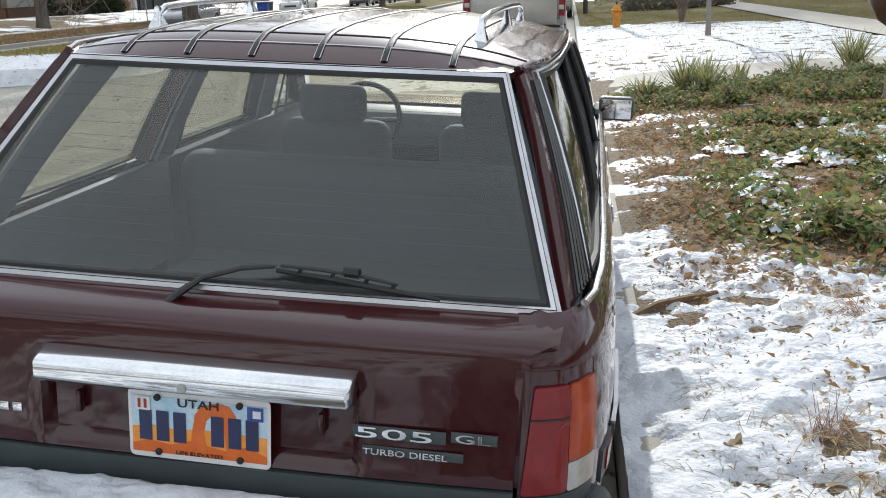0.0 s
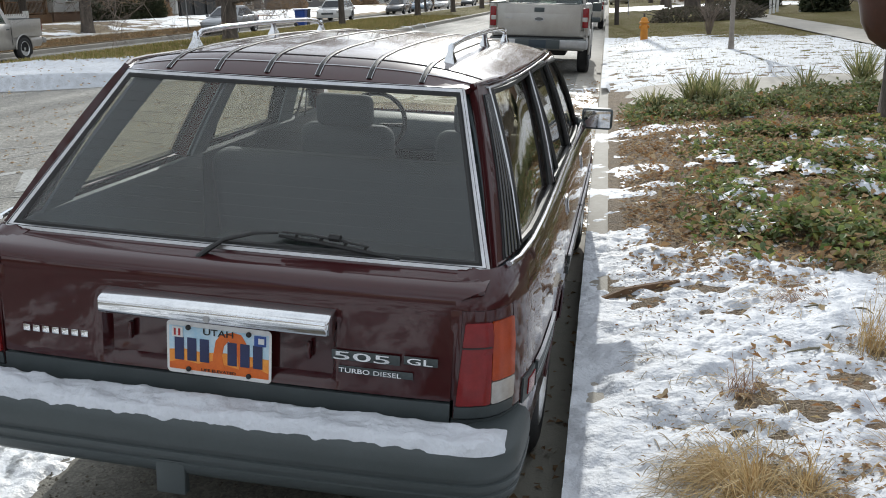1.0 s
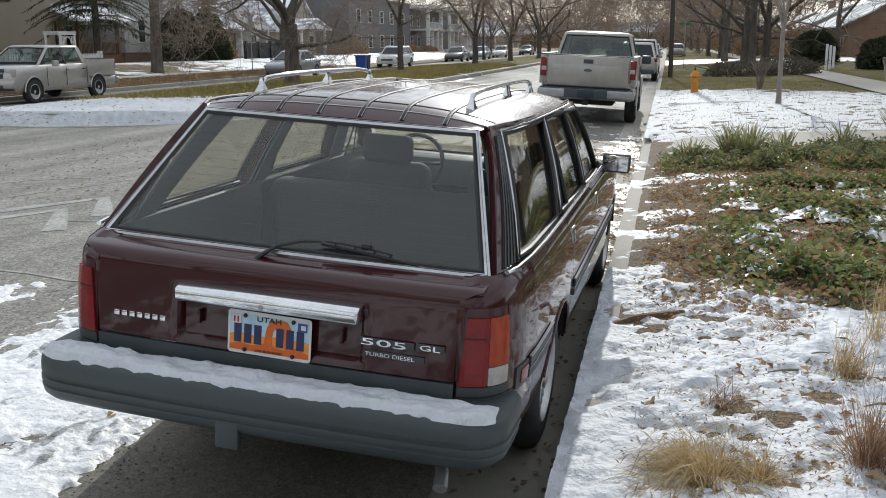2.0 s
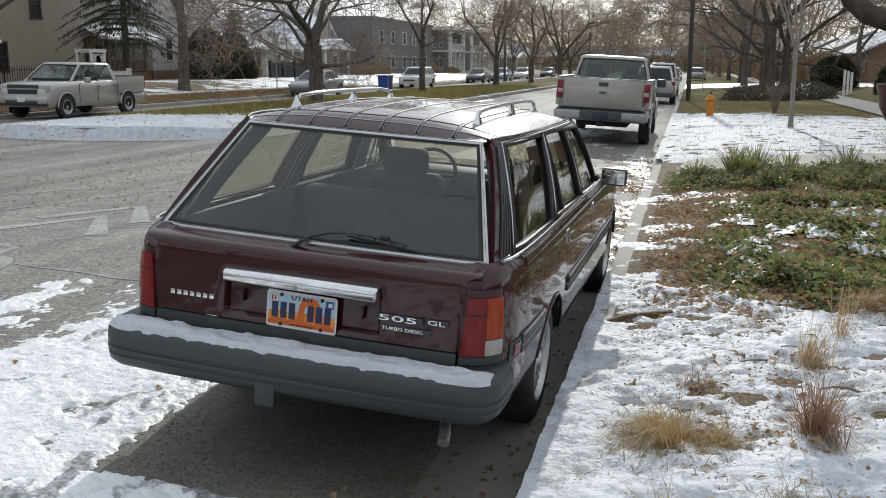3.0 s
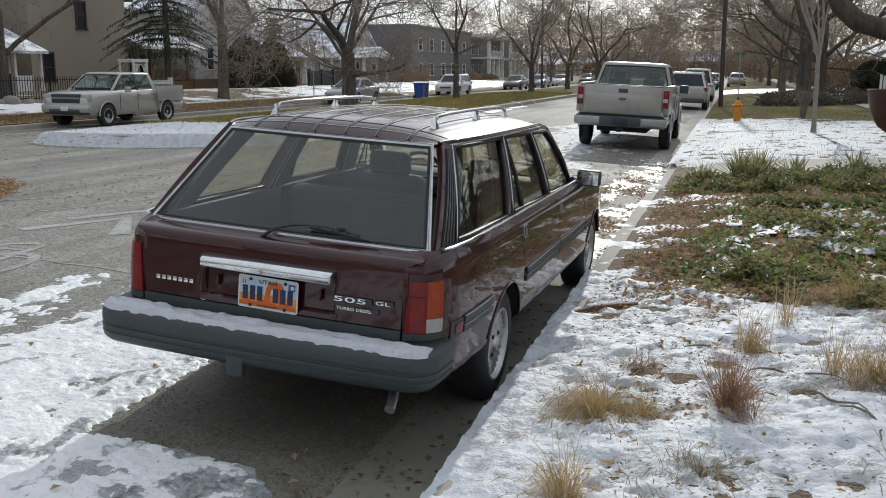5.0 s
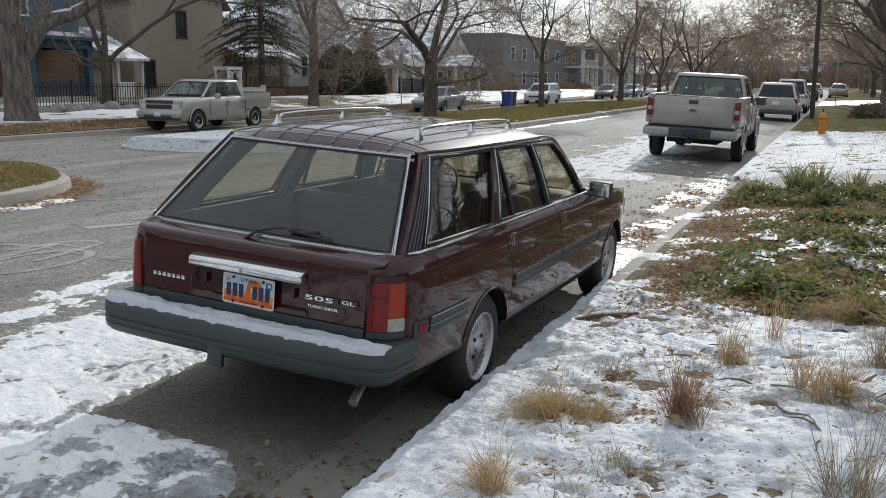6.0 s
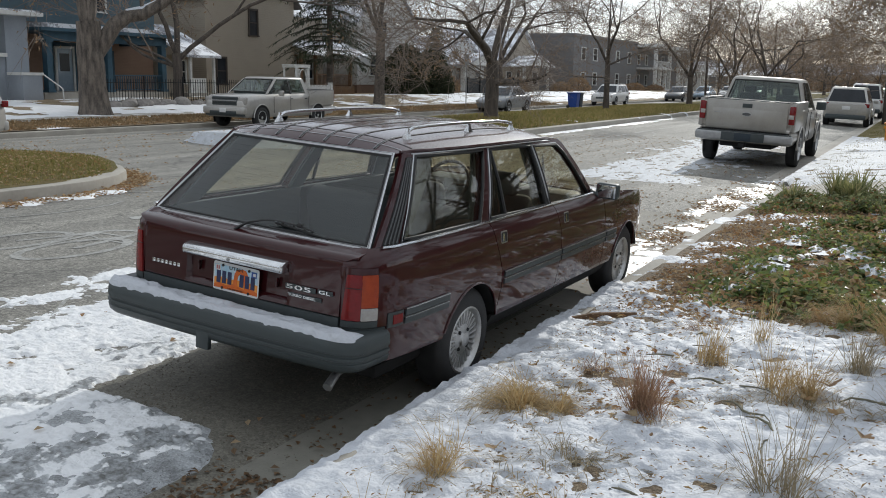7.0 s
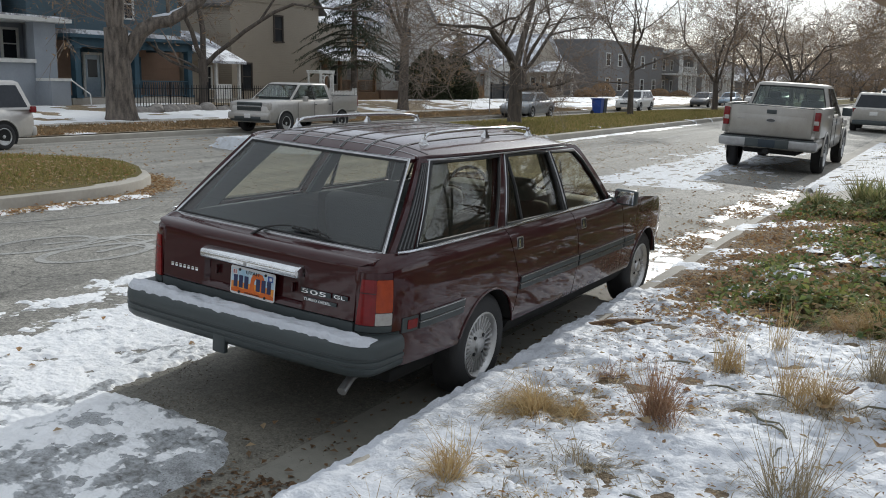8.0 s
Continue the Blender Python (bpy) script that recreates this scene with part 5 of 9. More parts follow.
both("cant_rail", lambda: panel([(0.65, 1.395), (2.25, 1.384), (2.25, 1.425), (0.67, 1.425)], gh, (0.1, 0.04), 0.03), M["paint"], wagon)
for poly, own, nm in ((W3, (wagon, wagon), "rear_side_window"), (WR, rd, "door_window"), (WF, fd, "door_window")):
    b = panel(poly, lambda a, c: gh(a, c, -0.006), (0.15, 0.1), 0.004)
    c2 = mirrored(panel(left_poly(poly), lambda a, c: gh(a, c, -0.006), (0.15, 0.1), 0.004))
    for bmm, pr in ((b, own[0]), (c2, own[1])):
        w = part(nm, bmm, M["glass"], pr)
        sg = 1 if bmm is b else -1

    def seal(o, r, mm, flip):
        q = bmesh.new()
        ring_ = left_poly(poly) if flip else poly
        n = len(ring_)
        cy, cz = sum(p[0] for p in ring_) / n, sum(p[1] for p in ring_) / n
        pts = []
        for i in range(n):
            (y0, z0), (y1, z1) = ring_[i], ring_[(i + 1) % n]
            for t in span(0, 1, 6)[:-1]:
                y, z = y0 + (y1 - y0) * t, z0 + (z1 - z0) * t
                k = math.hypot(y - cy, z - cz)
                pts.append(gh(y + (y - cy) / k * o, z + (z - cz) / k * o, 0.004))
        tube(q, pts, r, 6, closed=True)
        if flip:
            m = mirrored(q)
            q.free()
            q = m
        return q
    for sgn, pr in ((0, own[0]), (1, own[1])):
        part("window_seal", seal(0.004, 0.011, "rubber", sgn), M["rubber"], pr)
        part("bright_window_trim", seal(0.016, 0.0058, "alu", sgn), M["alu"], pr)
both("window_divider", lambda: tube(bmesh.new(), [gh(1.622, 1.0, 0.0), gh(1.612, 1.2, 0.0), gh(1.60, 1.386, 0.0)], 0.012, 6), M["rubber"], wagon, "", LEFT_DY)
# bright waist strip
both("waist_strip", lambda: tube(bmesh.new(), [shell(S(y), 0.986, 0.010) + Vector((0, 0, 0.004)) for y in [0.215, 0.3, 0.5, 0.8, 1.2, 1.6, 2.0, 2.4, 2.8, 3.14]], 0.0095, 8, flat=0.8), M["chrome"], wagon)

# roof
RY = [0.635, 0.665, 0.70, 0.76, 0.84, 1.0, 1.3, 1.7, 2.1, 2.45, 2.65, 2.74]
RZ = [1.412, 1.432, 1.452, 1.470, 1.481, 1.491, 1.499, 1.503, 1.498, 1.478, 1.448, 1.425]
RX = [0.560, 0.575, 0.588, 0.605, 0.622, 0.637, 0.645, 0.647, 0.645, 0.638, 0.625, 0.612]


def roof(x01, y, lift=0.0):
    zc, xe = lerp(RY, RZ, y), lerp(RY, RX, y)
    ze = lerp([0.635, 0.76, 2.5, 2.74], [1.408, 1.420, 1.415, 1.395], y)
    a = abs(x01)
    return Vector((xe * x01, y, ze + (zc - ze) * (1 - a ** 3.4) + lift))


part("roof", panel([(-1, 0.637)] + [(-1, 2.735), (1, 2.735), (1, 0.637)], roof, (0.07, 0.06), 0.02, (0, 0, 1)), M["paint"], wagon)
part("headlining", panel([(-0.95, 0.70), (-0.95, 2.70), (0.95, 2.70), (0.95, 0.70)], lambda a, c: roof(a, c, -0.035), (0.2, 0.2), 0.01, (0, 0, -1)), M["trimgrey"], wagon)
both("drip_moulding", lambda: tube(bmesh.new(), [roof(1.0, y, 0.004) + Vector((0.004, 0, 0)) for y in (0.66, 0.75, 0.9, 1.2, 1.7, 2.2, 2.5, 2.7)], 0.010, 8), M["paint"], wagon)
both("bright_drip_strip", lambda: tube(bmesh.new(), [roof(1.0, y, -0.010) + Vector((0.016, 0, 0)) for y in (0.72, 0.9, 1.2, 1.7, 2.2, 2.5, 2.7)], 0.004, 6), M["alu"], wagon)
for x in (-0.42, -0.252, -0.084, 0.084, 0.252, 0.42):
    b = bmesh.new()
    tube(b, [roof(x / lerp(RY, RX, y), y, 0.002) for y in [0.648, 0.665, 0.70, 0.76, 0.84, 1.0, 1.3, 1.7, 2.1, 2.45, 2.55]], 0.0075, 6, flat=0.25)
    rib = part("roof_rib", b, M["rubber"], wagon, "black rubber load strip with bright edge")
    b = bmesh.new()
    for sd in (-0.0075, 0.0075):
        tube(b, [roof((x + sd) / lerp(RY, RX, y), y, 0.0025) for y in [0.648, 0.665, 0.70, 0.76, 0.84]], 0.0011, 5)
    part("bright_edge", b, M["alu"], rib)
for y in (0.700, 0.775):
    part("roof_seam", tube(bmesh.new(), [roof(x, y, 0.001) for x in span(-0.97, 0.97, 24)], 0.0022, 5), M["rubber"] if y > 0.74 else M["alu"], wagon)
# roof rails
RAILX = 0.455
FEET = (0.93, 1.68, 2.32)
for sgn in (1, -1):
    x0 = sgn * RAILX
    zr = lambda y: roof(RAILX / lerp(RY, RX, y), y).z
    b = tube(bmesh.new(), [(x0, 0.915, zr(0.93) + 0.012), (x0, 0.935, zr(0.93) + 0.040), (x0, 0.98, zr(0.98) + 0.052)] + [(x0, y, zr(y) + 0.056) for y in (1.15, 1.5, 1.8, 2.1)] +
             [(x0, 2.25, zr(2.25) + 0.052), (x0, 2.31, zr(2.31) + 0.040), (x0, 2.335, zr(2.335) + 0.012)], 0.0100, 10)
    rail = part("roof_rail", b, M["chrome"], wagon, "chrome roof rail")
    for y in FEET:
        f = bmesh.new()
        rows = []
        for dz, hw_, hl in ((-0.012, 0.020, 0.034), (0.004, 0.017, 0.030), (0.030, 0.009, 0.014), (0.058, 0.007, 0.009)):
            rows.append([f.verts.new((x0 + a * hw_, y + c * hl, zr(y) + dz)) for a, c in ((-1, -1), (1, -1), (1, 1), (-1, 1))])
        for r0, r1 in zip(rows, rows[1:]):
            for k in range(4):
                f.faces.new((r0[k], r0[(k + 1) % 4], r1[(k + 1) % 4], r1[k]))
        f.faces.new(rows[-1])
        f.faces.new(rows[0][::-1])
        bmesh.ops.recalc_face_normals(f, faces=f.faces)
        bmesh.ops.bevel(f, geom=f.edges[:], offset=0.003, segments=2, affect="EDGES")
        part("rail_foot", f, M["chrome"], rail)

# windscreen, bonnet and nose
part("windscreen", panel([(-1, 0), (1, 0), (1, 1), (-1, 1)], lambda a, w: Vector((a * (0.735 - 0.135 * w), 3.36 - 0.63 * w + 0.05 * (1 - a * a) * (1 - 0.3 * w), 0.955 + 0.462 * w)), (0.2, 0.2), 0.005, (0, 1, 1)), M["glass"], wagon)
part("bonnet", panel([(-1, 3.34), (1, 3.34), (1, 4.56), (-1, 4.56)], lambda a, y: Vector((a * lerp([3.3, 4.15, 4.56], [0.775, 0.765, 0.70], y), y, lerp([3.3, 3.8, 4.25, 4.48, 4.56], [0.972, 0.955, 0.912, 0.87, 0.83], y) - 0.02 * abs(a) ** 4 + 0.006 * (1 - abs(a)))), (0.1, 0.12), 0.015, (0, 0, 1)), M["paint"], wagon)
part("grille", bx(0, 4.52, 0.72, 1.30, 0.06, 0.20, 0.015), M["black"], wagon)
both("headlamp", lambda: bx(0.61, 4.53, 0.73, 0.26, 0.08, 0.18, 0.02), M["clear"], wagon)
both("front_indicator", lambda: panel(ysz([(4.42, 0.66), (4.54, 0.66), (4.53, 0.80), (4.45, 0.80)]), lambda a, c: shell(a, c, 0.004), (0.05, 0.05), 0.02), M["clear"], wagon)
part("inner_body", bx(0, 4.15, 0.52, 1.0, 0.70, 0.5, 0.05), M["dark"], wagon)


def bumper(path, prof, name, mm, label):
    """Sweep a section of (outward, z) along a plan path of (x, y)."""
    b = bmesh.new()
    rows = []
    n = len(path)
    for i, (x, y) in enumerate(path):
        a, c = path[max(0, i - 1)], path[min(n - 1, i + 1)]
        d = Vector((c[0] - a[0], c[1] - a[1])).normalized()
        nx, ny = d.y, -d.x
        rows.append([b.verts.new((x + nx * (o - 0.16), y + ny * (o - 0.16), z)) for o, z in prof])
    for r0, r1 in zip(rows, rows[1:]):
        for k in range(len(prof) - 1):
            b.faces.new((r0[k], r1[k], r1[k + 1], r0[k + 1]))
    b.faces.new(rows[0])
    b.faces.new(rows[-1])
    bmesh.ops.recalc_face_normals(b, faces=b.faces)
    return part(name, b, M[mm], wagon, label)


def plan_path(yb, hw_, rad, ye, sgn=1):
    pts = []
    for a in span(0, 90, 8):
        t = radians(a)
        pts.append((hw_ - rad + rad * math.sin(t), yb + sgn * (rad - rad * math.cos(t))))
    pts += [(hw_ + 0.004, yb + sgn * (rad + 0.10)), (hw_ + 0.004, ye)]
    left = [(-x, y) for x, y in pts[::-1]]
    mid = [(x, yb - sgn * 0.018 * (1 - (x / hw_) ** 2)) for x in span(-hw_ + rad, hw_ - rad, 10)[1:-1]]
    return left + mid + pts


RB = [(0.0, 0.578), (0.02, 0.588), (0.115, 0.588), (0.142, 0.582), (0.156, 0.566), (0.160, 0.535), (0.160, 0.512), (0.152, 0.508), (0.152, 0.496), (0.160, 0.492), (0.160, 0.478), (0.152, 0.474), (0.152, 0.464), (0.158, 0.460), (0.152, 0.435), (0.13, 0.415), (0.06, 0.405), (0.0, 0.405)]
rb = bumper(plan_path(-0.115, 0.855, 0.15, 0.215), RB, "rear_bumper", "black", "dark plastic rear bumper with snow lying on it")
part("towing_eye", bx(-0.065, -0.115, 0.415, 0.085, 0.03, 0.10, 0.006), M["black"], rb)
bumper([(-0.85, 4.30), (-0.835, 4.40), (-0.78, 4.50), (-0.66, 4.57), (0, 4.61), (0.66, 4.57), (0.78, 4.50), (0.835, 4.40), (0.85, 4.30)][::-1],
       [(0.0, 0.58), (0.09, 0.58), (0.11, 0.565), (0.11, 0.47), (0.08, 0.44), (0.0, 0.44)], "front_bumper", "black", "dark front bumper with bright insert")
part("rear_apron", bx(0, 0.22, 0.42, 1.45, 0.28, 0.14, 0.03), M["dark"], wagon)
part("floor_pan", bx(0, 2.35, 0.28, 1.40, 4.0, 0.08, 0.03), M["dark"], wagon)
part("fuel_tank", bx(0.05, 0.70, 0.30, 0.9, 0.55, 0.14, 0.04), M["dark"], wagon)
part("exhaust_pipe", tube(bmesh.new(), [(0.52, 0.75, 0.30), (0.55, 0.40, 0.315), (0.615, 0.12, 0.33), (0.635, 0.05, 0.315), (0.642, 0.0, 0.29)], [0.022, 0.022, 0.022, 0.023, 0.025], 12), M["steel"], wagon, "dull grey exhaust tailpipe")
part("rear_axle", tube(bmesh.new(), [(-0.65, 1.135, 0.305), (0.65, 1.135, 0.305)], 0.05, 10), M["dark"], wagon)


def wheel(cx, cy, cz, r, rim, width, side, rimmat, parent, spokes=26, style="slots"):
    """Tyre and rim; the outer face looks to side (+1 right, -1 left)."""
    h = width / 2
    prof = [(-h * 0.9, rim - 0.01), (-h, rim + 0.012), (-h * 1.04, (rim + r) / 2), (-h * 0.94, r - 0.03), (-h * 0.72, r - 0.006), (-h * 0.5, r), (h * 0.5, r), (h * 0.72, r - 0.006), (h * 0.94, r - 0.03), (h * 1.04, (rim + r) / 2), (h, rim + 0.012), (h * 0.9, rim - 0.01)]
    ty = part("tyre", lathe(bmesh.new(), prof, 48, "x"), M["tyre"], parent)
    ty.location = (cx, cy, cz)
    b = bmesh.new()
    sx = side
    lathe(b, [(sx * h * 0.98, rim + 0.006), (sx * h * 1.02, rim - 0.004), (sx * h * 0.9, rim - 0.016), (sx * h * 0.62, rim - 0.026), (sx * h * 0.2, rim - 0.03)], 48, "x")
    lathe(b, [(sx * h * 0.55, 0.105), (sx * h * 0.74, 0.09), (sx * h * 0.80, 0.05), (sx * h * 0.80, 0.0)], 32, "x")
    for k in range(spokes):
        a = math.tau * k / spokes
        m = Matrix.Rotation(a, 4, "X")
        wd = 0.0085 if style == "slots" else math.tau * 0.12 / spokes * 1.3
        rows = []
        for rr, wdt, off in ((0.085, wd * 0.7, 0.64), (rim - 0.022, wd * 1.2, 0.66)):
            rows.append([b.verts.new(m @ Vector((sx * h * (off + q), rr_y, rr))) for q, rr_y in ((0, -wdt), (0.10, -wdt * 0.7), (0.10, wdt * 0.7), (0, wdt))])
        for q in range(3):
            b.faces.new((rows[0][q], rows[0][q + 1], rows[1][q + 1], rows[1][q]))
    bmesh.ops.recalc_face_normals(b, faces=b.faces)
    rm = part("rim", b, M[rimmat], ty)
    part("brake_disc", lathe(bmesh.new(), [(sx * h * 0.3, rim - 0.02), (sx * h * 0.3, 0.0)], 24, "x"), M["dark"], ty)
    cap = lathe(bmesh.new(), [(sx * h * 0.80, 0.048), (sx * h * 0.95, 0.042), (sx * h * 1.0, 0.02), (sx * h * 1.0, 0.0)], 20, "x")
    part("hub_cap", cap, M[rimmat], ty)
    for k in range(4):
        a = math.tau * (k + 0.5) / 4
        part("wheel_bolt", lathe(bmesh.new(), [(sx * h * 0.74, 0.012), (sx * h * 0.84, 0.012), (sx * h * 0.84, 0.0)], 8, "x", (0, 0.07 * math.cos(a), 0.07 * math.sin(a))), M["rubber"], ty)
    return ty


for (cy, cz) in HUBS:
    for s in (1, -1):
        wheel(s * 0.735, cy, cz, 0.315, 0.196, 0.19, s, "rimalu", wagon)

# door mirror and handles
mr = part("door_mirror", bx(0.895, 3.26, 1.005, 0.175, 0.085, 0.120, 0.022, seg=3), M["black"], fd[0], "black door mirror")
part("mirror_glass", bx(0.895, 3.2135, 1.006, 0.150, 0.004, 0.096, 0.001, Matrix.Rotation(radians(4), 4, "X")), M["chrome"], mr)
part("mirror_foot", tube(bmesh.new(), [(0.775, 3.20, 0.985), (0.82, 3.23, 0.97), (0.86, 3.26, 0.975)], [0.03, 0.024, 0.018], 8), M["black"], mr)
mr2 = part("door_mirror", bx(-0.905, 3.26, 1.005, 0.175, 0.085, 0.120, 0.022, seg=3), M["black"], fd[1], "black door mirror")
part("mirror_glass", bx(-0.905, 3.2155, 1.006, 0.150, 0.004, 0.096, 0.001), M["chrome"], mr2)
for yy, dr in ((1.50, rd), (2.535, fd)):
    for i, s in enumerate((1, -1)):
        b = panel(rrect(0.085, 0.074, 0.010), lambda a, c: shell(S(yy) + a, 0.882 + c, 0.003), (0.05, 0.05), 0.006)
        b2 = panel([(x * 0.84, z * 0.80) for x, z in rrect(0.085, 0.074, 0.010)], lambda a, c: shell(S(yy) + a, 0.882 + c, 0.0045), (0.05, 0.05), 0.004)
        b3 = panel([(-0.030, -0.024), (-0.008, -0.024), (-0.008, 0.024), (-0.030, 0.024)], lambda a, c: shell(S(yy) + a, 0.882 + c, 0.009), (0.05, 0.05), 0.006)
        for bb, nm, mm in ((b, "door_handle", "alu"), (b2, "handle_recess", "rubber"), (b3, "handle_flap", "chrome")):
            part(nm, bb if s > 0 else mirrored(bb), M[mm], dr[i])

# inside
part("cargo_floor", bx(0, 0.95, 0.60, 1.30, 1.35, 0.04, 0.01), M["seatgrey"], wagon)
both("cargo_side", lambda: bx(0.748, 0.98, 0.785, 0.035, 1.50, 0.38, 0.015), M["trimgrey"], wagon)
part("tailgate_lining", bx(0, 0.13, 0.80, 1.3, 0.04, 0.28, 0.02), M["trimgrey"], wagon)


def soft_box(cx, cy, cz, sx, sy, sz, r, tilt):
    """An upholstered cushion: rounded edges and a slightly full face, leaning back by tilt degrees."""
    b = bx(0, 0, 0, sx, sy, sz, r, seg=4)
    m = pose(cx, cy, cz, tilt, 0, 0)
    for v in b.verts:
        k = (1 - (2 * v.co.x / sx) ** 2) * (1 - (2 * v.co.z / sz) ** 2)
        v.co.y += math.copysign(0.012 * k, v.co.y)
        v.co = m @ v.co
    return b


rs = part("rear_seat", soft_box(0, 1.66, 0.745, 1.43, 0.17, 0.49, 0.070, 12), M["seatgrey"], wagon, "grey cloth rear bench seat")
part("seat_cushion", bx(0, 1.94, 0.50, 1.28, 0.50, 0.18, 0.05), M["fabric"], rs)
for sx in (-0.36, 0.36):
    st = part("front_seat", soft_box(sx, 2.52, 0.735, 0.50, 0.15, 0.54, 0.070, 14), M["seatgrey"], wagon, "grey cloth bucket seat")
    part("seat_cushion", bx(sx, 2.82, 0.50, 0.50, 0.52, 0.16, 0.05), M["fabric"], st)
    part("headrest", soft_box(sx, 2.42, 1.075, 0.30, 0.09, 0.165, 0.040, 8), M["seatgrey"], st)
    part("headrest_post", tube(bmesh.new(), [(sx, 2.45, 0.95), (sx, 2.425, 1.02)], 0.012, 6), M["chrome"], st)
part("dashboard", bx(0, 3.30, 0.86, 1.36, 0.36, 0.20, 0.06), M["trimgrey"], wagon)
sw = bmesh.new()
swm = pose(-0.36, 2.98, 0.93, 62, 0, 0)
tube(sw, [swm @ Vector((0.185 * math.cos(a), 0.185 * math.sin(a), 0)) for a in span(0, math.tau, 28)[:-1]], 0.014, 8, closed=True)
for a in (0, math.pi, -math.pi / 2):
    tube(sw, [swm @ Vector((0.04 * math.cos(a), 0.04 * math.sin(a), -0.02)), swm @ Vector((0.18 * math.cos(a), 0.18 * math.sin(a), 0))], 0.012, 6)
part("steering_wheel", sw, M["rubber"], wagon)
part("inner_mirror", bx(0.0, 2.86, 1.33, 0.22, 0.03, 0.06, 0.012), M["rubber"], wagon)
for sx, y0 in ((-1, 2.70), (1, 1.70), (1, 2.50)):
    part("seat_belt", tube(bmesh.new(), [(sx * 0.64, y0, 1.30), (sx * 0.675, y0 - 0.03, 1.12), (sx * 0.70, y0 - 0.075, 0.98)], 0.016, 6, flat=0.2), M["rubber"], wagon)
    part("seat_belt", tube(bmesh.new(), [(sx * 0.64, y0, 1.30), (sx * 0.67, y0 + 0.02, 1.12), (sx * 0.69, y0 + 0.05, 0.98)], 0.012, 6, flat=0.2), M["rubber"], wagon)
both("inner_door_lining", lambda: bx(0.745, 2.4, 0.75, 0.06, 1.75, 0.46, 0.03), M["fabric"], wagon)

# snow lying on the rear bumper
def snow_cap():
    verts, faces = [], []
    nx, ny = 170, 18
    for i in range(nx + 1):
        x = -0.82 + 1.64 * i / nx
        e = 1 - smooth(0.765, 0.815, abs(x) + 0.02 * fbm(x, 1, 9, 3))
        wid = 0.132 + 0.016 * fbm(x, 0.0, 5, 3) - 0.02 * smooth(0.65, 0.8, abs(x))
        yb = -0.118 - 0.018 * (1 - (x / 0.868) ** 2) + 0.07 * smooth(0.70, 0.87, abs(x)) ** 2
        for j in range(ny + 1):
            t = j / ny
            dome = (max(0, 1 - (2 * t - 1) ** 4)) ** 0.5
            h = (0.014 + 0.016 * (0.6 + fbm(x, t * 0.3, 4, 1)) + 0.010 * fbm(x, t * 0.15, 14, 2)) * dome * e
            y = yb + 0.018 + (wid) * t + 0.006 * fbm(x, t, 16, 5)
            verts.append(CAR @ Vector((x, y, 0.586 + h - (0.012 if h < 0.004 else 0))))
    for i in range(nx):
        for j in range(ny):
            a = i * (ny + 1) + j
            faces.append((a, a + ny + 1, a + ny + 2, a + 1))
    return pydata("bumper_snow", verts, faces, M["snow"], 180)


tagged(new("bumper_snow", snow_cap()), "strip of clean snow lying along the rear bumper", "snow", "", "stuff")

# ---- other vehicles ----
def loft(bm, rings, cap=True):
    rows = [[bm.verts.new(p) for p in r] for r in rings]
    n = len(rows[0])
    for a, b in zip(rows, rows[1:]):
        for k in range(n):
            bm.faces.new((a[k], a[(k + 1) % n], b[(k + 1) % n], b[k]))
    if cap:
        bm.faces.new(rows[0])
        bm.faces.new(rows[-1])
    bmesh.ops.recalc_face_normals(bm, faces=bm.faces)
    return bm


def body_ring(y, w, z0, z1, tuck=0.06):
    half = [(w - tuck * 1.4, z0), (w - tuck * 0.35, z0 + 0.10), (w, z0 + (z1 - z0) * 0.42), (w - 0.012, z0 + (z1 - z0) * 0.72), (w - 0.045, z1 - 0.035), (w - 0.10, z1)]
    return [(x, y, z) for x, z in half] + [(-x, y, z) for x, z in half[::-1]]


def rounded(w, y0, y1, z, c, k=4):
    """A rectangle from y0 to y1, half-width w, with rounded corners, as a ring at the height z."""
    out = []
    for cx, cy, a in ((w - c, y1 - c, 0), (-w + c, y1 - c, 90), (-w + c, y0 + c, 180), (w - c, y0 + c, 270)):
        for i in range(k + 1):
            t_ = radians(a + 90 * i / k)
            out.append((cx + c * math.cos(t_), cy + c * math.sin(t_), z))
    return out


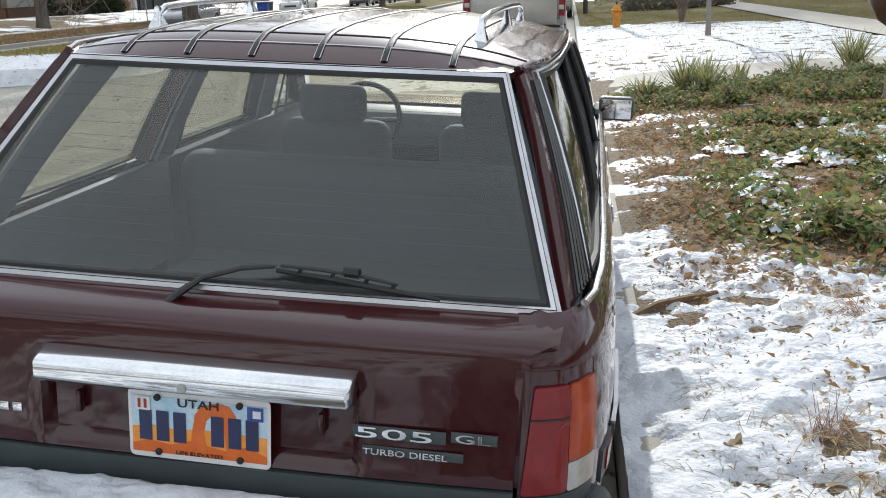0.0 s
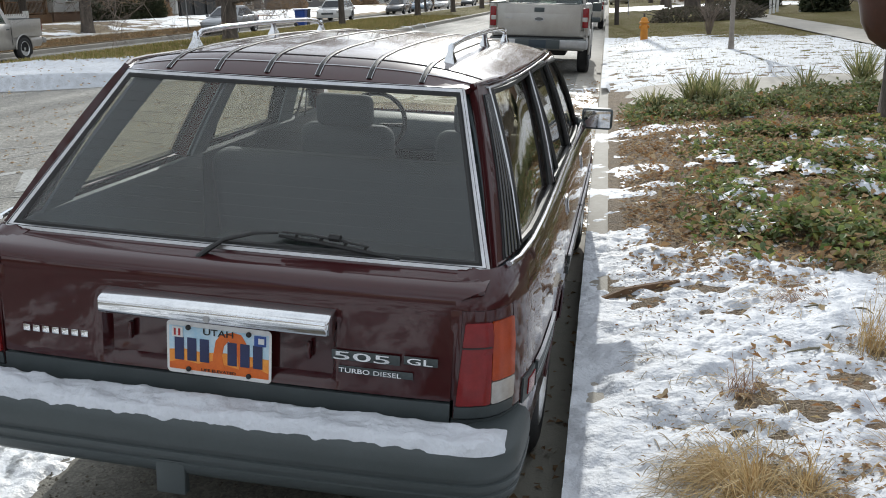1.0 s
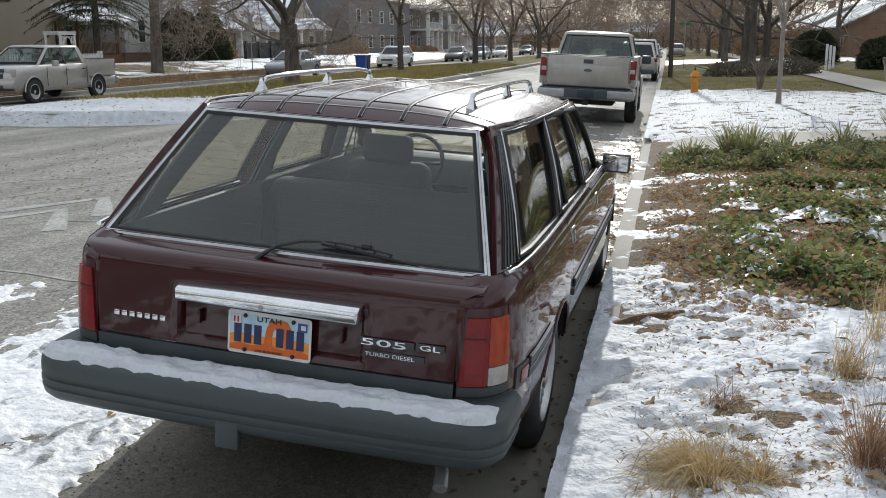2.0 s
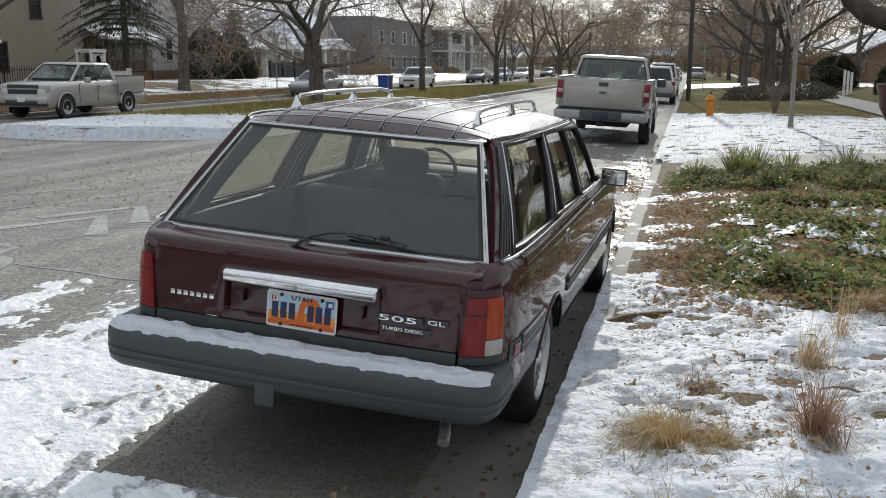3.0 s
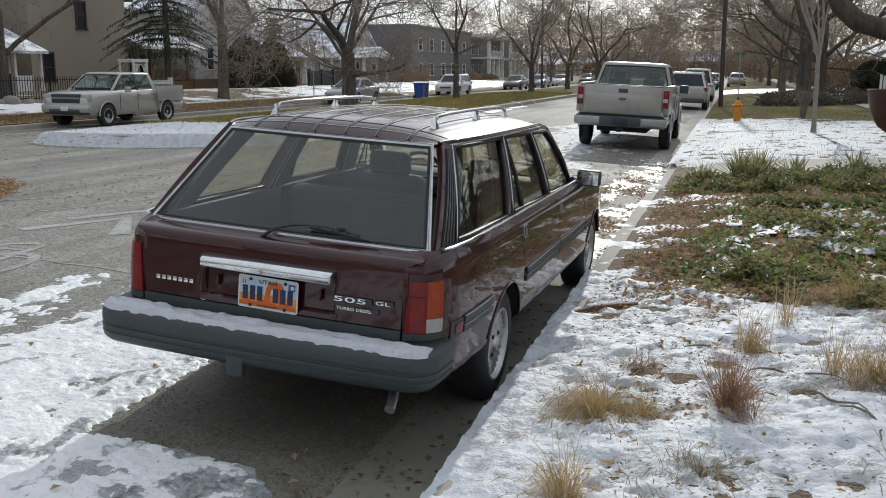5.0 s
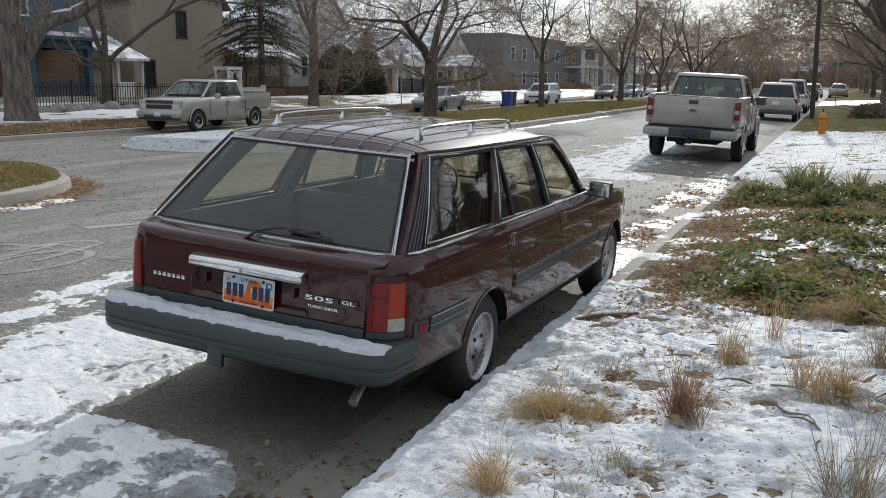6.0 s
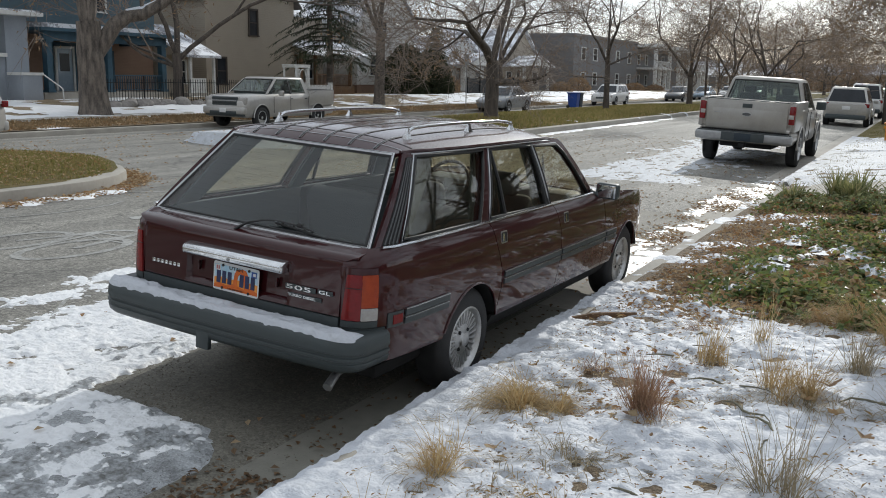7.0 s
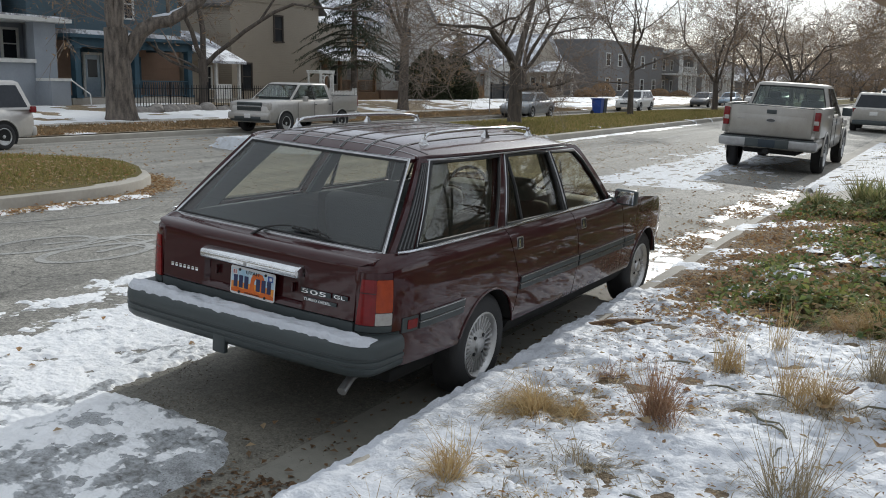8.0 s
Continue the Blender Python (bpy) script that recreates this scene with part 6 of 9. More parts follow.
def open_cabin(t, paint, H, cab, posts_y):
    """A pickup's cab that can be looked through: roof, pillars, glass, seats and dashboard."""
    yb0, yr0, yr1, yb1, wb, wt, zb = cab
    k = lambda z: (z - zb) / (H - zb)
    wid = lambda z: wb + (wt - wb) * k(z)
    rear, front = (lambda z: yb0 + (yr0 - yb0) * k(z)), (lambda z: yb1 + (yr1 - yb1) * k(z))
    rings = []
    for z, ins, c in ((H - 0.085, 0.012, 0.08), (H - 0.080, 0.0, 0.09), (H - 0.045, 0.010, 0.10), (H - 0.016, 0.045, 0.14), (H - 0.003, 0.11, 0.18), (H + 0.006, 0.28, 0.22)):
        rings.append(rounded(wid(H - 0.08) - ins, rear(H - 0.08) + ins, front(H - 0.08) - ins * 1.5, z, c))
    part("cab_roof", loft(bmesh.new(), rings), M[paint], t, "", 50)

    def pillar(nm, y_at, d0, d1, wide, mm):
        def make():
            rows = []
            for z in (zb - 0.03, zb + 0.25, H - 0.07):
                x1, y = wid(z) + 0.001, y_at(z)
                rows.append([(x1, y + d0, z), (x1, y + d1, z), (x1 - wide, y + d1, z), (x1 - wide, y + d0, z)])
            return loft(bmesh.new(), rows)
        return both(nm, make, M[mm], t)
    pillar("rear_pillar", rear, -0.002, 0.20, 0.085, paint)
    pillar("windscreen_pillar", front, -0.09, 0.0, 0.06, paint)
    for y in posts_y:
        pillar("door_pillar", lambda z, q=y: q, -0.035, 0.035, 0.05, "rubber")
    part("rear_sill", bx(0, rear(zb) + 0.03, zb + 0.015, 2 * wb - 0.1, 0.06, 0.07, 0.01), M[paint], t)
    za, zt = zb + 0.045, H - 0.085

    def pane(nm, fa, sgn):
        rim_ = [(-1, za), (1, za), (1, zt), (-1, zt)]
        part(nm, panel(rim_, lambda a, z: Vector((a * (wid(z) - 0.07), fa(z) + sgn * 0.002, z)), (0.5, 0.2), 0.008, (0, sgn, 0.3)), M["truckglass"], t)
        seal_ = bmesh.new()
        tube(seal_, [(a * (wid(z) - 0.075), fa(z) + sgn * 0.010, z) for a, z in ((-1, za + 0.01), (0, za + 0.005), (1, za + 0.01), (1, (za + zt) / 2), (1, zt - 0.01), (0, zt), (-1, zt - 0.01), (-1, (za + zt) / 2))], 0.016, 6, closed=True)
        part("window_seal", seal_, M["rubber"], t)
    pane("rear_window", rear, -1)
    pane("windscreen", front, 1)
    ys = [rear] + [(lambda z, q=y: q) for y in posts_y] + [front]
    for a, b in zip(ys, ys[1:]):
        lo = 0.20 if a is rear else 0.035
        hi = -0.09 if b is front else -0.035
        both("side_window", lambda: panel([(0, za), (1, za), (1, zt), (0, zt)], lambda q, z: Vector((wid(z) - 0.004, a(z) + lo + (b(z) + hi - a(z) - lo) * q, z)), (0.3, 0.1), 0.006), M["truckglass"], t)
    for s in (-0.42, 0.42):
        seat_ = part("seat", bx(s, yb0 + 0.78, zb + 0.10, 0.50, 0.16, 0.44, 0.06, seg=3), M["fabric"], t)
        part("headrest", bx(s, yb0 + 0.74, zb + 0.40, 0.28, 0.10, 0.17, 0.05, seg=3), M["fabric"], seat_)
    part("dashboard", bx(0, front(zb) - 0.35, zb + 0.0, 2 * wb - 0.3, 0.4, 0.14, 0.04), M["black"], t)


def vehicle(name, m, label, category, paint, L, Wd, H, belt, z0, cab, wheels, wr, panes, rim="rimalu", group="", see=None):
    """A vehicle from its rear (y = 0) to its nose (y = L).
    belt: (y, half-width, top of the lower body); cab: y of base rear, roof rear, roof front, base front, half-widths below and above;
    panes: side windows as (y0, y1) at the belt and (y2, y3) at the roof."""
    t = thing(name, m, label, category, group)
    b = loft(bmesh.new(), [body_ring(y, w, z0 + dz, z1) for y, w, z1, dz in belt])
    part("body", b, M[paint], t, "", 50)
    yb0, yr0, yr1, yb1, wb, wt, zb = cab
    if see is not None:
        open_cabin(t, paint, H, cab, see)
    else:
        rings = []
        for f in (0.0, 0.35, 0.75, 0.93, 0.985, 1.0):
            g = min(f, 0.985) if f < 1 else 1.0
            y0, y1 = yb0 + (yr0 - yb0) * f, yb1 + (yr1 - yb1) * f
            w = wb + (wt - wb) * f
            if f > 0.95:
                y0, y1, w = y0 + (f - 0.95) * 1.6, y1 - (f - 0.95) * 1.6, w - (f - 0.95) * 1.4
            z = zb - 0.02 + (H - zb + 0.02) * (f if f < 1 else 1.0)
            c = 0.05
            rings.append([(w, y0 + c, z), (w, y1 - c, z), (w - c, y1, z), (-w + c, y1, z), (-w, y1 - c, z), (-w, y0 + c, z), (-w + c, y0, z), (w - c, y0, z)])
        part("cabin", loft(bmesh.new(), rings), M[paint], t, "", 35)

        def side(y, z):
            f = (z - zb) / (H - zb)
            return Vector((wb + (wt - wb) * f + 0.006, y, z))
        za, zt = zb + 0.04, H - 0.12
        for p0, p1, p2, p3 in panes:
            both("side_window", lambda: panel([(p0, za), (p1, za), (p3, zt), (p2, zt)], side, (0.4, 0.2), 0.012), M["farglass"], t)

        def ends(front):
            def f(a, z):
                k = (z - zb) / (H - zb)
                y = (yb1 + (yr1 - yb1) * k + 0.008) if front else (yb0 + (yr0 - yb0) * k - 0.008)
                return Vector((a * (wb + (wt - wb) * k - 0.09), y, z))
            return f
        part("rear_window", panel([(-1, za + 0.02), (1, za + 0.02), (1, zt + 0.02), (-1, zt + 0.02)], ends(False), (0.5, 0.2), 0.012, (0, -1, 0.2)), M["farglass"], t)
        part("windscreen", panel([(-1, za), (1, za), (1, zt + 0.02), (-1, zt + 0.02)], ends(True), (0.5, 0.2), 0.012, (0, 1, 0.5)), M["farglass"], t)
    hw_ = Wd / 2
    for wy in wheels:
        both("wheel_arch", lambda: panel([(wy + (wr + 0.075) * math.cos(radians(a)), wr + (wr + 0.075) * math.sin(radians(a))) for a in span(-28, 208, 20)], lambda y, z: Vector((lerp([z0, z0 + 0.2, 0.9], [hw_ - 0.02, hw_ + 0.006, hw_ + 0.006], z), y, z)), (2, 2), 0.02), M["dark"], t)
        both("arch_flare", lambda: tube(bmesh.new(), [(hw_ + 0.004, wy + (wr + 0.085) * math.cos(radians(a)), wr + (wr + 0.085) * math.sin(radians(a))) for a in span(0, 180, 16)], 0.022, 8), M[paint], t)
        for s in (1, -1):
            wheel(s * (hw_ - 0.105), wy, wr, wr, wr * 0.62, 0.24, s, rim, t, 6, "wide")
    return t


def add_box(t, nm, mm, *a, label="", **k):
    return part(nm, bx(*a, **k), M[mm], t, label)


def pickup(name, m, label, paint, crew, plate_bar=True):
    L, Wd, H, z0 = 5.85, 2.0, 1.90, 0.40 if crew else 0.46
    bed = 1.75 if crew else 2.0
    c0 = bed + 0.06
    c1 = 4.25
    if crew:
        c1, roof1 = 4.48, 3.66
        belt = [(0.02, 0.97, 0.80, 0.06), (0.10, 0.985, 0.82, 0.04), (bed, 0.995, 0.82, 0), (bed + 0.02, 0.995, 1.29, 0), (c1 - 0.3, 0.995, 1.27, 0), (4.7, 0.99, 1.26, 0), (5.3, 0.975, 1.23, 0), (5.62, 0.96, 1.19, 0), (5.74, 0.94, 1.13, 0.02), (5.81, 0.88, 0.98, 0.06)]
    else:
        roof1 = 3.45
        belt = [(0.02, 0.97, 0.80, 0.06), (0.10, 0.985, 0.82, 0.04), (bed, 0.995, 0.82, 0), (bed + 0.02, 0.995, 1.20, 0), (c1 - 0.3, 0.995, 1.18, 0), (4.6, 0.99, 1.15, 0), (5.5, 0.96, 1.08, 0), (5.72, 0.93, 1.02, 0.02), (5.80, 0.86, 0.92, 0.06)]
    t = vehicle(name, m, label, "pickup truck", paint, L, Wd, H, belt, z0, (c0, c0 + 0.16, roof1, c1, 0.93, 0.74, 1.29 if crew else 1.20), (1.20, 4.85), 0.40, [], see=(2.98,) if crew else (2.76,))
    # load bed
    both("bed_side", lambda: bx(0.945, bed / 2 + 0.04, 1.10, 0.10, bed - 0.02, 0.60, 0.02), M[paint], t)
    add_box(t, "bed_front", paint, 0, bed - 0.03, 1.10, 1.80, 0.06, 0.56, 0.01)
    both("bed_rail_cap", lambda: bx(0.945, bed / 2 + 0.04, 1.405, 0.105, bed - 0.02, 0.02, 0.006), M["black"], t)
    tg = add_box(t, "tailgate", paint, 0, 0.035, 1.085, 1.66, 0.07, 0.62, 0.018)
    add_box(tg, "tailgate_top", "black", 0, 0.03, 1.402, 1.66, 0.06, 0.02, 0.006)
    add_box(tg, "tailgate_handle", "black", 0.0, -0.004, 1.285, 0.20, 0.016, 0.085, 0.006)
    add_box(tg, "pressed_panel", paint, 0, 0.002, 1.03, 1.42, 0.006, 0.36, 0.003)
    lo = lathe(bmesh.new(), [(0.0, 0.075), (-0.008, 0.07), (-0.010, 0.0)], 24, "y")
    for v in lo.verts:
        v.co = Vector((v.co.x * 1.25, v.co.y - 0.002, v.co.z * 0.5 + 1.105))
    em = part("emblem", lo, M["greypaint"], tg, "plain dark oval emblem with bright rim")
    part("emblem_rim", tube(bmesh.new(), [(0.092 * math.cos(a), -0.010, 1.105 + 0.037 * math.sin(a)) for a in span(0, math.tau, 20)[:-1]], 0.007, 6, closed=True), M["steel"], em)
    add_box(tg, "script_bar", "steel", -0.60, -0.002, 1.115, 0.14, 0.006, 0.014, 0.002)
    for s in (1, -1):
        lp = add_box(t, "tail_lamp", "red", s * 0.915, 0.03, 1.145, 0.12, 0.10, 0.38, 0.015)
        add_box(lp, "reversing_lens", "clear", s * 0.905, -0.020, 1.115, 0.10, 0.012, 0.085, 0.004)
    bp = add_box(t, "rear_bumper", "steel", 0, -0.10, 0.635, 1.98, 0.20, 0.19, 0.045, seg=3)
    add_box(t, "bumper_gap", "dark", 0, 0.02, 0.745, 1.80, 0.10, 0.06, 0.01)
    add_box(bp, "bumper_step", "black", 0, -0.205, 0.635, 0.88, 0.02, 0.17, 0.006)
    add_box(bp, "bumper_top_pad", "black", 0, -0.10, 0.735, 1.90, 0.16, 0.015, 0.005)
    add_box(bp, "plate_panel", "darkbin", 0, -0.218, 0.63, 0.34, 0.008, 0.16, 0.003)
    add_box(t, "underbody", "dark", 0, 2.9, 0.48, 1.10, 5.2, 0.18, 0.03)
    add_box(t, "tow_hitch", "dark", 0, -0.10, 0.46, 0.12, 0.30, 0.09, 0.01)
    part("spare_wheel", lathe(bmesh.new(), [(0.42, 0.2), (0.40, 0.36), (0.56, 0.36), (0.54, 0.2)], 24, "z", (0, 0.95, 0)), M["tyre"], t)
    for s in (1, -1):
        mr_ = add_box(t, "door_mirror", "black" if not crew else paint, s * 1.10, 3.80, 1.30, 0.22, 0.12, 0.20, 0.03)
        add_box(t, "door_handle", "black", s * 1.003, 2.72 if not crew else 3.0, 1.08, 0.02, 0.16, 0.035, 0.006)
        if crew:
            add_box(t, "door_handle", "black", s * 1.003, 2.05, 1.08, 0.02, 0.16, 0.035, 0.006)
        for yy in ((c0 + 0.04, 3.06, 4.12) if crew else (2.02, 2.76, 4.05)):
            add_box(t, "door_gap", "rubber", s * 0.996, yy, 0.86, 0.012, 0.010, 0.62)
        add_box(t, "headlamp", "clear", s * 0.775, 5.70 if crew else 5.68, 1.02 if crew else 0.96, 0.34, 0.18, 0.28 if crew else 0.20, 0.04)
    if crew:
        gr = add_box(t, "grille", "black", 0, 5.775, 1.0, 1.18, 0.09, 0.33, 0.03)
        for z in (0.93, 1.015, 1.10):
            add_box(gr, "grille_bar", "steel" if z == 1.015 else "rubber", 0, 5.826, z, 1.16, 0.02, 0.045 if z == 1.015 else 0.015, 0.006)
    else:
        add_box(t, "grille", "black", 0, 5.76, 0.95, 1.22, 0.08, 0.24, 0.02)
    fb = add_box(t, "front_bumper", "silverpaint" if not crew else paint, 0, 5.80, 0.66, 1.94, 0.22, 0.26, 0.05)
    add_box(fb, "air_intake", "black", 0, 5.905, 0.585, 1.25, 0.03, 0.11, 0.01)
    add_box(fb, "bumper_skirt", "black", 0, 5.76, 0.50, 1.80, 0.18, 0.10, 0.03)
    add_box(fb, "plate_panel", "platewhite", 0, 5.918, 0.66, 0.30, 0.01, 0.15, 0.003)
    return t


PK1 = Matrix.Translation((0, 0, 0)) @ pose(-0.93, 16.95, 0.066, 0, 3.2, 2.2)
truck = pickup("pickup_truck", PK1, "pale silver pickup truck parked by a snowy kerb", "goldpaint", False)
silver = pickup("pickup_truck", ST @ pose(-19.95, 28.0, 0.045, 0, -0.8, 180) @ Matrix.Scale(0.95, 4), "silver crew-cab pickup truck at the far kerb", "silverpaint", True)


def suv(m, label, paint, L=4.7, H=1.68, Wd=1.84, name="suv"):
    belt = [(0.0, 0.80, 0.96, 0.12), (0.10, 0.88, 1.00, 0.04), (1.0, 0.92, 1.02, 0), (3.1, 0.92, 1.00, 0), (3.7, 0.90, 0.97, 0), (4.4, 0.85, 0.86, 0), (L - 0.06, 0.76, 0.78, 0.06), (L, 0.66, 0.70, 0.14)]
    t = vehicle(name, m, label, "car", paint, L, Wd, H, belt, 0.30, (0.12, 0.42, 2.55, 3.35, 0.86, 0.66, 1.0), (0.95, 3.72), 0.345,
                [(0.32, 1.02, 0.56, 1.04), (1.12, 1.98, 1.13, 1.96), (2.06, 3.0, 2.04, 2.52)])
    for s in (1, -1):
        lp = add_box(t, "tail_lamp", "red", s * 0.80, 0.075, 0.92, 0.20, 0.10, 0.17, 0.03)
        add_box(t, "headlamp", "clear", s * 0.66, L - 0.16, 0.70, 0.30, 0.24, 0.15, 0.04)
        add_box(t, "door_mirror", paint, s * 1.0, 2.95, 1.06, 0.20, 0.10, 0.14, 0.03)
        add_box(t, "roof_rail", "black", s * 0.62, 1.5, H + 0.025, 0.035, 1.7, 0.035, 0.01)
    add_box(t, "rear_bumper", "black", 0, 0.0, 0.42, 1.62, 0.14, 0.20, 0.05)
    add_box(t, "plate_panel", "platewhite", 0, -0.012, 0.80, 0.31, 0.02, 0.15, 0.004)
    add_box(t, "grille", "black", 0, L - 0.01, 0.60, 0.9, 0.05, 0.14, 0.02)
    return t


def sedan(m, label, paint, name="sedan"):
    L, H = 4.6, 1.46
    belt = [(0.0, 0.74, 0.86, 0.14), (0.12, 0.84, 0.97, 0.05), (0.8, 0.89, 0.98, 0), (2.6, 0.90, 0.94, 0), (3.4, 0.88, 0.90, 0), (4.2, 0.82, 0.76, 0), (4.5, 0.72, 0.66, 0.06), (4.6, 0.6, 0.58, 0.14)]
    t = vehicle(name, m, label, "car", paint, L, 1.78, H, belt, 0.25, (0.35, 1.25, 2.25, 3.3, 0.82, 0.58, 0.93), (0.85, 3.55), 0.315,
                [(0.85, 1.25, 1.30, 1.36), (1.33, 2.12, 1.44, 2.06), (2.20, 3.05, 2.14, 2.35)])
    for s in (1, -1):
        add_box(t, "tail_lamp", "red", s * 0.72, 0.08, 0.84, 0.24, 0.10, 0.12, 0.03)
        add_box(t, "headlamp", "clear", s * 0.62, 4.36, 0.63, 0.30, 0.30, 0.12, 0.04)
        add_box(t, "door_mirror", paint, s * 0.96, 2.95, 0.98, 0.18, 0.10, 0.12, 0.03)
    add_box(t, "grille", "black", 0, 4.56, 0.46, 0.9, 0.06, 0.14, 0.02)
    return t


def minivan(m, label, paint):
    L, H = 5.08, 1.76
    belt = [(0.0, 0.82, 0.98, 0.12), (0.12, 0.92, 1.04, 0.04), (1.0, 0.98, 1.06, 0), (3.4, 0.97, 1.02, 0), (4.2, 0.92, 0.94, 0), (4.8, 0.82, 0.80, 0), (5.02, 0.70, 0.70, 0.08), (5.08, 0.6, 0.6, 0.14)]
    t = vehicle("minivan", m, label, "car", paint, L, 1.96, H, belt, 0.28, (0.06, 0.32, 2.9, 4.15, 0.93, 0.72, 1.04), (1.02, 4.05), 0.345,
                [(0.24, 1.34, 0.44, 1.34), (1.44, 2.50, 1.45, 2.48), (2.6, 3.7, 2.58, 3.0)])
    for s in (1, -1):
        add_box(t, "tail_lamp", "red", s * 0.86, 0.085, 1.02, 0.24, 0.16, 0.17, 0.03)
        add_box(t, "headlamp", "clear", s * 0.70, 4.84, 0.72, 0.3, 0.3, 0.15, 0.04)
    add_box(t, "rear_bumper", paint, 0, 0.02, 0.46, 1.78, 0.16, 0.26, 0.06)
    return t


minivan(ST @ pose(-19.95, 12.95, 0.045, 0, 0, 180), "silver minivan parked at the far kerb", "silverpaint")
sedan(ST @ pose(-20.0, 49.4, 0.045, 0, 0, 180), "silver-grey sedan parked at the far kerb", "greysilver")
suv(ST @ pose(-20.0, 70.0, 0.045, 0, 0, 180), "white compact car parked at the far kerb", "whitepaint", 4.5, 1.6)
suv(ST @ pose(-1.02, 40.0, 0.05, 0, 2, 0), "pale silver crossover parked beyond the pickup truck", "silverpaint")
suv(ST @ pose(-1.05, 52.5, 0.05, 0, 2, 0), "white sport utility vehicle parked along the kerb", "whitepaint", 4.9, 1.85)
sedan(ST @ pose(-1.2, 63.5, 0.05, 0, 2, 0), "dark sedan parked along the kerb", "greypaint")
for v, pm, lb in ((92, "greypaint", "dark car parked at the far kerb"), (104, "bluepaint", "pale blue car parked at the far kerb"), (118, "whitepaint", "white car parked at the far kerb"), (140, "greypaint", "dark car parked at the far kerb")):
    sedan(ST @ pose(-20.0, v, 0.045, 0, 0, 180), lb, pm)
for v, pm, lb in ((70, "silverpaint", "silver car parked along the kerb"), (86, "greypaint", "dark car parked along the kerb"), (105, "whitepaint", "white car parked along the kerb")):
    sedan(ST @ pose(-1.3 + (2.5 if v == 70 else 0), v + (28 if v == 70 else 0), 0.1, 0, 2, 0), lb, pm)

# ---- houses and street furniture ----
def wall_slab(t, nm, mm, u0, u1, v0, v1, z0, z1, label=""):
    return part(nm, bx((u0 + u1) / 2, (v0 + v1) / 2, (z0 + z1) / 2, abs(u1 - u0), abs(v1 - v0), z1 - z0), M[mm], t, label, 0)


def gable(t, u0, u1, v0, v1, ze, zr, along, mm="roofsnow", over=0.4, wallmat=None):
    """A pitched roof with thickness and eaves; along: 'u' or 'v' is the ridge's way."""
    b = bmesh.new()
    th = 0.14
    if along == "v":
        um = (u0 + u1) / 2
        k = (zr - ze) / (abs(u1 - u0) / 2)
        prof = [(u0 - over, ze - over * k), (um, zr), (u1 + over, ze - over * k)]
        ring = [(a, z) for a, z in prof] + [(a, z - th) for a, z in prof[::-1]]
        loft(b, [[(a, v, z) for a, z in ring] for v in (v0 - over, v1 + over)])
        tri = [[(u0, v0, ze), (u1, v0, ze), (um, v0, zr)], [(u0, v1, ze), (u1, v1, ze), (um, v1, zr)]]
    else:
        vm = (v0 + v1) / 2
        k = (zr - ze) / (abs(v1 - v0) / 2)
        prof = [(v0 - over, ze - over * k), (vm, zr), (v1 + over, ze - over * k)]
        ring = [(a, z) for a, z in prof] + [(a, z - th) for a, z in prof[::-1]]
        loft(b, [[(u, a, z) for a, z in ring] for u in (u0 - over, u1 + over)])
        tri = [[(u0, v0, ze), (u0, v1, ze), (u0, vm, zr)], [(u1, v0, ze), (u1, v1, ze), (u1, vm, zr)]]
    rf = part("roof", b, M[mm], t, "", 0)
    if wallmat:
        for q in tri:
            g = bmesh.new()
            off = Vector((0.0, 0.12, 0)) if along == "v" else Vector((0.12, 0, 0))
            loft(g, [[Vector(p) - off * 0.5 - Vector((0, 0, 0.1)) for p in q], [Vector(p) + off * 0.5 - Vector((0, 0, 0.1)) for p in q]])
            part("gable_wall", g, M[wallmat], t, "", 0)
    return rf


def window(t, u, v, z, w, h, trim="white", facing="u", sash=True):
    """A framed window on the wall that looks to +u (or to +v / -v)."""
    def bb(du, dv, dz, su, sv, sz):
        if facing == "u":
            return bx(u + du, v + dv, z + dz, su, sv, sz)
        return bx(u + dv, v + (du if facing == "v" else -du), z + dz, sv, su, sz)
    b = bmesh.new()
    fr = None
    pieces = [(0.03, -w / 2, 0, 0.10, 0.10, h + 0.1), (0.03, w / 2, 0, 0.10, 0.10, h + 0.1), (0.03, 0, h / 2, 0.10, w, 0.10), (0.04, 0, -h / 2, 0.14, w + 0.2, 0.08)]
    if sash:
        pieces.append((0.02, 0, 0, 0.06, w, 0.05))
    for du, dv, dz, su, sv, sz in pieces:
        if facing == "u":
            box(b, u + du, v + dv, z + dz, su, sv, sz)
        else:
            box(b, u + dv, v + (du if facing == "v" else -du), z + dz, sv, su, sz)
    fr = part("window_frame", b, M[trim], t, "", 0)
    part("pane", bb(0.008, 0, 0, 0.012, w, h), M["farglass"], fr, "", 0)
    return fr


def door(t, u, v, z0, mm="white", trim="white", w=0.95, h=2.05):
    b = bmesh.new()
    for dv, dz, sv, sz in ((-w / 2 - 0.06, h / 2, 0.12, h), (w / 2 + 0.06, h / 2, 0.12, h), (0, h + 0.06, w + 0.24, 0.12)):
        box(b, u + 0.04, v + dv, z0 + dz, 0.12, sv, sz)
    fr = part("door_frame", b, M[trim], t, "", 0)
    lf = part("door", bx(u + 0.02, v, z0 + h / 2, 0.05, w, h), M[mm], fr, "", 0)
    part("door_pane", bx(u + 0.05, v, z0 + h * 0.68, 0.02, w * 0.6, h * 0.42), M["farglass"], fr, "", 0)


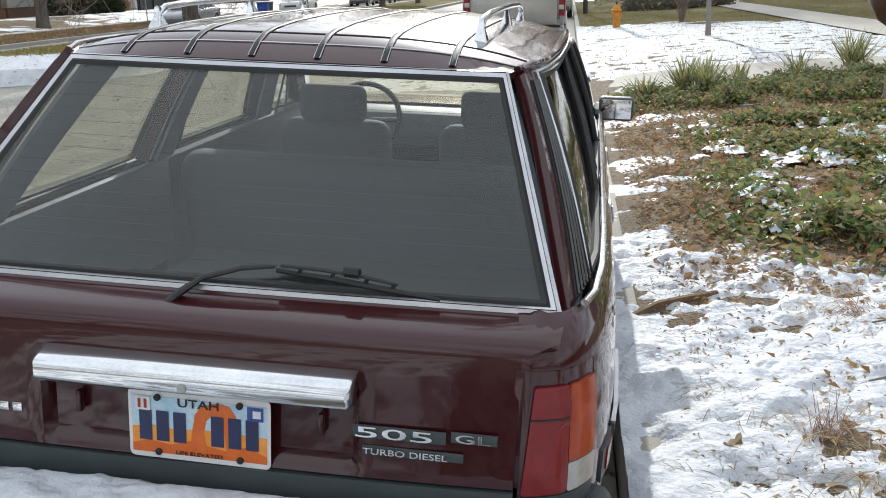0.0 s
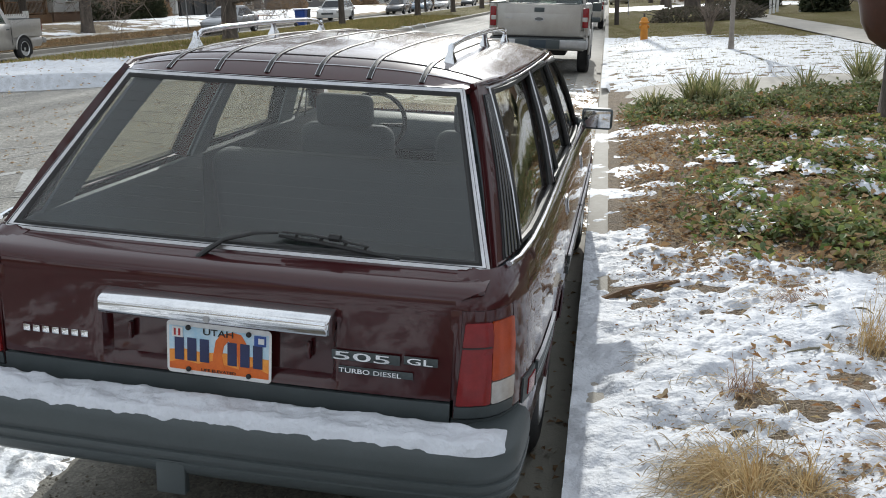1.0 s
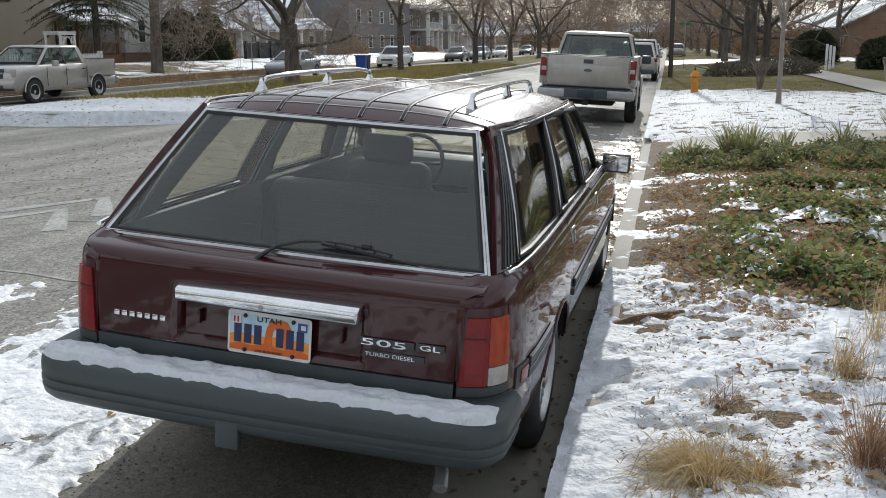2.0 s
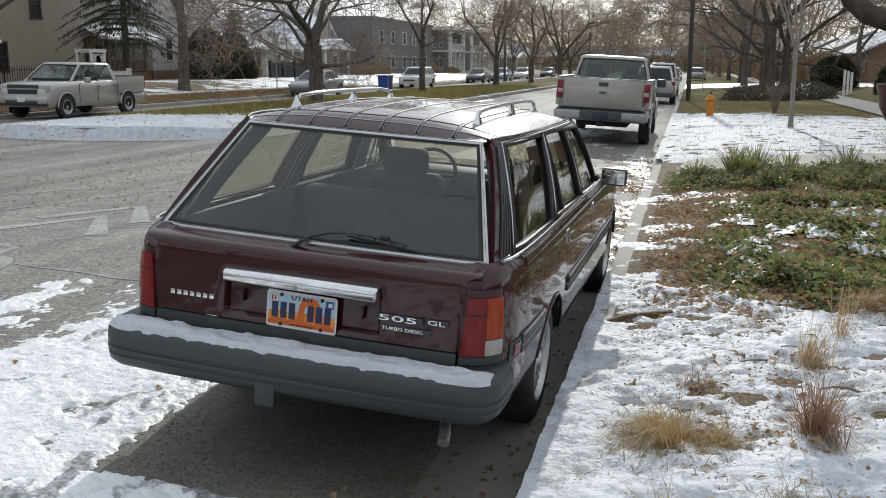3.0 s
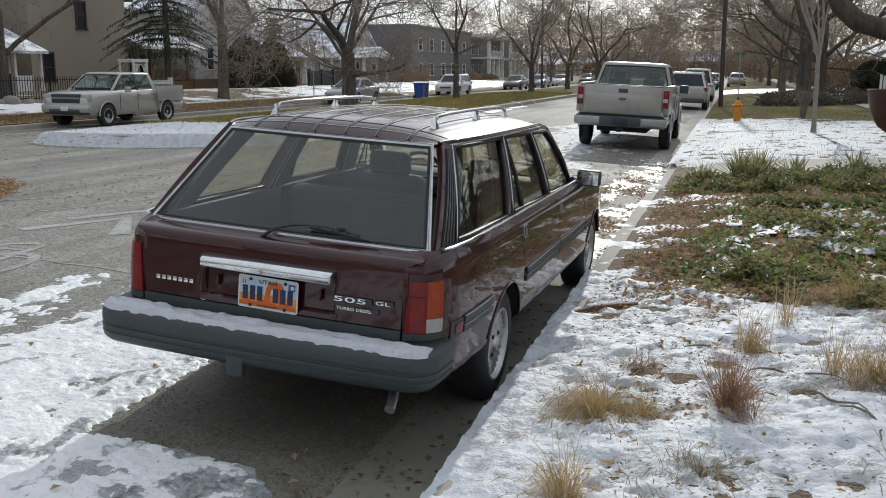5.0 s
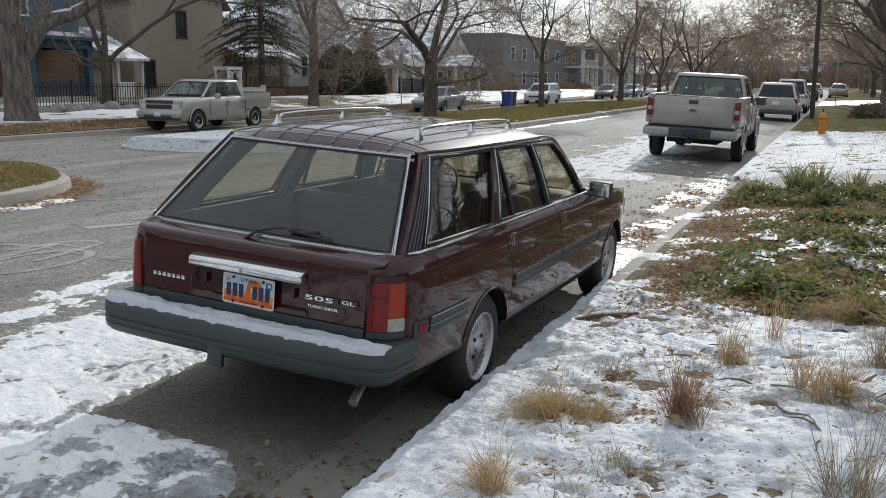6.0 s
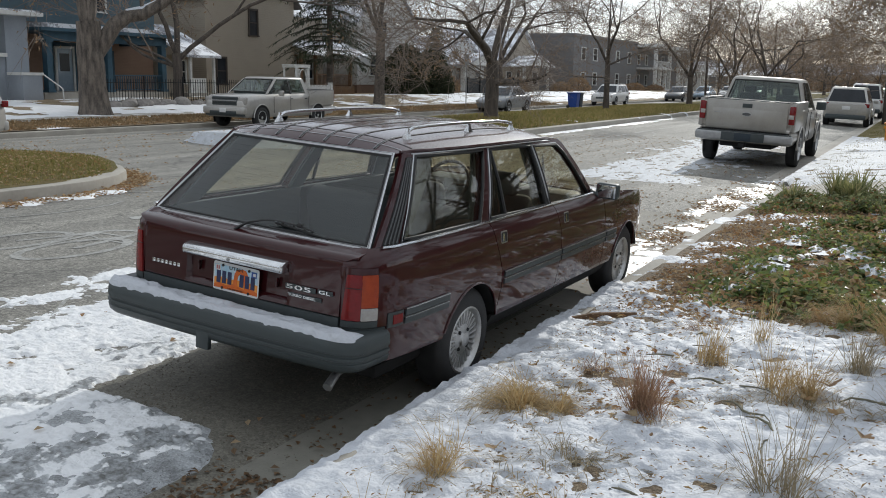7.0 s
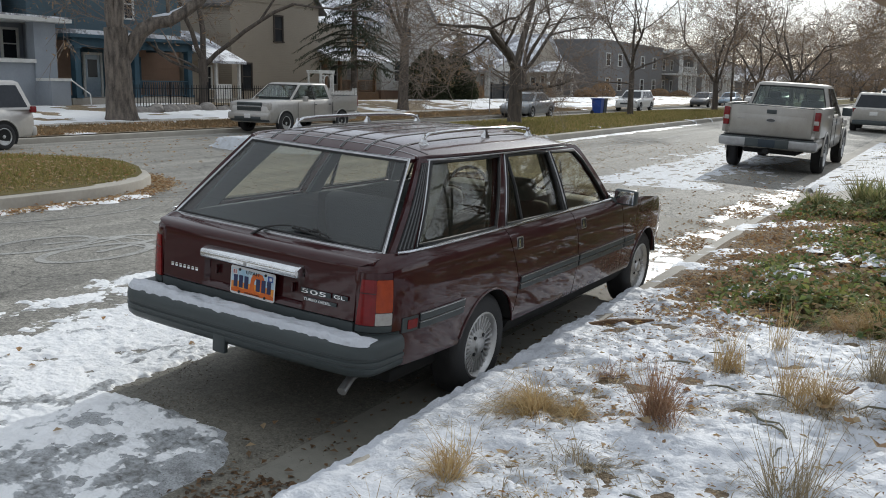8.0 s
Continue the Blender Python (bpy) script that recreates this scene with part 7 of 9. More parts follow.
def posts(t, u, vs, z0, z1, s, mm):
    for v in vs:
        b = bx(u, v, (z0 + z1) / 2, s, s, z1 - z0)
        box(b, u, v, z1 - 0.06, s * 1.4, s * 1.4, 0.12)
        box(b, u, v, z0 + 0.06, s * 1.4, s * 1.4, 0.12)
        part("porch_post", b, M[mm], t, "", 0)


def rail(t, u, v0, v1, z0, z1, mm, gap=0.14, s=0.035):
    b = bx(u, (v0 + v1) / 2, z1, s * 1.8, v1 - v0, s * 1.6)
    box(b, u, (v0 + v1) / 2, z0 + 0.1, s * 1.4, v1 - v0, s * 1.4)
    v = v0 + gap
    while v < v1 - gap / 2:
        box(b, u, v, (z0 + z1) / 2 + 0.05, s, s, z1 - z0 - 0.1)
        v += gap
    part("porch_rail", b, M[mm], t, "", 0)


GZ = 0.70
# blue-grey house with a deep porch
h = thing("house", ST, "blue-grey stucco house with a deep shaded porch", "house")
wall_slab(h, "wall", "bluegrey", -46, -36.4, 11, 25.0, GZ - 0.4, 7.6)
wall_slab(h, "porch_wall", "bluegrey", -33.3, -33.0, 12, 23.9, GZ - 0.4, 2.56)
wall_slab(h, "porch_pier", "bluegrey", -33.4, -32.9, 23.88, 25.0, GZ - 0.4, 4.3)
wall_slab(h, "porch_wall", "bluegrey", -36.4, -33.4, 24.75, 24.97, GZ - 0.4, 4.3)
wall_slab(h, "inner_wall", "bluegrey", -34.9, -34.7, 12, 24.7, GZ - 0.4, 4.3)
window(h, -34.7, 24.0, 3.4, 0.8, 1.3, "white")
wall_slab(h, "sill", "white", -33.4, -32.8, 12, 23.86, 2.56, 2.72)
wall_slab(h, "porch_roof", "white", -36.6, -32.3, 11, 25.4, 4.30, 4.46)
wall_slab(h, "roof_snow", "roofsnow", -36.4, -32.4, 11, 25.3, 4.46, 4.54)
window(h, -36.4, 21.2, 3.3, 1.5, 1.7, "white")
window(h, -36.4, 18.0, 3.3, 1.5, 1.7, "white")
gable(h, -46, -36.4, 11, 25.0, 7.6, 10.5, "u", "roofsnow", 0.4, "bluegrey")
wall_slab(h, "stair_wall", "bluegrey", -32.9, -32.0, 23.9, 24.9, GZ - 0.4, 1.80)
wall_slab(h, "stair_cap", "white", -32.9, -31.95, 23.85, 24.95, 1.80, 1.92)
part("handrail", tube(bmesh.new(), [(-32.0, 24.95, 1.85), (-30.9, 25.0, 1.25), (-30.85, 25.0, 0.5)], 0.03, 6), M["white"], h)

# dark teal house with a blue porch
h = thing("house", ST, "dark teal two-storey house with brick walls and blue porch", "house")
wall_slab(h, "wall", "brownbrick", -46, -36, 26.0, 35.6, GZ - 0.4, 4.3)
wall_slab(h, "upper_wall", "teal_siding", -46, -35.9, 25.9, 35.7, 4.3, 7.6)
gable(h, -46, -35.9, 25.9, 35.7, 7.6, 10.8, "u", "roofsnow", 0.4, "teal_siding")
wall_slab(h, "porch_floor", "concrete", -36, -33.0, 25.8, 33.6, GZ - 0.4, 1.05)
wall_slab(h, "porch_beam", "bluetrim", -33.3, -33.0, 25.9, 33.5, 3.35, 3.75)
wall_slab(h, "porch_beam", "bluetrim", -36, -33.0, 33.2, 33.5, 3.35, 3.75)
wall_slab(h, "porch_roof", "bluetrim", -36.2, -32.6, 25.5, 34.0, 3.75, 3.9)
wall_slab(h, "roof_snow", "roofsnow", -36.1, -32.7, 25.6, 33.9, 3.90, 4.10)
posts(h, -33.15, (26.2, 29.7, 33.3), 1.05, 3.4, 0.30, "bluetrim")
wall_slab(h, "door_surround", "bluetrim", -35.95, -35.8, 28.5, 30.2, 1.05, 3.4)
door(h, -35.8, 29.4, 1.05, "bluepaint", "white")
window(h, -36, 32.2, 2.3, 1.0, 1.5, "bluetrim")
rail(h, -33.1, 28.0, 33.2, 1.05, 1.85, "bluetrim")
for v in (31.05, 31.95):
    window(h, -35.9, v, 5.75, 0.66, 1.5, "white")

# small house with a snowy hip roof
h = thing("house", ST, "small grey cottage with a snow-covered roof", "house")
wall_slab(h, "wall", "tan_siding", -41, -35.5, 35.9, 38.2, GZ - 0.4, 3.0)
wall_slab(h, "porch_floor", "concrete", -35.5, -33.8, 35.9, 38.3, GZ - 0.4, 0.95)
posts(h, -33.9, (36.2, 38.1), 0.95, 3.0, 0.14, "white")
wall_slab(h, "porch_beam", "white", -34.0, -33.8, 35.9, 38.3, 2.92, 3.06)
wall_slab(h, "porch_screen", "white", -34.1, -34.02, 36.3, 37.6, 0.95, 1.75)
gable(h, -41, -33.8, 35.9, 38.2, 3.1, 4.75, "v", "roofsnow", 0.22, "tan_siding")
window(h, -35.5, 37.1, 2.1, 0.9, 1.3, "white")

# tan two-storey house with a gable and side porch
h = thing("house", ST, "tan clapboard two-storey house with a wooden porch", "house")
wall_slab(h, "wall", "tan_siding", -46, -36, 39.9, 48.6, GZ - 0.4, 6.8)
gable(h, -46, -36, 39.9, 48.6, 6.8, 10.8, "u", "shingle", 0.4, "tan_siding")
window(h, -36, 44.3, 5.2, 0.85, 1.6, "pole")
window(h, -36, 41.2, 2.2, 0.9, 1.6, "pole")
wall_slab(h, "wall", "tan_siding", -46, -38.4, 48.6, 55.4, GZ - 0.4, 6.4)
gable(h, -46, -38.4, 48.6, 55.4, 6.4, 8.6, "v", "roofsnow", 0.3, "tan_siding")
wall_slab(h, "porch_floor", "wood", -38.4, -35.6, 48.6, 55.4, GZ - 0.4, 1.3)
gable(h, -38.6, -34.8, 48.6, 55.4, 3.6, 4.4, "v", "roofsnow", 0.25, "tan_siding")
posts(h, -35.7, (48.9, 50.6, 52.6, 55.0), 1.3, 3.6, 0.2, "wood")
rail(h, -35.7, 50.8, 55.0, 1.3, 2.1, "wood")
door(h, -38.4, 50.0, 1.3, "wood", "white")
door(h, -38.4, 51.6, 1.3, "white", "wood")
window(h, -38.4, 53.6, 2.5, 0.9, 1.4, "white")
part("stair", bx(-34.9, 50.0, 0.9, 1.2, 1.5, 0.5), M["wood"], h, "", 0)

# white house
h = thing("house", ST, "white clapboard house with a brick base behind a hedge", "house")
wall_slab(h, "wall", "white_siding", -46, -36.5, 57.2, 66, 1.4, 6.4)
wall_slab(h, "base", "brownbrick", -46, -36.6, 57.3, 65.9, GZ - 0.4, 1.4)
gable(h, -46, -36.5, 57.2, 66, 6.4, 10.2, "u", "roofsnow", 0.35, "white_siding")
for v in (59.4, 62.2):
    window(h, -36.5, v, 2.9, 1.0, 1.6, "white")
window(h, -36.5, 61.0, 5.6, 1.0, 1.4, "white")

# gabled bungalows farther along
def bungalow(v0, v1, wall, ze, zr, lab, u=-37.5):
    t = thing("house", ST, lab, "house", "houses along the street")
    wall_slab(t, "wall", wall, u - 9, u, v0, v1, 0.2, ze)
    gable(t, u - 9, u, v0, v1, ze, zr, "u", "roofsnow", 0.5, wall)
    gable(t, u - 0.2, u + 2.4, v0 + 1, v1 - 2.5, ze - 0.1, ze + 0.9, "u", "roofsnow", 0.3, "white")
    posts(t, u + 2.1, (v0 + 1.4, v1 - 2.9), 0.9, ze - 0.1, 0.25, "white")
    wall_slab(t, "porch_floor", "concrete", u, u + 2.4, v0 + 1, v1 - 2.5, 0.2, 0.9)
    door(t, u, (v0 + v1) / 2 - 0.8, 0.9, "wood", "white")
    window(t, u, v1 - 1.5, 2.1, 1.4, 1.4, "white")
    window(t, u, v0 + 2.2, 2.1, 1.4, 1.4, "white")
    return t


bungalow(72, 82, "white_siding", 3.4, 6.0, "white bungalow with a snowy gable roof")
bungalow(86, 97, "tan_siding", 3.6, 7.4, "tan bungalow with a steep snowy gable")
# grey flat-roofed apartment block with white porches
h = thing("apartment_building", ST, "grey brick flat-roofed apartment building with white columned porches", "building")
wall_slab(h, "wall", "greybrick", -48, -36, 104, 131, 0.1, 7.2)
wall_slab(h, "parapet", "greybrick", -48.1, -35.85, 103.9, 131.1, 7.2, 7.5)
wall_slab(h, "wall", "greybrick", -48, -37, 131, 168, 0.1, 7.2)
for v in (107.5, 112, 117, 121.5, 127):
    for z in (2.2, 5.2):
        window(h, -36, v, z, 1.5, 1.5, "white")
for v in (133, 147, 160):
    for z0 in (0.9, 4.0):
        wall_slab(h, "porch_floor", "white", -37, -33.6, v, v + 9, z0 - 0.25, z0)
    wall_slab(h, "porch_roof", "white", -37, -33.4, v - 0.2, v + 9.2, 6.9, 7.4)
    posts(h, -33.9, (v + 0.4, v + 3, v + 6, v + 8.6), 0.9, 3.8, 0.45, "white")
    posts(h, -33.9, (v + 0.4, v + 8.6), 4.0, 6.9, 0.45, "white")
    rail(h, -33.8, v + 0.6, v + 8.4, 4.0, 4.9, "white", 0.4, 0.06)
    for z in (2.2, 5.2):
        window(h, -37, v + 2.4, z, 1.3, 1.5, "white")
        window(h, -37, v + 6.6, z, 1.3, 1.5, "white")
bungalow(176, 188, "white_siding", 3.6, 6.4, "white bungalow with a snowy gable roof")
bungalow(196, 210, "greybrick", 3.6, 6.8, "grey bungalow with a snowy gable roof")
bungalow(220, 240, "tan_siding", 4, 7.4, "tan bungalow with a snowy gable roof")


def right_house(v0, v1, wall, lab, u=15.0, ze=3.2, zr=5.6):
    t = thing("house", ST, lab, "house", "houses along the street")
    wall_slab(t, "wall", wall, u, u + 10, v0, v1, 0.2, ze)
    gable(t, u, u + 10, v0, v1, ze, zr, "v", "roofsnow", 0.6, wall)
    wall_slab(t, "chimney", "brownbrick", u + 4.6, u + 5.4, v1 - 3, v1 - 2.2, ze, zr + 0.9)
    for v in (v0 + 2, v1 - 2):
        b = window(t, u - 0.0, v, 1.9, 1.4, 1.3, "white")


# unseen houses, added out of view so the paint reflects less open sky
right_house(-30, -14, "white_siding", "white house with a snowy roof", 15)
right_house(-8, 8, "brownbrick", "brick house with a snowy roof", 15)
bungalow(-34, -20, "tan_siding", 3.6, 7.0, "tan bungalow with a snowy gable")
bungalow(-14, 4, "greybrick", 3.8, 7.4, "grey bungalow with a snowy gable")
t = thing("house", ST, "unseen row of houses added to close the street behind", "house")
wall_slab(t, "wall", "tan_siding", -40, 40, -75, -66, 0.0, 6.0)
gable(t, -40, 40, -75, -66, 6.0, 9.0, "u", "roofsnow", 0.4, "tan_siding")
right_house(30, 44, "brownbrick", "brick house with a snowy roof across the lawn", 16)
right_house(58, 72, "tan_siding", "tan house with a snowy roof across the lawn", 17)
right_house(84, 100, "brownbrick", "brick house with a broad snowy roof", 15, 3.2, 5.8)
right_house(112, 128, "white_siding", "white house with a snowy roof", 15)
right_house(140, 160, "tan_siding", "tan house with a snowy roof", 15)


# fences
def fence(u, v0, v1, z0, z1, mm, gap, s, lab, post=2.4, name="fence"):
    t = thing(name, ST, lab, "fence")
    v = v0
    while v <= v1 + 0.01:
        part("post", bx(u, v, (z0 + z1) / 2 + 0.05, s * 2.4, s * 2.4, z1 - z0 + 0.16), M[mm], t, "", 0)
        v += post
    for z in (z0 + 0.15, z1 - 0.15):
        part("fence_rail", bx(u, (v0 + v1) / 2, z, s * 0.8, v1 - v0, s * 1.4), M[mm], t, "", 0)
    me = None
    v = v0 + gap
    while v < v1:
        if me is None:
            b = bx(0, 0, (z1 - z0) / 2, 0.02, s, z1 - z0)
            me = done(b, "picket", M[mm], 0)
        ob = part("picket", me, M[mm], t)
        ob.location = (u + 0.03, v, z0)
        v += gap
    return t


fence(-28.2, 24.6, 35.0, 0.62, 1.70, "iron", 0.16, 0.022, "black iron fence on a low stone wall")
fence(-29.0, 35.2, 38.5, 0.66, 1.46, "white", 0.15, 0.085, "white picket fence in front of a tan house", 3.3)
fence(-29.0, 39.9, 42.5, 0.66, 1.46, "white", 0.15, 0.085, "white picket fence in front of a tan house", 2.6)
fence(-32.0, 67, 78, 0.6, 2.0, "iron", 0.12, 0.10, "dark board fence beside a hedge", 2.4)
t = thing("garden_arbor", ST, "white lattice garden arbor over a gate", "arbor")
A0, A1 = 38.62, 39.78
for v in (A0, A1):
    for u in (-29.4, -28.6):
        part("post", bx(u, v, 1.52, 0.08, 0.08, 1.9), M["white"], t, "", 0)
    s = 1 if v == A0 else -1
    # a square lattice beside the way through
    for k in range(7):
        part("lattice_slat", bx(-28.58, v + s * 0.15, 0.9 + k * 0.23, 0.025, 0.30, 0.04), M["white"], t, "", 0)
    for k in range(3):
        part("lattice_slat", bx(-28.56, v + s * (0.07 + 0.11 * k), 1.55, 0.025, 0.035, 1.55), M["white"], t, "", 0)
part("arch", tube(bmesh.new(), [(-28.58, (A0 + A1) / 2 + 0.28 * math.cos(q), 1.95 + 0.34 * math.sin(q)) for q in span(0, math.pi, 13)], 0.03, 6), M["white"], t)
for k in range(5):
    part("arbor_slat", bx(-29.4 + 0.2 * k, (A0 + A1) / 2, 2.53, 0.05, 1.5, 0.06), M["white"], t, "", 0)
for u in (-29.4, -28.6):
    part("arbor_beam", bx(u, (A0 + A1) / 2, 2.44, 0.06, 1.42, 0.10), M["white"], t, "", 0)
# low rubble wall under the iron fence
t = thing("stone_wall", ST, "low rubble stone wall dusted with snow", "wall")
random.seed(4)
for k in range(34):
    b = bmesh.new()
    bmesh.ops.create_icosphere(b, subdivisions=2, radius=1)
    sx, sy, sz = random.uniform(0.2, 0.34), random.uniform(0.22, 0.5), random.uniform(0.16, 0.28)
    for q in b.verts:
        q.co = Vector((q.co.x * sx, q.co.y * sy, q.co.z * sz)) * (1 + 0.22 * noise.noise(q.co * 1.6 + Vector((k, 0, 0))))
    ob = part("stone", b, M["stone"], t, "", 0)
    ob.location = (-27.8 + random.uniform(-0.25, 0.2), 24.5 + k * 0.28, 0.56 + random.uniform(-0.05, 0.12))


# bins, hydrant, pole, signs, pot
def bin_(m, lab, mm):
    t = thing("wheeled_bin", m, lab, "bin")
    rings = [[(x * w, y * d, z) for x, y in ((-1, -1), (1, -1), (1, 1), (-1, 1))] for w, d, z in ((0.26, 0.28, 0.06), (0.30, 0.34, 0.95), (0.32, 0.36, 0.98))]
    b = loft(bmesh.new(), rings)
    part("tub", b, M[mm], t, "", 0)
    part("lid", bx(0, 0.02, 1.02, 0.68, 0.78, 0.07, 0.02), M[mm], t)
    for s in (-1, 1):
        part("bin_wheel", lathe(bmesh.new(), [(s * 0.24, 0.0), (s * 0.24, 0.12), (s * 0.30, 0.12), (s * 0.30, 0.0)], 16, "x", (0, 0.30, 0.12)), M["tyre"], t)


bin_(ST @ pose(-19.4, 57.6, 0.045, 0, 0, 90), "blue plastic recycling bin standing at the kerb", "bluebin")
bin_(ST @ pose(-19.5, 58.6, 0.045, 0, 0, 90), "dark plastic bin standing at the kerb", "darkbin")
for v in (122, 124):
    bin_(ST @ pose(-21.8, v, 0.2, 0, 0, 90), "dark plastic bin standing at the kerb", "darkbin")
bin_(ST @ pose(-21.5, 97, 0.2, 0, 0, 90), "blue plastic recycling bin standing at the kerb", "bluebin")

t = thing("fire_hydrant", pose(1.20, 27.05, 0.17), "yellow cast-iron fire hydrant standing on snowy grass", "hydrant")
part("barrel", lathe(bmesh.new(), [(0.0, 0.16), (0.03, 0.16), (0.035, 0.11), (0.50, 0.105), (0.52, 0.15), (0.56, 0.15), (0.57, 0.12), (0.66, 0.09), (0.70, 0.04)], 20, "z"), M["hydrant"], t)
part("cap_nut", lathe(bmesh.new(), [(0.69, 0.03), (0.78, 0.028), (0.80, 0.0)], 6, "z"), M["pole"], t)
for s in (-1, 1):
    part("hose_nozzle", lathe(bmesh.new(), [(s * 0.08, 0.045), (s * 0.125, 0.045), (s * 0.13, 0.052), (s * 0.15, 0.05), (s * 0.15, 0)], 14, "x", (0, 0, 0.42)), M["hydrant"], t)
part("pumper_nozzle", lathe(bmesh.new(), [(-0.09, 0.065), (-0.16, 0.065), (-0.165, 0.078), (-0.19, 0.075), (-0.19, 0)], 14, "y", (0, 0, 0.40)), M["hydrant"], t)

t = thing("utility_pole", ST @ pose(0.50, 40.9, 0.15), "dark weathered wooden utility pole beside the kerb", "pole")
part("shaft", lathe(bmesh.new(), [(0, 0.105), (4.5, 0.095), (9.5, 0.08)], 14, "z"), M["pole"], t)
part("crossarm", bx(0, 0, 9.0, 2.2, 0.1, 0.12), M["pole"], t)
t = thing("street_sign", ST @ pose(1.3, 56, 0.2), "green street name sign on a steel post", "sign")
part("post", lathe(bmesh.new(), [(0, 0.03), (2.7, 0.03)], 8, "z"), M["steel"], t)
part("sign_plate", bx(0, 0, 2.55, 0.6, 0.02, 0.16), M["signgreen"], t)
t = thing("sign_post", ST @ pose(-22.0, 46.2, 0.2), "grey steel sign post seen from behind", "sign")
part("post", lathe(bmesh.new(), [(0, 0.03), (3.1, 0.03)], 8, "z"), M["steel"], t)
part("sign_plate", bx(0, 0, 2.75, 0.04, 0.55, 0.75), M["steel"], t)
for v in (88, 130):
    t = thing("lamp_pole", ST @ pose(-17.0, v, 0.2), "tall grey street pole among bare trees", "pole")
    part("shaft", lathe(bmesh.new(), [(0, 0.12), (10, 0.08)], 10, "z"), M["pole"], t)
    part("lamp_arm", tube(bmesh.new(), [(0, 0, 9.6), (0.8, 0, 10.1), (1.8, 0, 10.1)], 0.05, 6), M["pole"], t)

t = thing("fence_post", ST @ pose(8.05, 45.6, 0.3), "short white wooden fence section beside a hedge", "fence")
for k in range(3):
    part("picket", bx(0.16 * k - 0.35, 0, 0.62, 0.11, 0.04, 1.25 - 0.12 * k), M["white"], t, "", 0)
t = thing("house", ST, "low houses with snowy roofs closing the far end", "house")
wall_slab(t, "wall", "tan_siding", -60, 60, 300, 310, 0.0, 5.0)
gable(t, -60, 60, 300, 310, 5.0, 8.0, "u", "roofsnow", 0.4, "tan_siding")

t = thing("overhead_cable", ST, "thin dark cable hanging across the front yards", "cable")
part("cable", tube(bmesh.new(), [(-24.0 - 1.2 * k, 14 + 6.0 * k, 7.6 - 0.28 * k + 0.02 * (k - 5) ** 2) for k in range(11)], 0.012, 5), M["iron"], t)

# ---- trees ----
class Wood:
    """Collects tapered limbs and leaves as plain lists."""
    def __init__(self):
        self.v, self.f = [], []
        self.tips = []

    def limb(self, pts, rs, seg):
        base = len(self.v)
        up = None
        for i, p in enumerate(pts):
            d = (pts[min(i + 1, len(pts) - 1)] - pts[max(i - 1, 0)]).normalized()
            if up is None:
                up = Vector((1, 0, 0)) if abs(d.z) > 0.7 else Vector((0, 0, 1))
            side = d.cross(up).normalized()
            up = side.cross(d).normalized()
            for k in range(seg):
                a = k * math.tau / seg
                self.v.append(p + side * (math.cos(a) * rs[i]) + up * (math.sin(a) * rs[i]))
        for i in range(len(pts) - 1):
            for k in range(seg):
                a, b = base + i * seg + k, base + i * seg + (k + 1) % seg
                self.f.append((a, b, b + seg, a + seg))


def _sliver(self, a, b, w, bent=True):
    """One fine twig, drawn to a point."""
    d = b - a
    s = d.orthogonal().normalized() * w
    s.rotate(Matrix.Rotation((a.x * 37.7 + b.y * 91.3) % math.tau, 3, d.normalized()))
    k = len(self.v)
    if not bent:
        self.v += [a - s, a + s, b]
        self.f.append((k, k + 1, k + 2))
        return
    m = a.lerp(b, 0.55) + Vector((s.y, s.z, s.x)) * 3
    self.v += [a - s, a + s, m + s * 0.6, b, m - s * 0.6]
    self.f += [(k, k + 1, k + 2, k + 4), (k + 4, k + 2, k + 3)]


Wood.sliver = _sliver


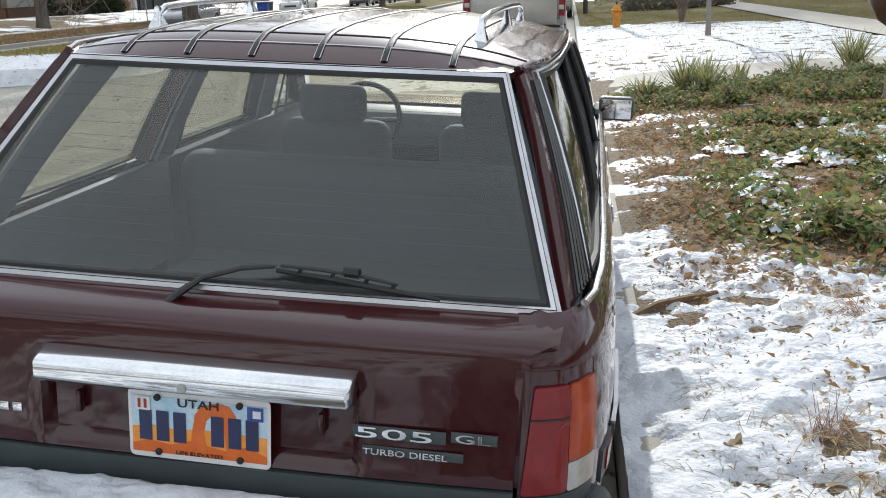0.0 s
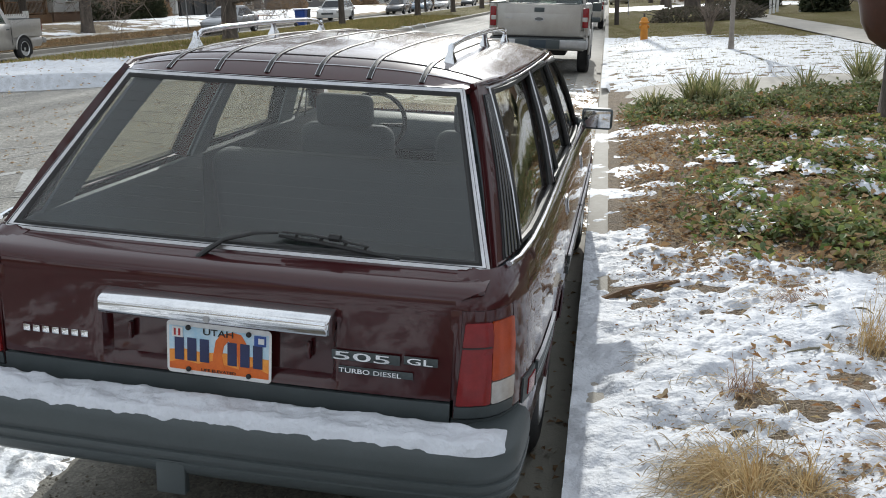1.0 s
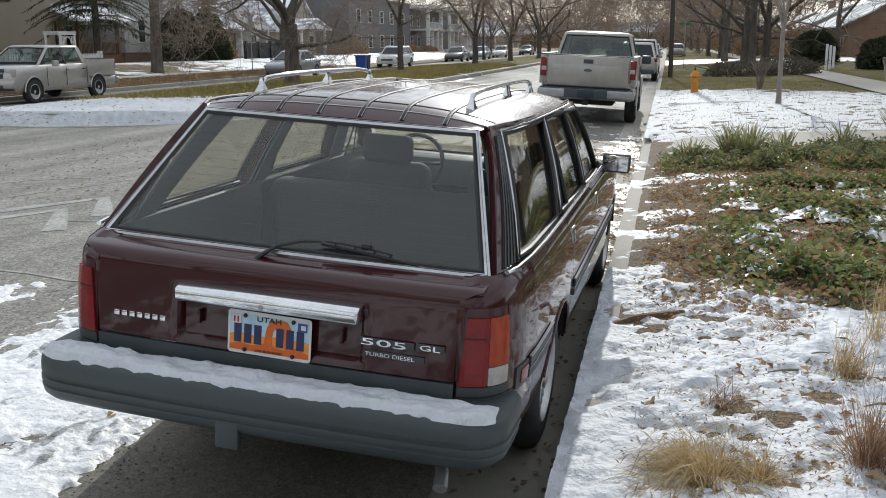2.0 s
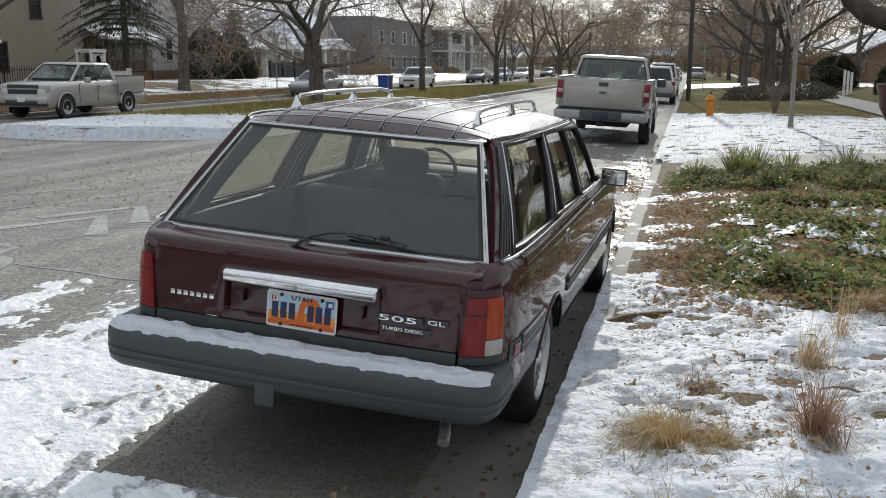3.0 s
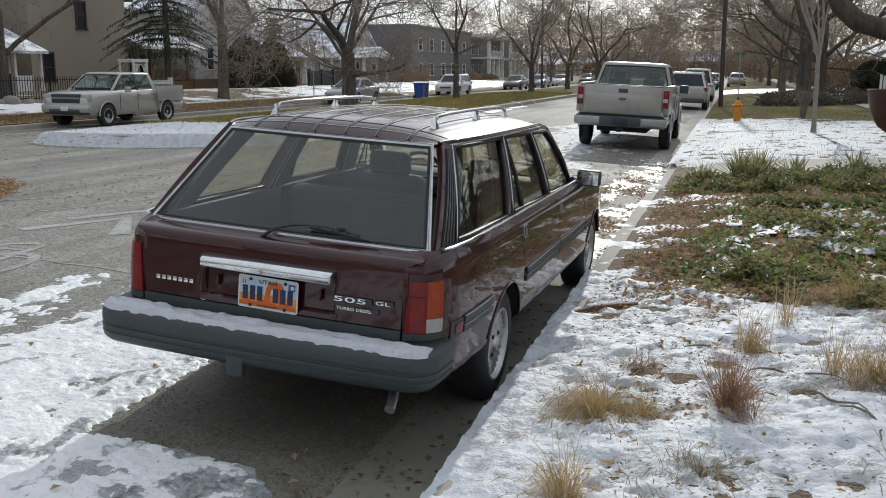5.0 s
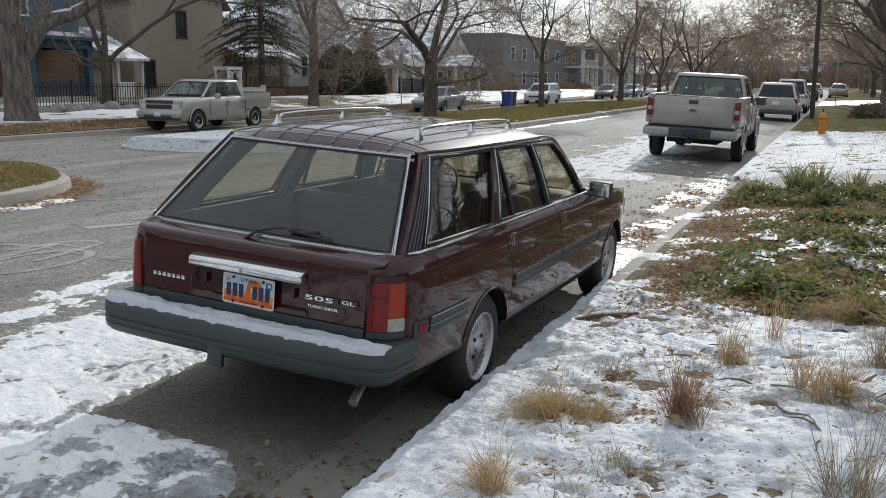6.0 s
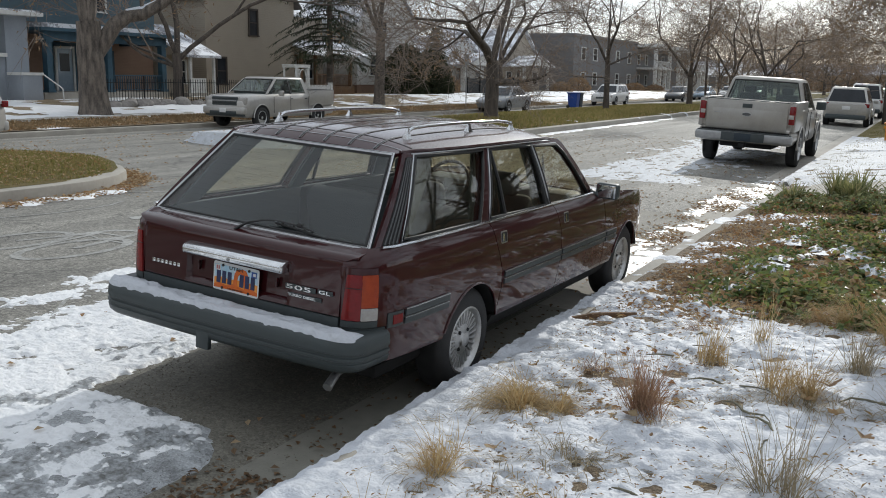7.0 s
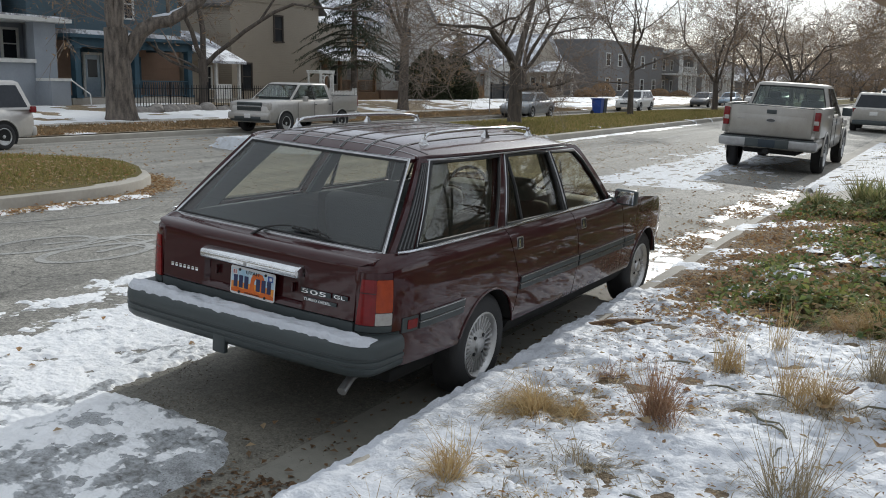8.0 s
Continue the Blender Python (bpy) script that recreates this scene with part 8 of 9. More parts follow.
def grow(wood, rng, p, d, length, r, level, maxlevel, spread, lift, twigs=None, wig=0.16, fine=9, tw=0.007):
    """A limb that wanders, tapers and forks, ending in sprays of fine twigs."""
    n = 6 if level < 2 else 5 if level < 3 else 3
    pts, rs = [p.copy()], [r]
    q, dd = p.copy(), d.normalized()
    r1 = max(0.004, r * 0.6)
    for i in range(n):
        dd = (dd + Vector((rng.uniform(-wig, wig), rng.uniform(-wig, wig), rng.uniform(-wig, wig) + lift * 0.10))).normalized()
        q = q + dd * (length / n)
        pts.append(q.copy())
        rs.append(r + (r1 - r) * (i + 1) / n)
    seg = 8 if level == 1 else 5 if level == 2 else 3
    target = twigs if (twigs is not None and level >= 3) else wood
    target.limb(pts, rs, seg)
    if level >= 3:
        wood.tips.append((q.copy(), dd.copy()))
    if level >= maxlevel - 1:
        for _ in range(fine):
            t = rng.uniform(0.1, 1.0) * n
            i = min(n - 1, int(t))
            c = pts[i].lerp(pts[i + 1], t - i)
            o = Vector((rng.gauss(0, 1), rng.gauss(0, 1), rng.gauss(0.15, 0.8))).normalized()
            e = (dd * rng.uniform(0.3, 1.2) + o * 0.8 + Vector((0, 0, lift * 0.3))).normalized()
            ln = length * rng.uniform(0.35, 0.95)
            twigs.sliver(c, c + e * ln, tw)
            for _k in range(3):
                c2 = c + e * ln * rng.uniform(0.25, 0.8)
                e2 = (e + Vector((rng.gauss(0, 0.6), rng.gauss(0, 0.6), rng.gauss(0.1, 0.5)))).normalized()
                twigs.sliver(c2, c2 + e2 * ln * rng.uniform(0.3, 0.6), tw * 0.8, False)
        return
    kids = 3 if level < 2 else 4
    for k in range(kids):
        t = 1.0 if k < 2 else rng.uniform(0.3, 0.95)
        i = min(n, max(1, int(round(t * n))))
        side = dd.orthogonal().normalized()
        side.rotate(Matrix.Rotation(rng.uniform(0, math.tau) + k * math.tau / kids, 3, dd))
        sp = spread * rng.uniform(0.6, 1.3)
        nd = (dd * math.cos(sp) + side * math.sin(sp)).normalized()
        nd.z += lift * 0.25
        grow(wood, rng, pts[i], nd, length * rng.uniform(0.62, 0.9), max(0.008, rs[i] * rng.uniform(0.5, 0.78)), level + 1, maxlevel, spread, lift, twigs, wig * 1.15, fine, tw)


def leaf_cloud(pts, rng, n, size, spread, name, material, flat=0.6):
    v, f = [], []
    for _ in range(n):
        c, d = rng.choice(pts)
        c = c + Vector((rng.gauss(0, spread), rng.gauss(0, spread), rng.gauss(0, spread * flat)))
        a = Vector((rng.gauss(0, 1), rng.gauss(0, 1), rng.gauss(0, 1))).normalized()
        b = a.orthogonal().normalized()
        s = size * rng.uniform(0.6, 1.3)
        k = len(v)
        v += [c - a * s, c + b * s * 0.6, c + a * s]
        f.append((k, k + 1, k + 2))
    return pydata(name, v, f, material)


def tree_model(seed, height, r, trunk, maxlevel=5, spread=0.62, lift=0.5, leaves=1500, bark="bark", lean=(0, 0, 1), extra=(), size=0.045, fine=9, tw=0.007, low=0, wide=1.0):
    rng = random.Random(seed)
    wood, twigs = Wood(), Wood()
    base = Vector((0, 0, -0.15))
    d = Vector(lean).normalized()
    # flared foot
    pts = [base, base + d * 0.25, base + d * 0.6, base + d * trunk * 0.6, base + d * trunk]
    rs = [r * 1.55, r * 1.25, r * 1.08, r * 0.95, r * 0.9]
    wood.limb([base + d * trunk * q / 9 for q in range(10)], [lerp([0, 0.1, 0.25, 0.6, 1], [1.55, 1.22, 1.05, 0.95, 0.9], q / 9) * r for q in range(10)], 18)
    # furrowed bark
    for i_, v_ in enumerate(wood.v):
        c_ = base + d * (v_ - base).dot(d)
        a_ = math.atan2(v_.y - c_.y, v_.x - c_.x)
        wood.v[i_] = c_ + (v_ - c_) * (1 + 0.16 * noise.noise(Vector((math.cos(a_) * 3.2, math.sin(a_) * 3.2, v_.z * 1.3 + seed))))
    k = rng.choice((3, 4))
    for i in range(k):
        az = math.tau * i / k + rng.uniform(-0.4, 0.4)
        sp = spread * wide * rng.uniform(0.7, 1.2) if i else spread * 0.25
        nd = Vector((math.sin(sp) * math.cos(az), math.sin(sp) * math.sin(az), math.cos(sp)))
        grow(wood, rng, pts[-1] - d * rng.uniform(0, 0.3), nd, (height - trunk) * rng.uniform(0.33, 0.42), r * rng.uniform(0.48, 0.66), 1, maxlevel, spread, lift, twigs, 0.16, fine, tw)
    # low side boughs
    for i in range(low):
        az, hz = rng.uniform(0, math.tau), trunk * rng.uniform(0.6, 0.98)
        nd = Vector((math.cos(az), math.sin(az), rng.uniform(0.15, 0.5)))
        grow(wood, rng, base + d * hz, nd, (height - trunk) * rng.uniform(0.26, 0.36), r * rng.uniform(0.28, 0.4), 2, maxlevel, spread, lift, twigs, 0.2, fine, tw)
    for q0, q1, rr in extra:
        grow(wood, rng, Vector(q0), Vector(q1) - Vector(q0), (Vector(q1) - Vector(q0)).length, rr, 1, maxlevel, spread, lift, twigs, 0.10, fine, tw)
    me = pydata("trunk", wood.v, wood.f, M[bark], 60)
    tw = pydata("twigs", twigs.v, twigs.f, M["twig"], 60)
    lf = leaf_cloud(wood.tips, rng, leaves, size, 0.30, "leaves", M["twigleaf"]) if leaves else None
    return me, tw, lf


def plant_tree(model, m, label, group="", name="tree"):
    t = thing(name, m, label, "tree", group)
    part("trunk", model[0], M["bark"], t)
    tagged(part("twigs", model[1], M["twig"], t), kind="stuff")
    if model[2]:
        tagged(part("leaves", model[2], M["twigleaf"], t), kind="stuff")
    return t


MODEL_A = tree_model(3, 10.5, 0.26, 2.4, 6, 0.80, 0.10, 1800, fine=5, tw=0.006, low=1, wide=1.35)
MODEL_B = tree_model(8, 10.0, 0.15, 2.8, 6, 0.60, 0.25, 1500, fine=5, tw=0.006, low=2)
MODEL_C = tree_model(15, 13.0, 0.19, 2.2, 5, 0.70, 0.12, 5000, size=0.075, fine=6, tw=0.011, low=2)
MODEL_D = tree_model(21, 12.0, 0.18, 2.0, 5, 0.74, 0.10, 4500, size=0.075, fine=6, tw=0.011, low=2)
MODEL_I = tree_model(27, 12.5, 0.185, 2.1, 5, 0.72, 0.12, 5000, size=0.075, fine=6, tw=0.011, low=2)
plant_tree(MODEL_A, ST @ pose(-13.1, 30.2, 0.26, 0, 0, 20), "spreading bare tree on the grassed median")
plant_tree(MODEL_B, ST @ pose(-13.2, 45.2, 0.26, 0, 0, 70), "slender bare tree on the grassed median")
LB = "bare winter tree with a few brown leaves"
k = 0
for v in (62, 74, 88, 104, 122, 142, 165, 190, 220):
    plant_tree((MODEL_I, MODEL_D, MODEL_C)[k % 3], ST @ pose(-12.6 + 0.5 * (k % 3), v, 0.26, 0, 0, 47 * k) @ Matrix.Scale(1 + 0.08 * (k % 3), 4), LB, "trees on the median")
    k += 1
for v in (57, 68, 83, 97, 112, 130, 150, 172, 200, 230):
    plant_tree((MODEL_C, MODEL_D, MODEL_I)[k % 3], ST @ pose(4.3 + 0.5 * (k % 2), v, 0.3, 0, 0, 31 * k) @ Matrix.Scale(1 + 0.07 * (k % 4), 4), LB, "trees along the near side")
    k += 1
for v in (55, 126, 147, 170, 196, 228):
    plant_tree((MODEL_D, MODEL_I, MODEL_C)[k % 3], ST @ pose(-23.2 - 0.6 * (k % 2), v, 0.35, 0, 0, 63 * k) @ Matrix.Scale(1.05 + 0.07 * (k % 4), 4), LB, "trees along the far side")
    k += 1
for u, v, s in ((-48, 60, 1.3), (-52, 85, 1.4), (-50, 30, 1.4), (-55, 110, 1.5), (-46, 102, 1.1), (-50, 142, 1.5), (13, 50, 1.2), (13, 76, 1.2), (24, 105, 1.5), (12, 104, 1.3), (13, 135, 1.3), (22, 160, 1.5), (-6, 262, 1.6), (-16, 275, 1.6), (4, 270, 1.6), (-28, 265, 1.6), (14, 255, 1.6), (-40, 255, 1.6), (-50, 180, 1.6), (-48, 215, 1.6), (-4, 225, 1.2), (-1, 240, 1.2), (8, 232, 1.3), (-9, 238, 1.2), (7.5, 118, 0.9), (8.5, 92, 0.9), (7.8, 146, 1.0)):
    plant_tree((MODEL_C, MODEL_D)[k % 2], ST @ pose(u, v, 0.3, 0, 0, 29 * k) @ Matrix.Scale(s, 4), "tall bare tree behind the houses", "trees behind the houses")
    k += 1
MODEL_K = tree_model(71, 11.5, 0.24, 2.6, 6, 0.72, 0.05, 9000, size=0.085, fine=5, tw=0.009, wide=1.2)
plant_tree(MODEL_K, ST @ pose(4.75, 53.0, 0.3, 0, 0, 200) @ Matrix.Scale(1.45, 4), "big dark tree with a few russet leaves beside the sidewalk")
plant_tree(MODEL_D, ST @ pose(5.9, 55.5, 0.3, 0, 0, 80) @ Matrix.Scale(1.35, 4), "dark bare tree beside the sidewalk")
# old trees at particular places
MODEL_E = tree_model(31, 10.0, 0.48, 3.6, 5, 0.42, 0.5, 600, "oldbark", (0.0, -0.03, 1), [((2.15, 2.55, 4.9), (3.3, 3.7, 6.9), 0.17), ((1.2, 1.4, 3.85), (1.5, 1.2, 5.6), 0.08)], fine=14, tw=0.010)
_w = Wood()
LIMB = [Vector(p) for p in ((0.0, 0.0, 2.2), (0.28, 0.34, 2.75), (0.55, 0.65, 3.35), (0.85, 1.0, 3.68), (1.2, 1.4, 3.78), (1.55, 1.85, 4.1), (1.9, 2.25, 4.5), (2.2, 2.6, 5.0))]
_w.limb(LIMB, [0.36, 0.31, 0.27, 0.25, 0.24, 0.22, 0.20, 0.17], 10)
for i_, v_ in enumerate(_w.v):
    _w.v[i_] = v_ + v_.normalized() * 0.03 * noise.noise(v_ * 3.5)
old_tree = plant_tree(MODEL_E, ST @ pose(-25.5, 21.75, 0.33, 0, 0, 0), "old thick-trunked tree with a snowy crooked limb")
part("limb", pydata("limb", _w.v, _w.f, M["oldbark"], 60), M["oldbark"], old_tree)
_b = tube(bmesh.new(), [p + Vector((0, 0, 0.20)) for p in LIMB[2:6]], [0.05, 0.15, 0.16, 0.08], 8, flat=0.5)
for q in _b.verts:
    q.co = ST @ pose(-25.5, 21.75, 0.33) @ (q.co + Vector((0.02, 0.02, 0.05)) * noise.noise(q.co * 4))
tagged(part("limb_snow", _b, M["snow"]), "snow lying along a crooked tree limb", "snow", "", "stuff")
MODEL_F = tree_model(37, 11.0, 0.27, 4.2, 6, 0.6, 0.10, 6000, "bark", (0.03, 0.02, 1), size=0.06, fine=6, tw=0.008)
plant_tree(MODEL_F, ST @ pose(-26.0, 43.0, 0.35, 0, 0, 40), "tall tree with russet leaves beside the sidewalk")
plant_tree(MODEL_D, ST @ pose(-29.5, 30.5, 0.5, 0, 0, 130) @ Matrix.Scale(1.3, 4), "bare tree behind an iron fence")
MODEL_G = tree_model(44, 6.5, 0.055, 2.0, 4, 0.45, 0.9, 0, "greybark", fine=5, tw=0.004)
plant_tree(MODEL_G, ST @ pose(2.96, 20.9, 0.28), "slim pale-barked sapling standing in snowy grass", "", "sapling")
MODEL_J = tree_model(58, 11.0, 0.19, 2.5, 5, 0.66, 0.35, 2500, "bark", (0, 0, 1), fine=14, tw=0.006)
near_tree = plant_tree(MODEL_J, pose(3.78, 8.25, 0.28), "tree with a thick low limb over the planted bed")
_w = Wood()
BOUGH = [Vector(p) for p in ((0.0, -0.05, 1.72), (-0.19, -0.50, 1.80), (-0.50, -0.66, 1.88), (-0.80, -0.72, 1.97), (-0.98, -0.76, 2.12), (-1.08, -0.78, 2.30), (-1.20, -0.80, 2.62), (-1.45, -0.85, 3.1), (-1.85, -0.95, 3.7))]
_w.limb(BOUGH, [0.13, 0.115, 0.11, 0.105, 0.10, 0.09, 0.08, 0.06, 0.03], 12)
for i_, v_ in enumerate(_w.v):
    _w.v[i_] = v_ + Vector((noise.noise(v_ * 6), noise.noise(v_ * 6 + Vector((9, 0, 0))), noise.noise(v_ * 6 + Vector((0, 9, 0))))) * 0.016
part("limb", pydata("limb", _w.v, _w.f, M["bark"], 60), M["bark"], near_tree)
t = thing("hanging_planter", pose(3.45, 7.48, 1.06), "brown glazed bowl planter hanging from a tree limb", "planter")
part("bowl", lathe(bmesh.new(), [(0.0, 0.0), (0.01, 0.10), (0.10, 0.22), (0.25, 0.30), (0.42, 0.33), (0.46, 0.345), (0.49, 0.345), (0.49, 0.31), (0.40, 0.30), (0.38, 0.0)], 28, "z"), M["urn"], t)
for a in (0.5, 2.6, 4.7):
    part("wire", tube(bmesh.new(), [(0.32 * math.cos(a), 0.32 * math.sin(a), 0.47), (0.0, 0.05, 1.02)], 0.002, 5), M["iron"], t)
# yard trees that show as branches in the wagon's side glass
for i, (x, y) in enumerate(((9.6, 18.5), (13.0, 27.0), (8.2, 12.5))):
    plant_tree((MODEL_C, MODEL_I, MODEL_D)[i], pose(x, y, 0.3, 0, 0, 50 * i), "bare tree in a yard beside the sidewalk", "trees in the near yards")
# unseen trees added along the street behind the viewer, darkening reflections and sky light
for i, (u, v) in enumerate(((4.5, -9), (5.0, -20), (4.6, -32), (-12.5, -6), (-12.8, -20), (-12.4, -34), (-23.5, 4), (-23.4, -12), (-23.8, -28), (12, -14), (11, 0), (10, -26))):
    plant_tree((MODEL_C, MODEL_D, MODEL_I)[i % 3], ST @ pose(u, v, 0.25, 0, 0, 71 * i), LB, "trees along the street")

# conifer with drooping boughs
def conifer(m, label, H, R, seed, base=1.6):
    rng = random.Random(seed)
    t = thing("spruce_tree", m, label, "tree")
    w = Wood()
    w.limb([Vector((0, 0, -0.1)), Vector((0, 0, 0.4)), Vector((0.05, 0, H * 0.5)), Vector((0, 0, H))], [0.30, 0.22, 0.16, 0.02], 10)
    v, f = [], []
    z = base
    while z < H:
        fr = 1 - (z - base) / (H - base)
        for k in range(rng.choice((4, 5, 6))):
            az = rng.uniform(0, math.tau)
            ln = R * (0.35 + 0.65 * fr) * rng.uniform(0.55, 1.1)
            o = Vector((math.cos(az), math.sin(az), 0))
            pts = [Vector((0, 0, z)) + o * ln * s + Vector((0, 0, 0.10 * ln * s - 0.42 * ln * s * s)) for s in (0, 0.35, 0.7, 1.0)]
            w.limb(pts, [0.045, 0.03, 0.02, 0.006], 4)
            for _ in range(int(80 * ln / R) + 26):
                s = rng.uniform(0.22, 1.0)
                c = Vector((0, 0, z)) + o * ln * s + Vector((0, 0, 0.10 * ln * s - 0.42 * ln * s * s))
                sd = Vector((-o.y, o.x, 0))
                c += sd * rng.gauss(0, 0.24 * (1.15 - s) + 0.08)
                d = (o * rng.uniform(0.2, 0.9) + sd * rng.gauss(0, 0.5) + Vector((0, 0, -rng.uniform(0.2, 1.0)))).normalized()
                b = d.cross(Vector((0, 0, 1))).normalized()
                L_ = rng.uniform(0.14, 0.30)
                q = len(v)
                v += [c - b * 0.022, c + b * 0.022, c + d * L_ + b * 0.014, c + d * L_ - b * 0.014]
                f.append((q, q + 1, q + 2, q + 3))
        z += rng.uniform(0.20, 0.36)
    part("trunk", pydata("trunk", w.v, w.f, M["bark"], 60), M["bark"], t)
    tagged(part("needles", pydata("needles", v, f, M["spruce"]), M["spruce"], t), kind="stuff")


conifer(ST @ pose(-31.0, 45.4, 0.6), "dark spruce with long drooping boughs", 12.5, 3.9, 5, 2.4)
conifer(ST @ pose(-36.5, 70.0, 0.4), "small dark spruce beside a fence", 6.0, 1.8, 6, 0.5)


def hedge(name, m, sx, sy, sz, n, mm, label, seed, size=0.07, kind_="shrub"):
    """A dense shrub: twigs inside, many small leaves over a lumpy outline."""
    rng = random.Random(seed)
    t = thing(name, m, label, kind_)
    w = Wood()
    for _ in range(26):
        p = Vector((rng.uniform(-0.3, 0.3) * sx, rng.uniform(-0.3, 0.3) * sy, 0))
        q = Vector((p.x * 2.2, p.y * 2.2, sz * rng.uniform(0.6, 0.95)))
        w.limb([p, p.lerp(q, 0.5) + Vector((0, 0, 0.1)), q], [0.03, 0.02, 0.006], 4)
    v, f = [], []
    while len(f) < n:
        a, b = rng.uniform(0, math.tau), rng.uniform(0, 1)
        lump = 1 + 0.22 * noise.noise(Vector((math.cos(a) * 2, math.sin(a) * 2, b * 3 + seed)))
        rr = lump * (rng.uniform(0.72, 1.0)) * math.sqrt(max(0.05, 1 - b ** 3))
        c = Vector((math.cos(a) * rr * sx / 2, math.sin(a) * rr * sy / 2, b * sz * lump))
        d = Vector((rng.gauss(0, 1), rng.gauss(0, 1), rng.gauss(0, 1))).normalized()
        e = d.orthogonal().normalized()
        s = size * rng.uniform(0.6, 1.4)
        q = len(v)
        v += [c - d * s, c + e * s * 0.5, c + d * s, c - e * s * 0.5]
        f.append((q, q + 1, q + 2, q + 3))
    tagged(part("branches", pydata("branches", w.v, w.f, M["bark"], 60), M["bark"], t), kind="stuff")
    tagged(part("foliage", pydata("foliage", v, f, M[mm]), M[mm], t), kind="stuff")
    return t


hedge("cedar_hedge", ST @ pose(-33, 58.5, 0.6), 3.2, 4.0, 3.6, 9000, "cedar", "large dark evergreen hedge in front of a white house", 1, 0.13)
hedge("cedar_hedge", ST @ pose(-33, 62.5, 0.6), 3.2, 3.6, 3.4, 8000, "cedar", "large dark evergreen hedge in front of a white house", 2, 0.13)
for i, (u, v, sx, sz) in enumerate(((10.4, 47, 2.2, 1.4), (9.0, 58, 2.0, 1.2), (9.8, 63, 2.6, 1.9), (10.6, 71, 3.2, 2.0))):
    hedge("evergreen_shrub", ST @ pose(u, v, 0.3), sx, 4.0, sz, 4200, "cedar", "clipped dark evergreen shrub beside the sidewalk", 10 + i, 0.12)
for i, (u, v, sx, sz) in enumerate(((-35, 84, 3, 1.6), (-34, 100, 3, 1.8), (-33, 92, 2.4, 1.2), (-34.5, 68, 2.2, 1.6), (-32.5, 118, 3, 1.2), (-32.5, 128, 3, 1.0))):
    hedge("bare_shrub", ST @ pose(u, v, 0.5), sx, 3.4, sz, 2200, "twigleaf", "russet twiggy shrub in a front yard", 30 + i, 0.09)

# leafless shrub in the snowy lawn
def twig_shrub(m, label, seed, R=0.55, H=0.9, n=70, name="bare_shrub"):
    rng = random.Random(seed)
    t = thing(name, m, label, "shrub")
    w = Wood()
    for _ in range(n):
        a, s = rng.uniform(0, math.tau), rng.uniform(0.1, 1.0)
        o = Vector((math.cos(a), math.sin(a), 0))
        p = [o * 0.05, o * R * 0.4 * s + Vector((0, 0, H * 0.45)), o * R * s + Vector((rng.gauss(0, 0.06), rng.gauss(0, 0.06), H * rng.uniform(0.7, 1.05)))]
        w.limb(p, [0.008, 0.006, 0.002], 3)
        for _k in range(3):
            q = p[1].lerp(p[2], rng.uniform(0.1, 0.8))
            w.limb([q, q + Vector((rng.gauss(0, 0.12), rng.gauss(0, 0.12), rng.uniform(0.1, 0.3)))], [0.004, 0.0015], 3)
    tagged(part("stems", pydata("stems", w.v, w.f, M["twig"], 60), M["twig"], t), kind="stuff")


twig_shrub(pose(3.15, 28.3, 0.27), "leafless twiggy shrub in snowy grass", 3, 0.55, 1.0, 34)
hedge("bare_shrub", pose(3.2, 40.5, 0.25), 3.4, 3.2, 0.6, 3200, "greyshrub", "low grey winter shrubs at the edge of a lawn", 41, 0.06)
hedge("bare_shrub", pose(4.9, 42.0, 0.25), 3.0, 3.4, 0.8, 3000, "greyshrub", "low dark shrubs under a big tree", 42, 0.06)

# shrubs and thickets that close the far end of the street
random.seed(77)
for i in range(16):
    u, v = -34 + i * 3.6 + random.uniform(-1, 1), 236 + random.uniform(-6, 14)
    if -8 < u < -1:
        v += 34
    hedge("bare_shrub", ST @ pose(u, v, 0.1), 5.5, 5.0, random.uniform(3.5, 6.0), 900, "twigleaf", "tall hazy winter thicket at the end of the street", 300 + i, 0.30)
for i, (u, v) in enumerate(((8.8, 96), (9.6, 112), (8.6, 128), (9.2, 150), (8.4, 172), (7.4, 190), (6.6, 208), (11.5, 88), (12.5, 122))):
    hedge("bare_shrub", ST @ pose(u, v, 0.3), 4.2, 6.5, 2.2 + 0.5 * (i % 3), 1200, "twigleaf", "bare winter shrub beside the sidewalk", 330 + i, 0.16)

# ---- plants and litter on the near verge ----
def world_verge(x, y):
    """Height of the near verge at a world place."""
    p = ST.inverted() @ Vector((x, y, 0))
    return vz(max(0.17, p.x), p.y), p.x, p.y


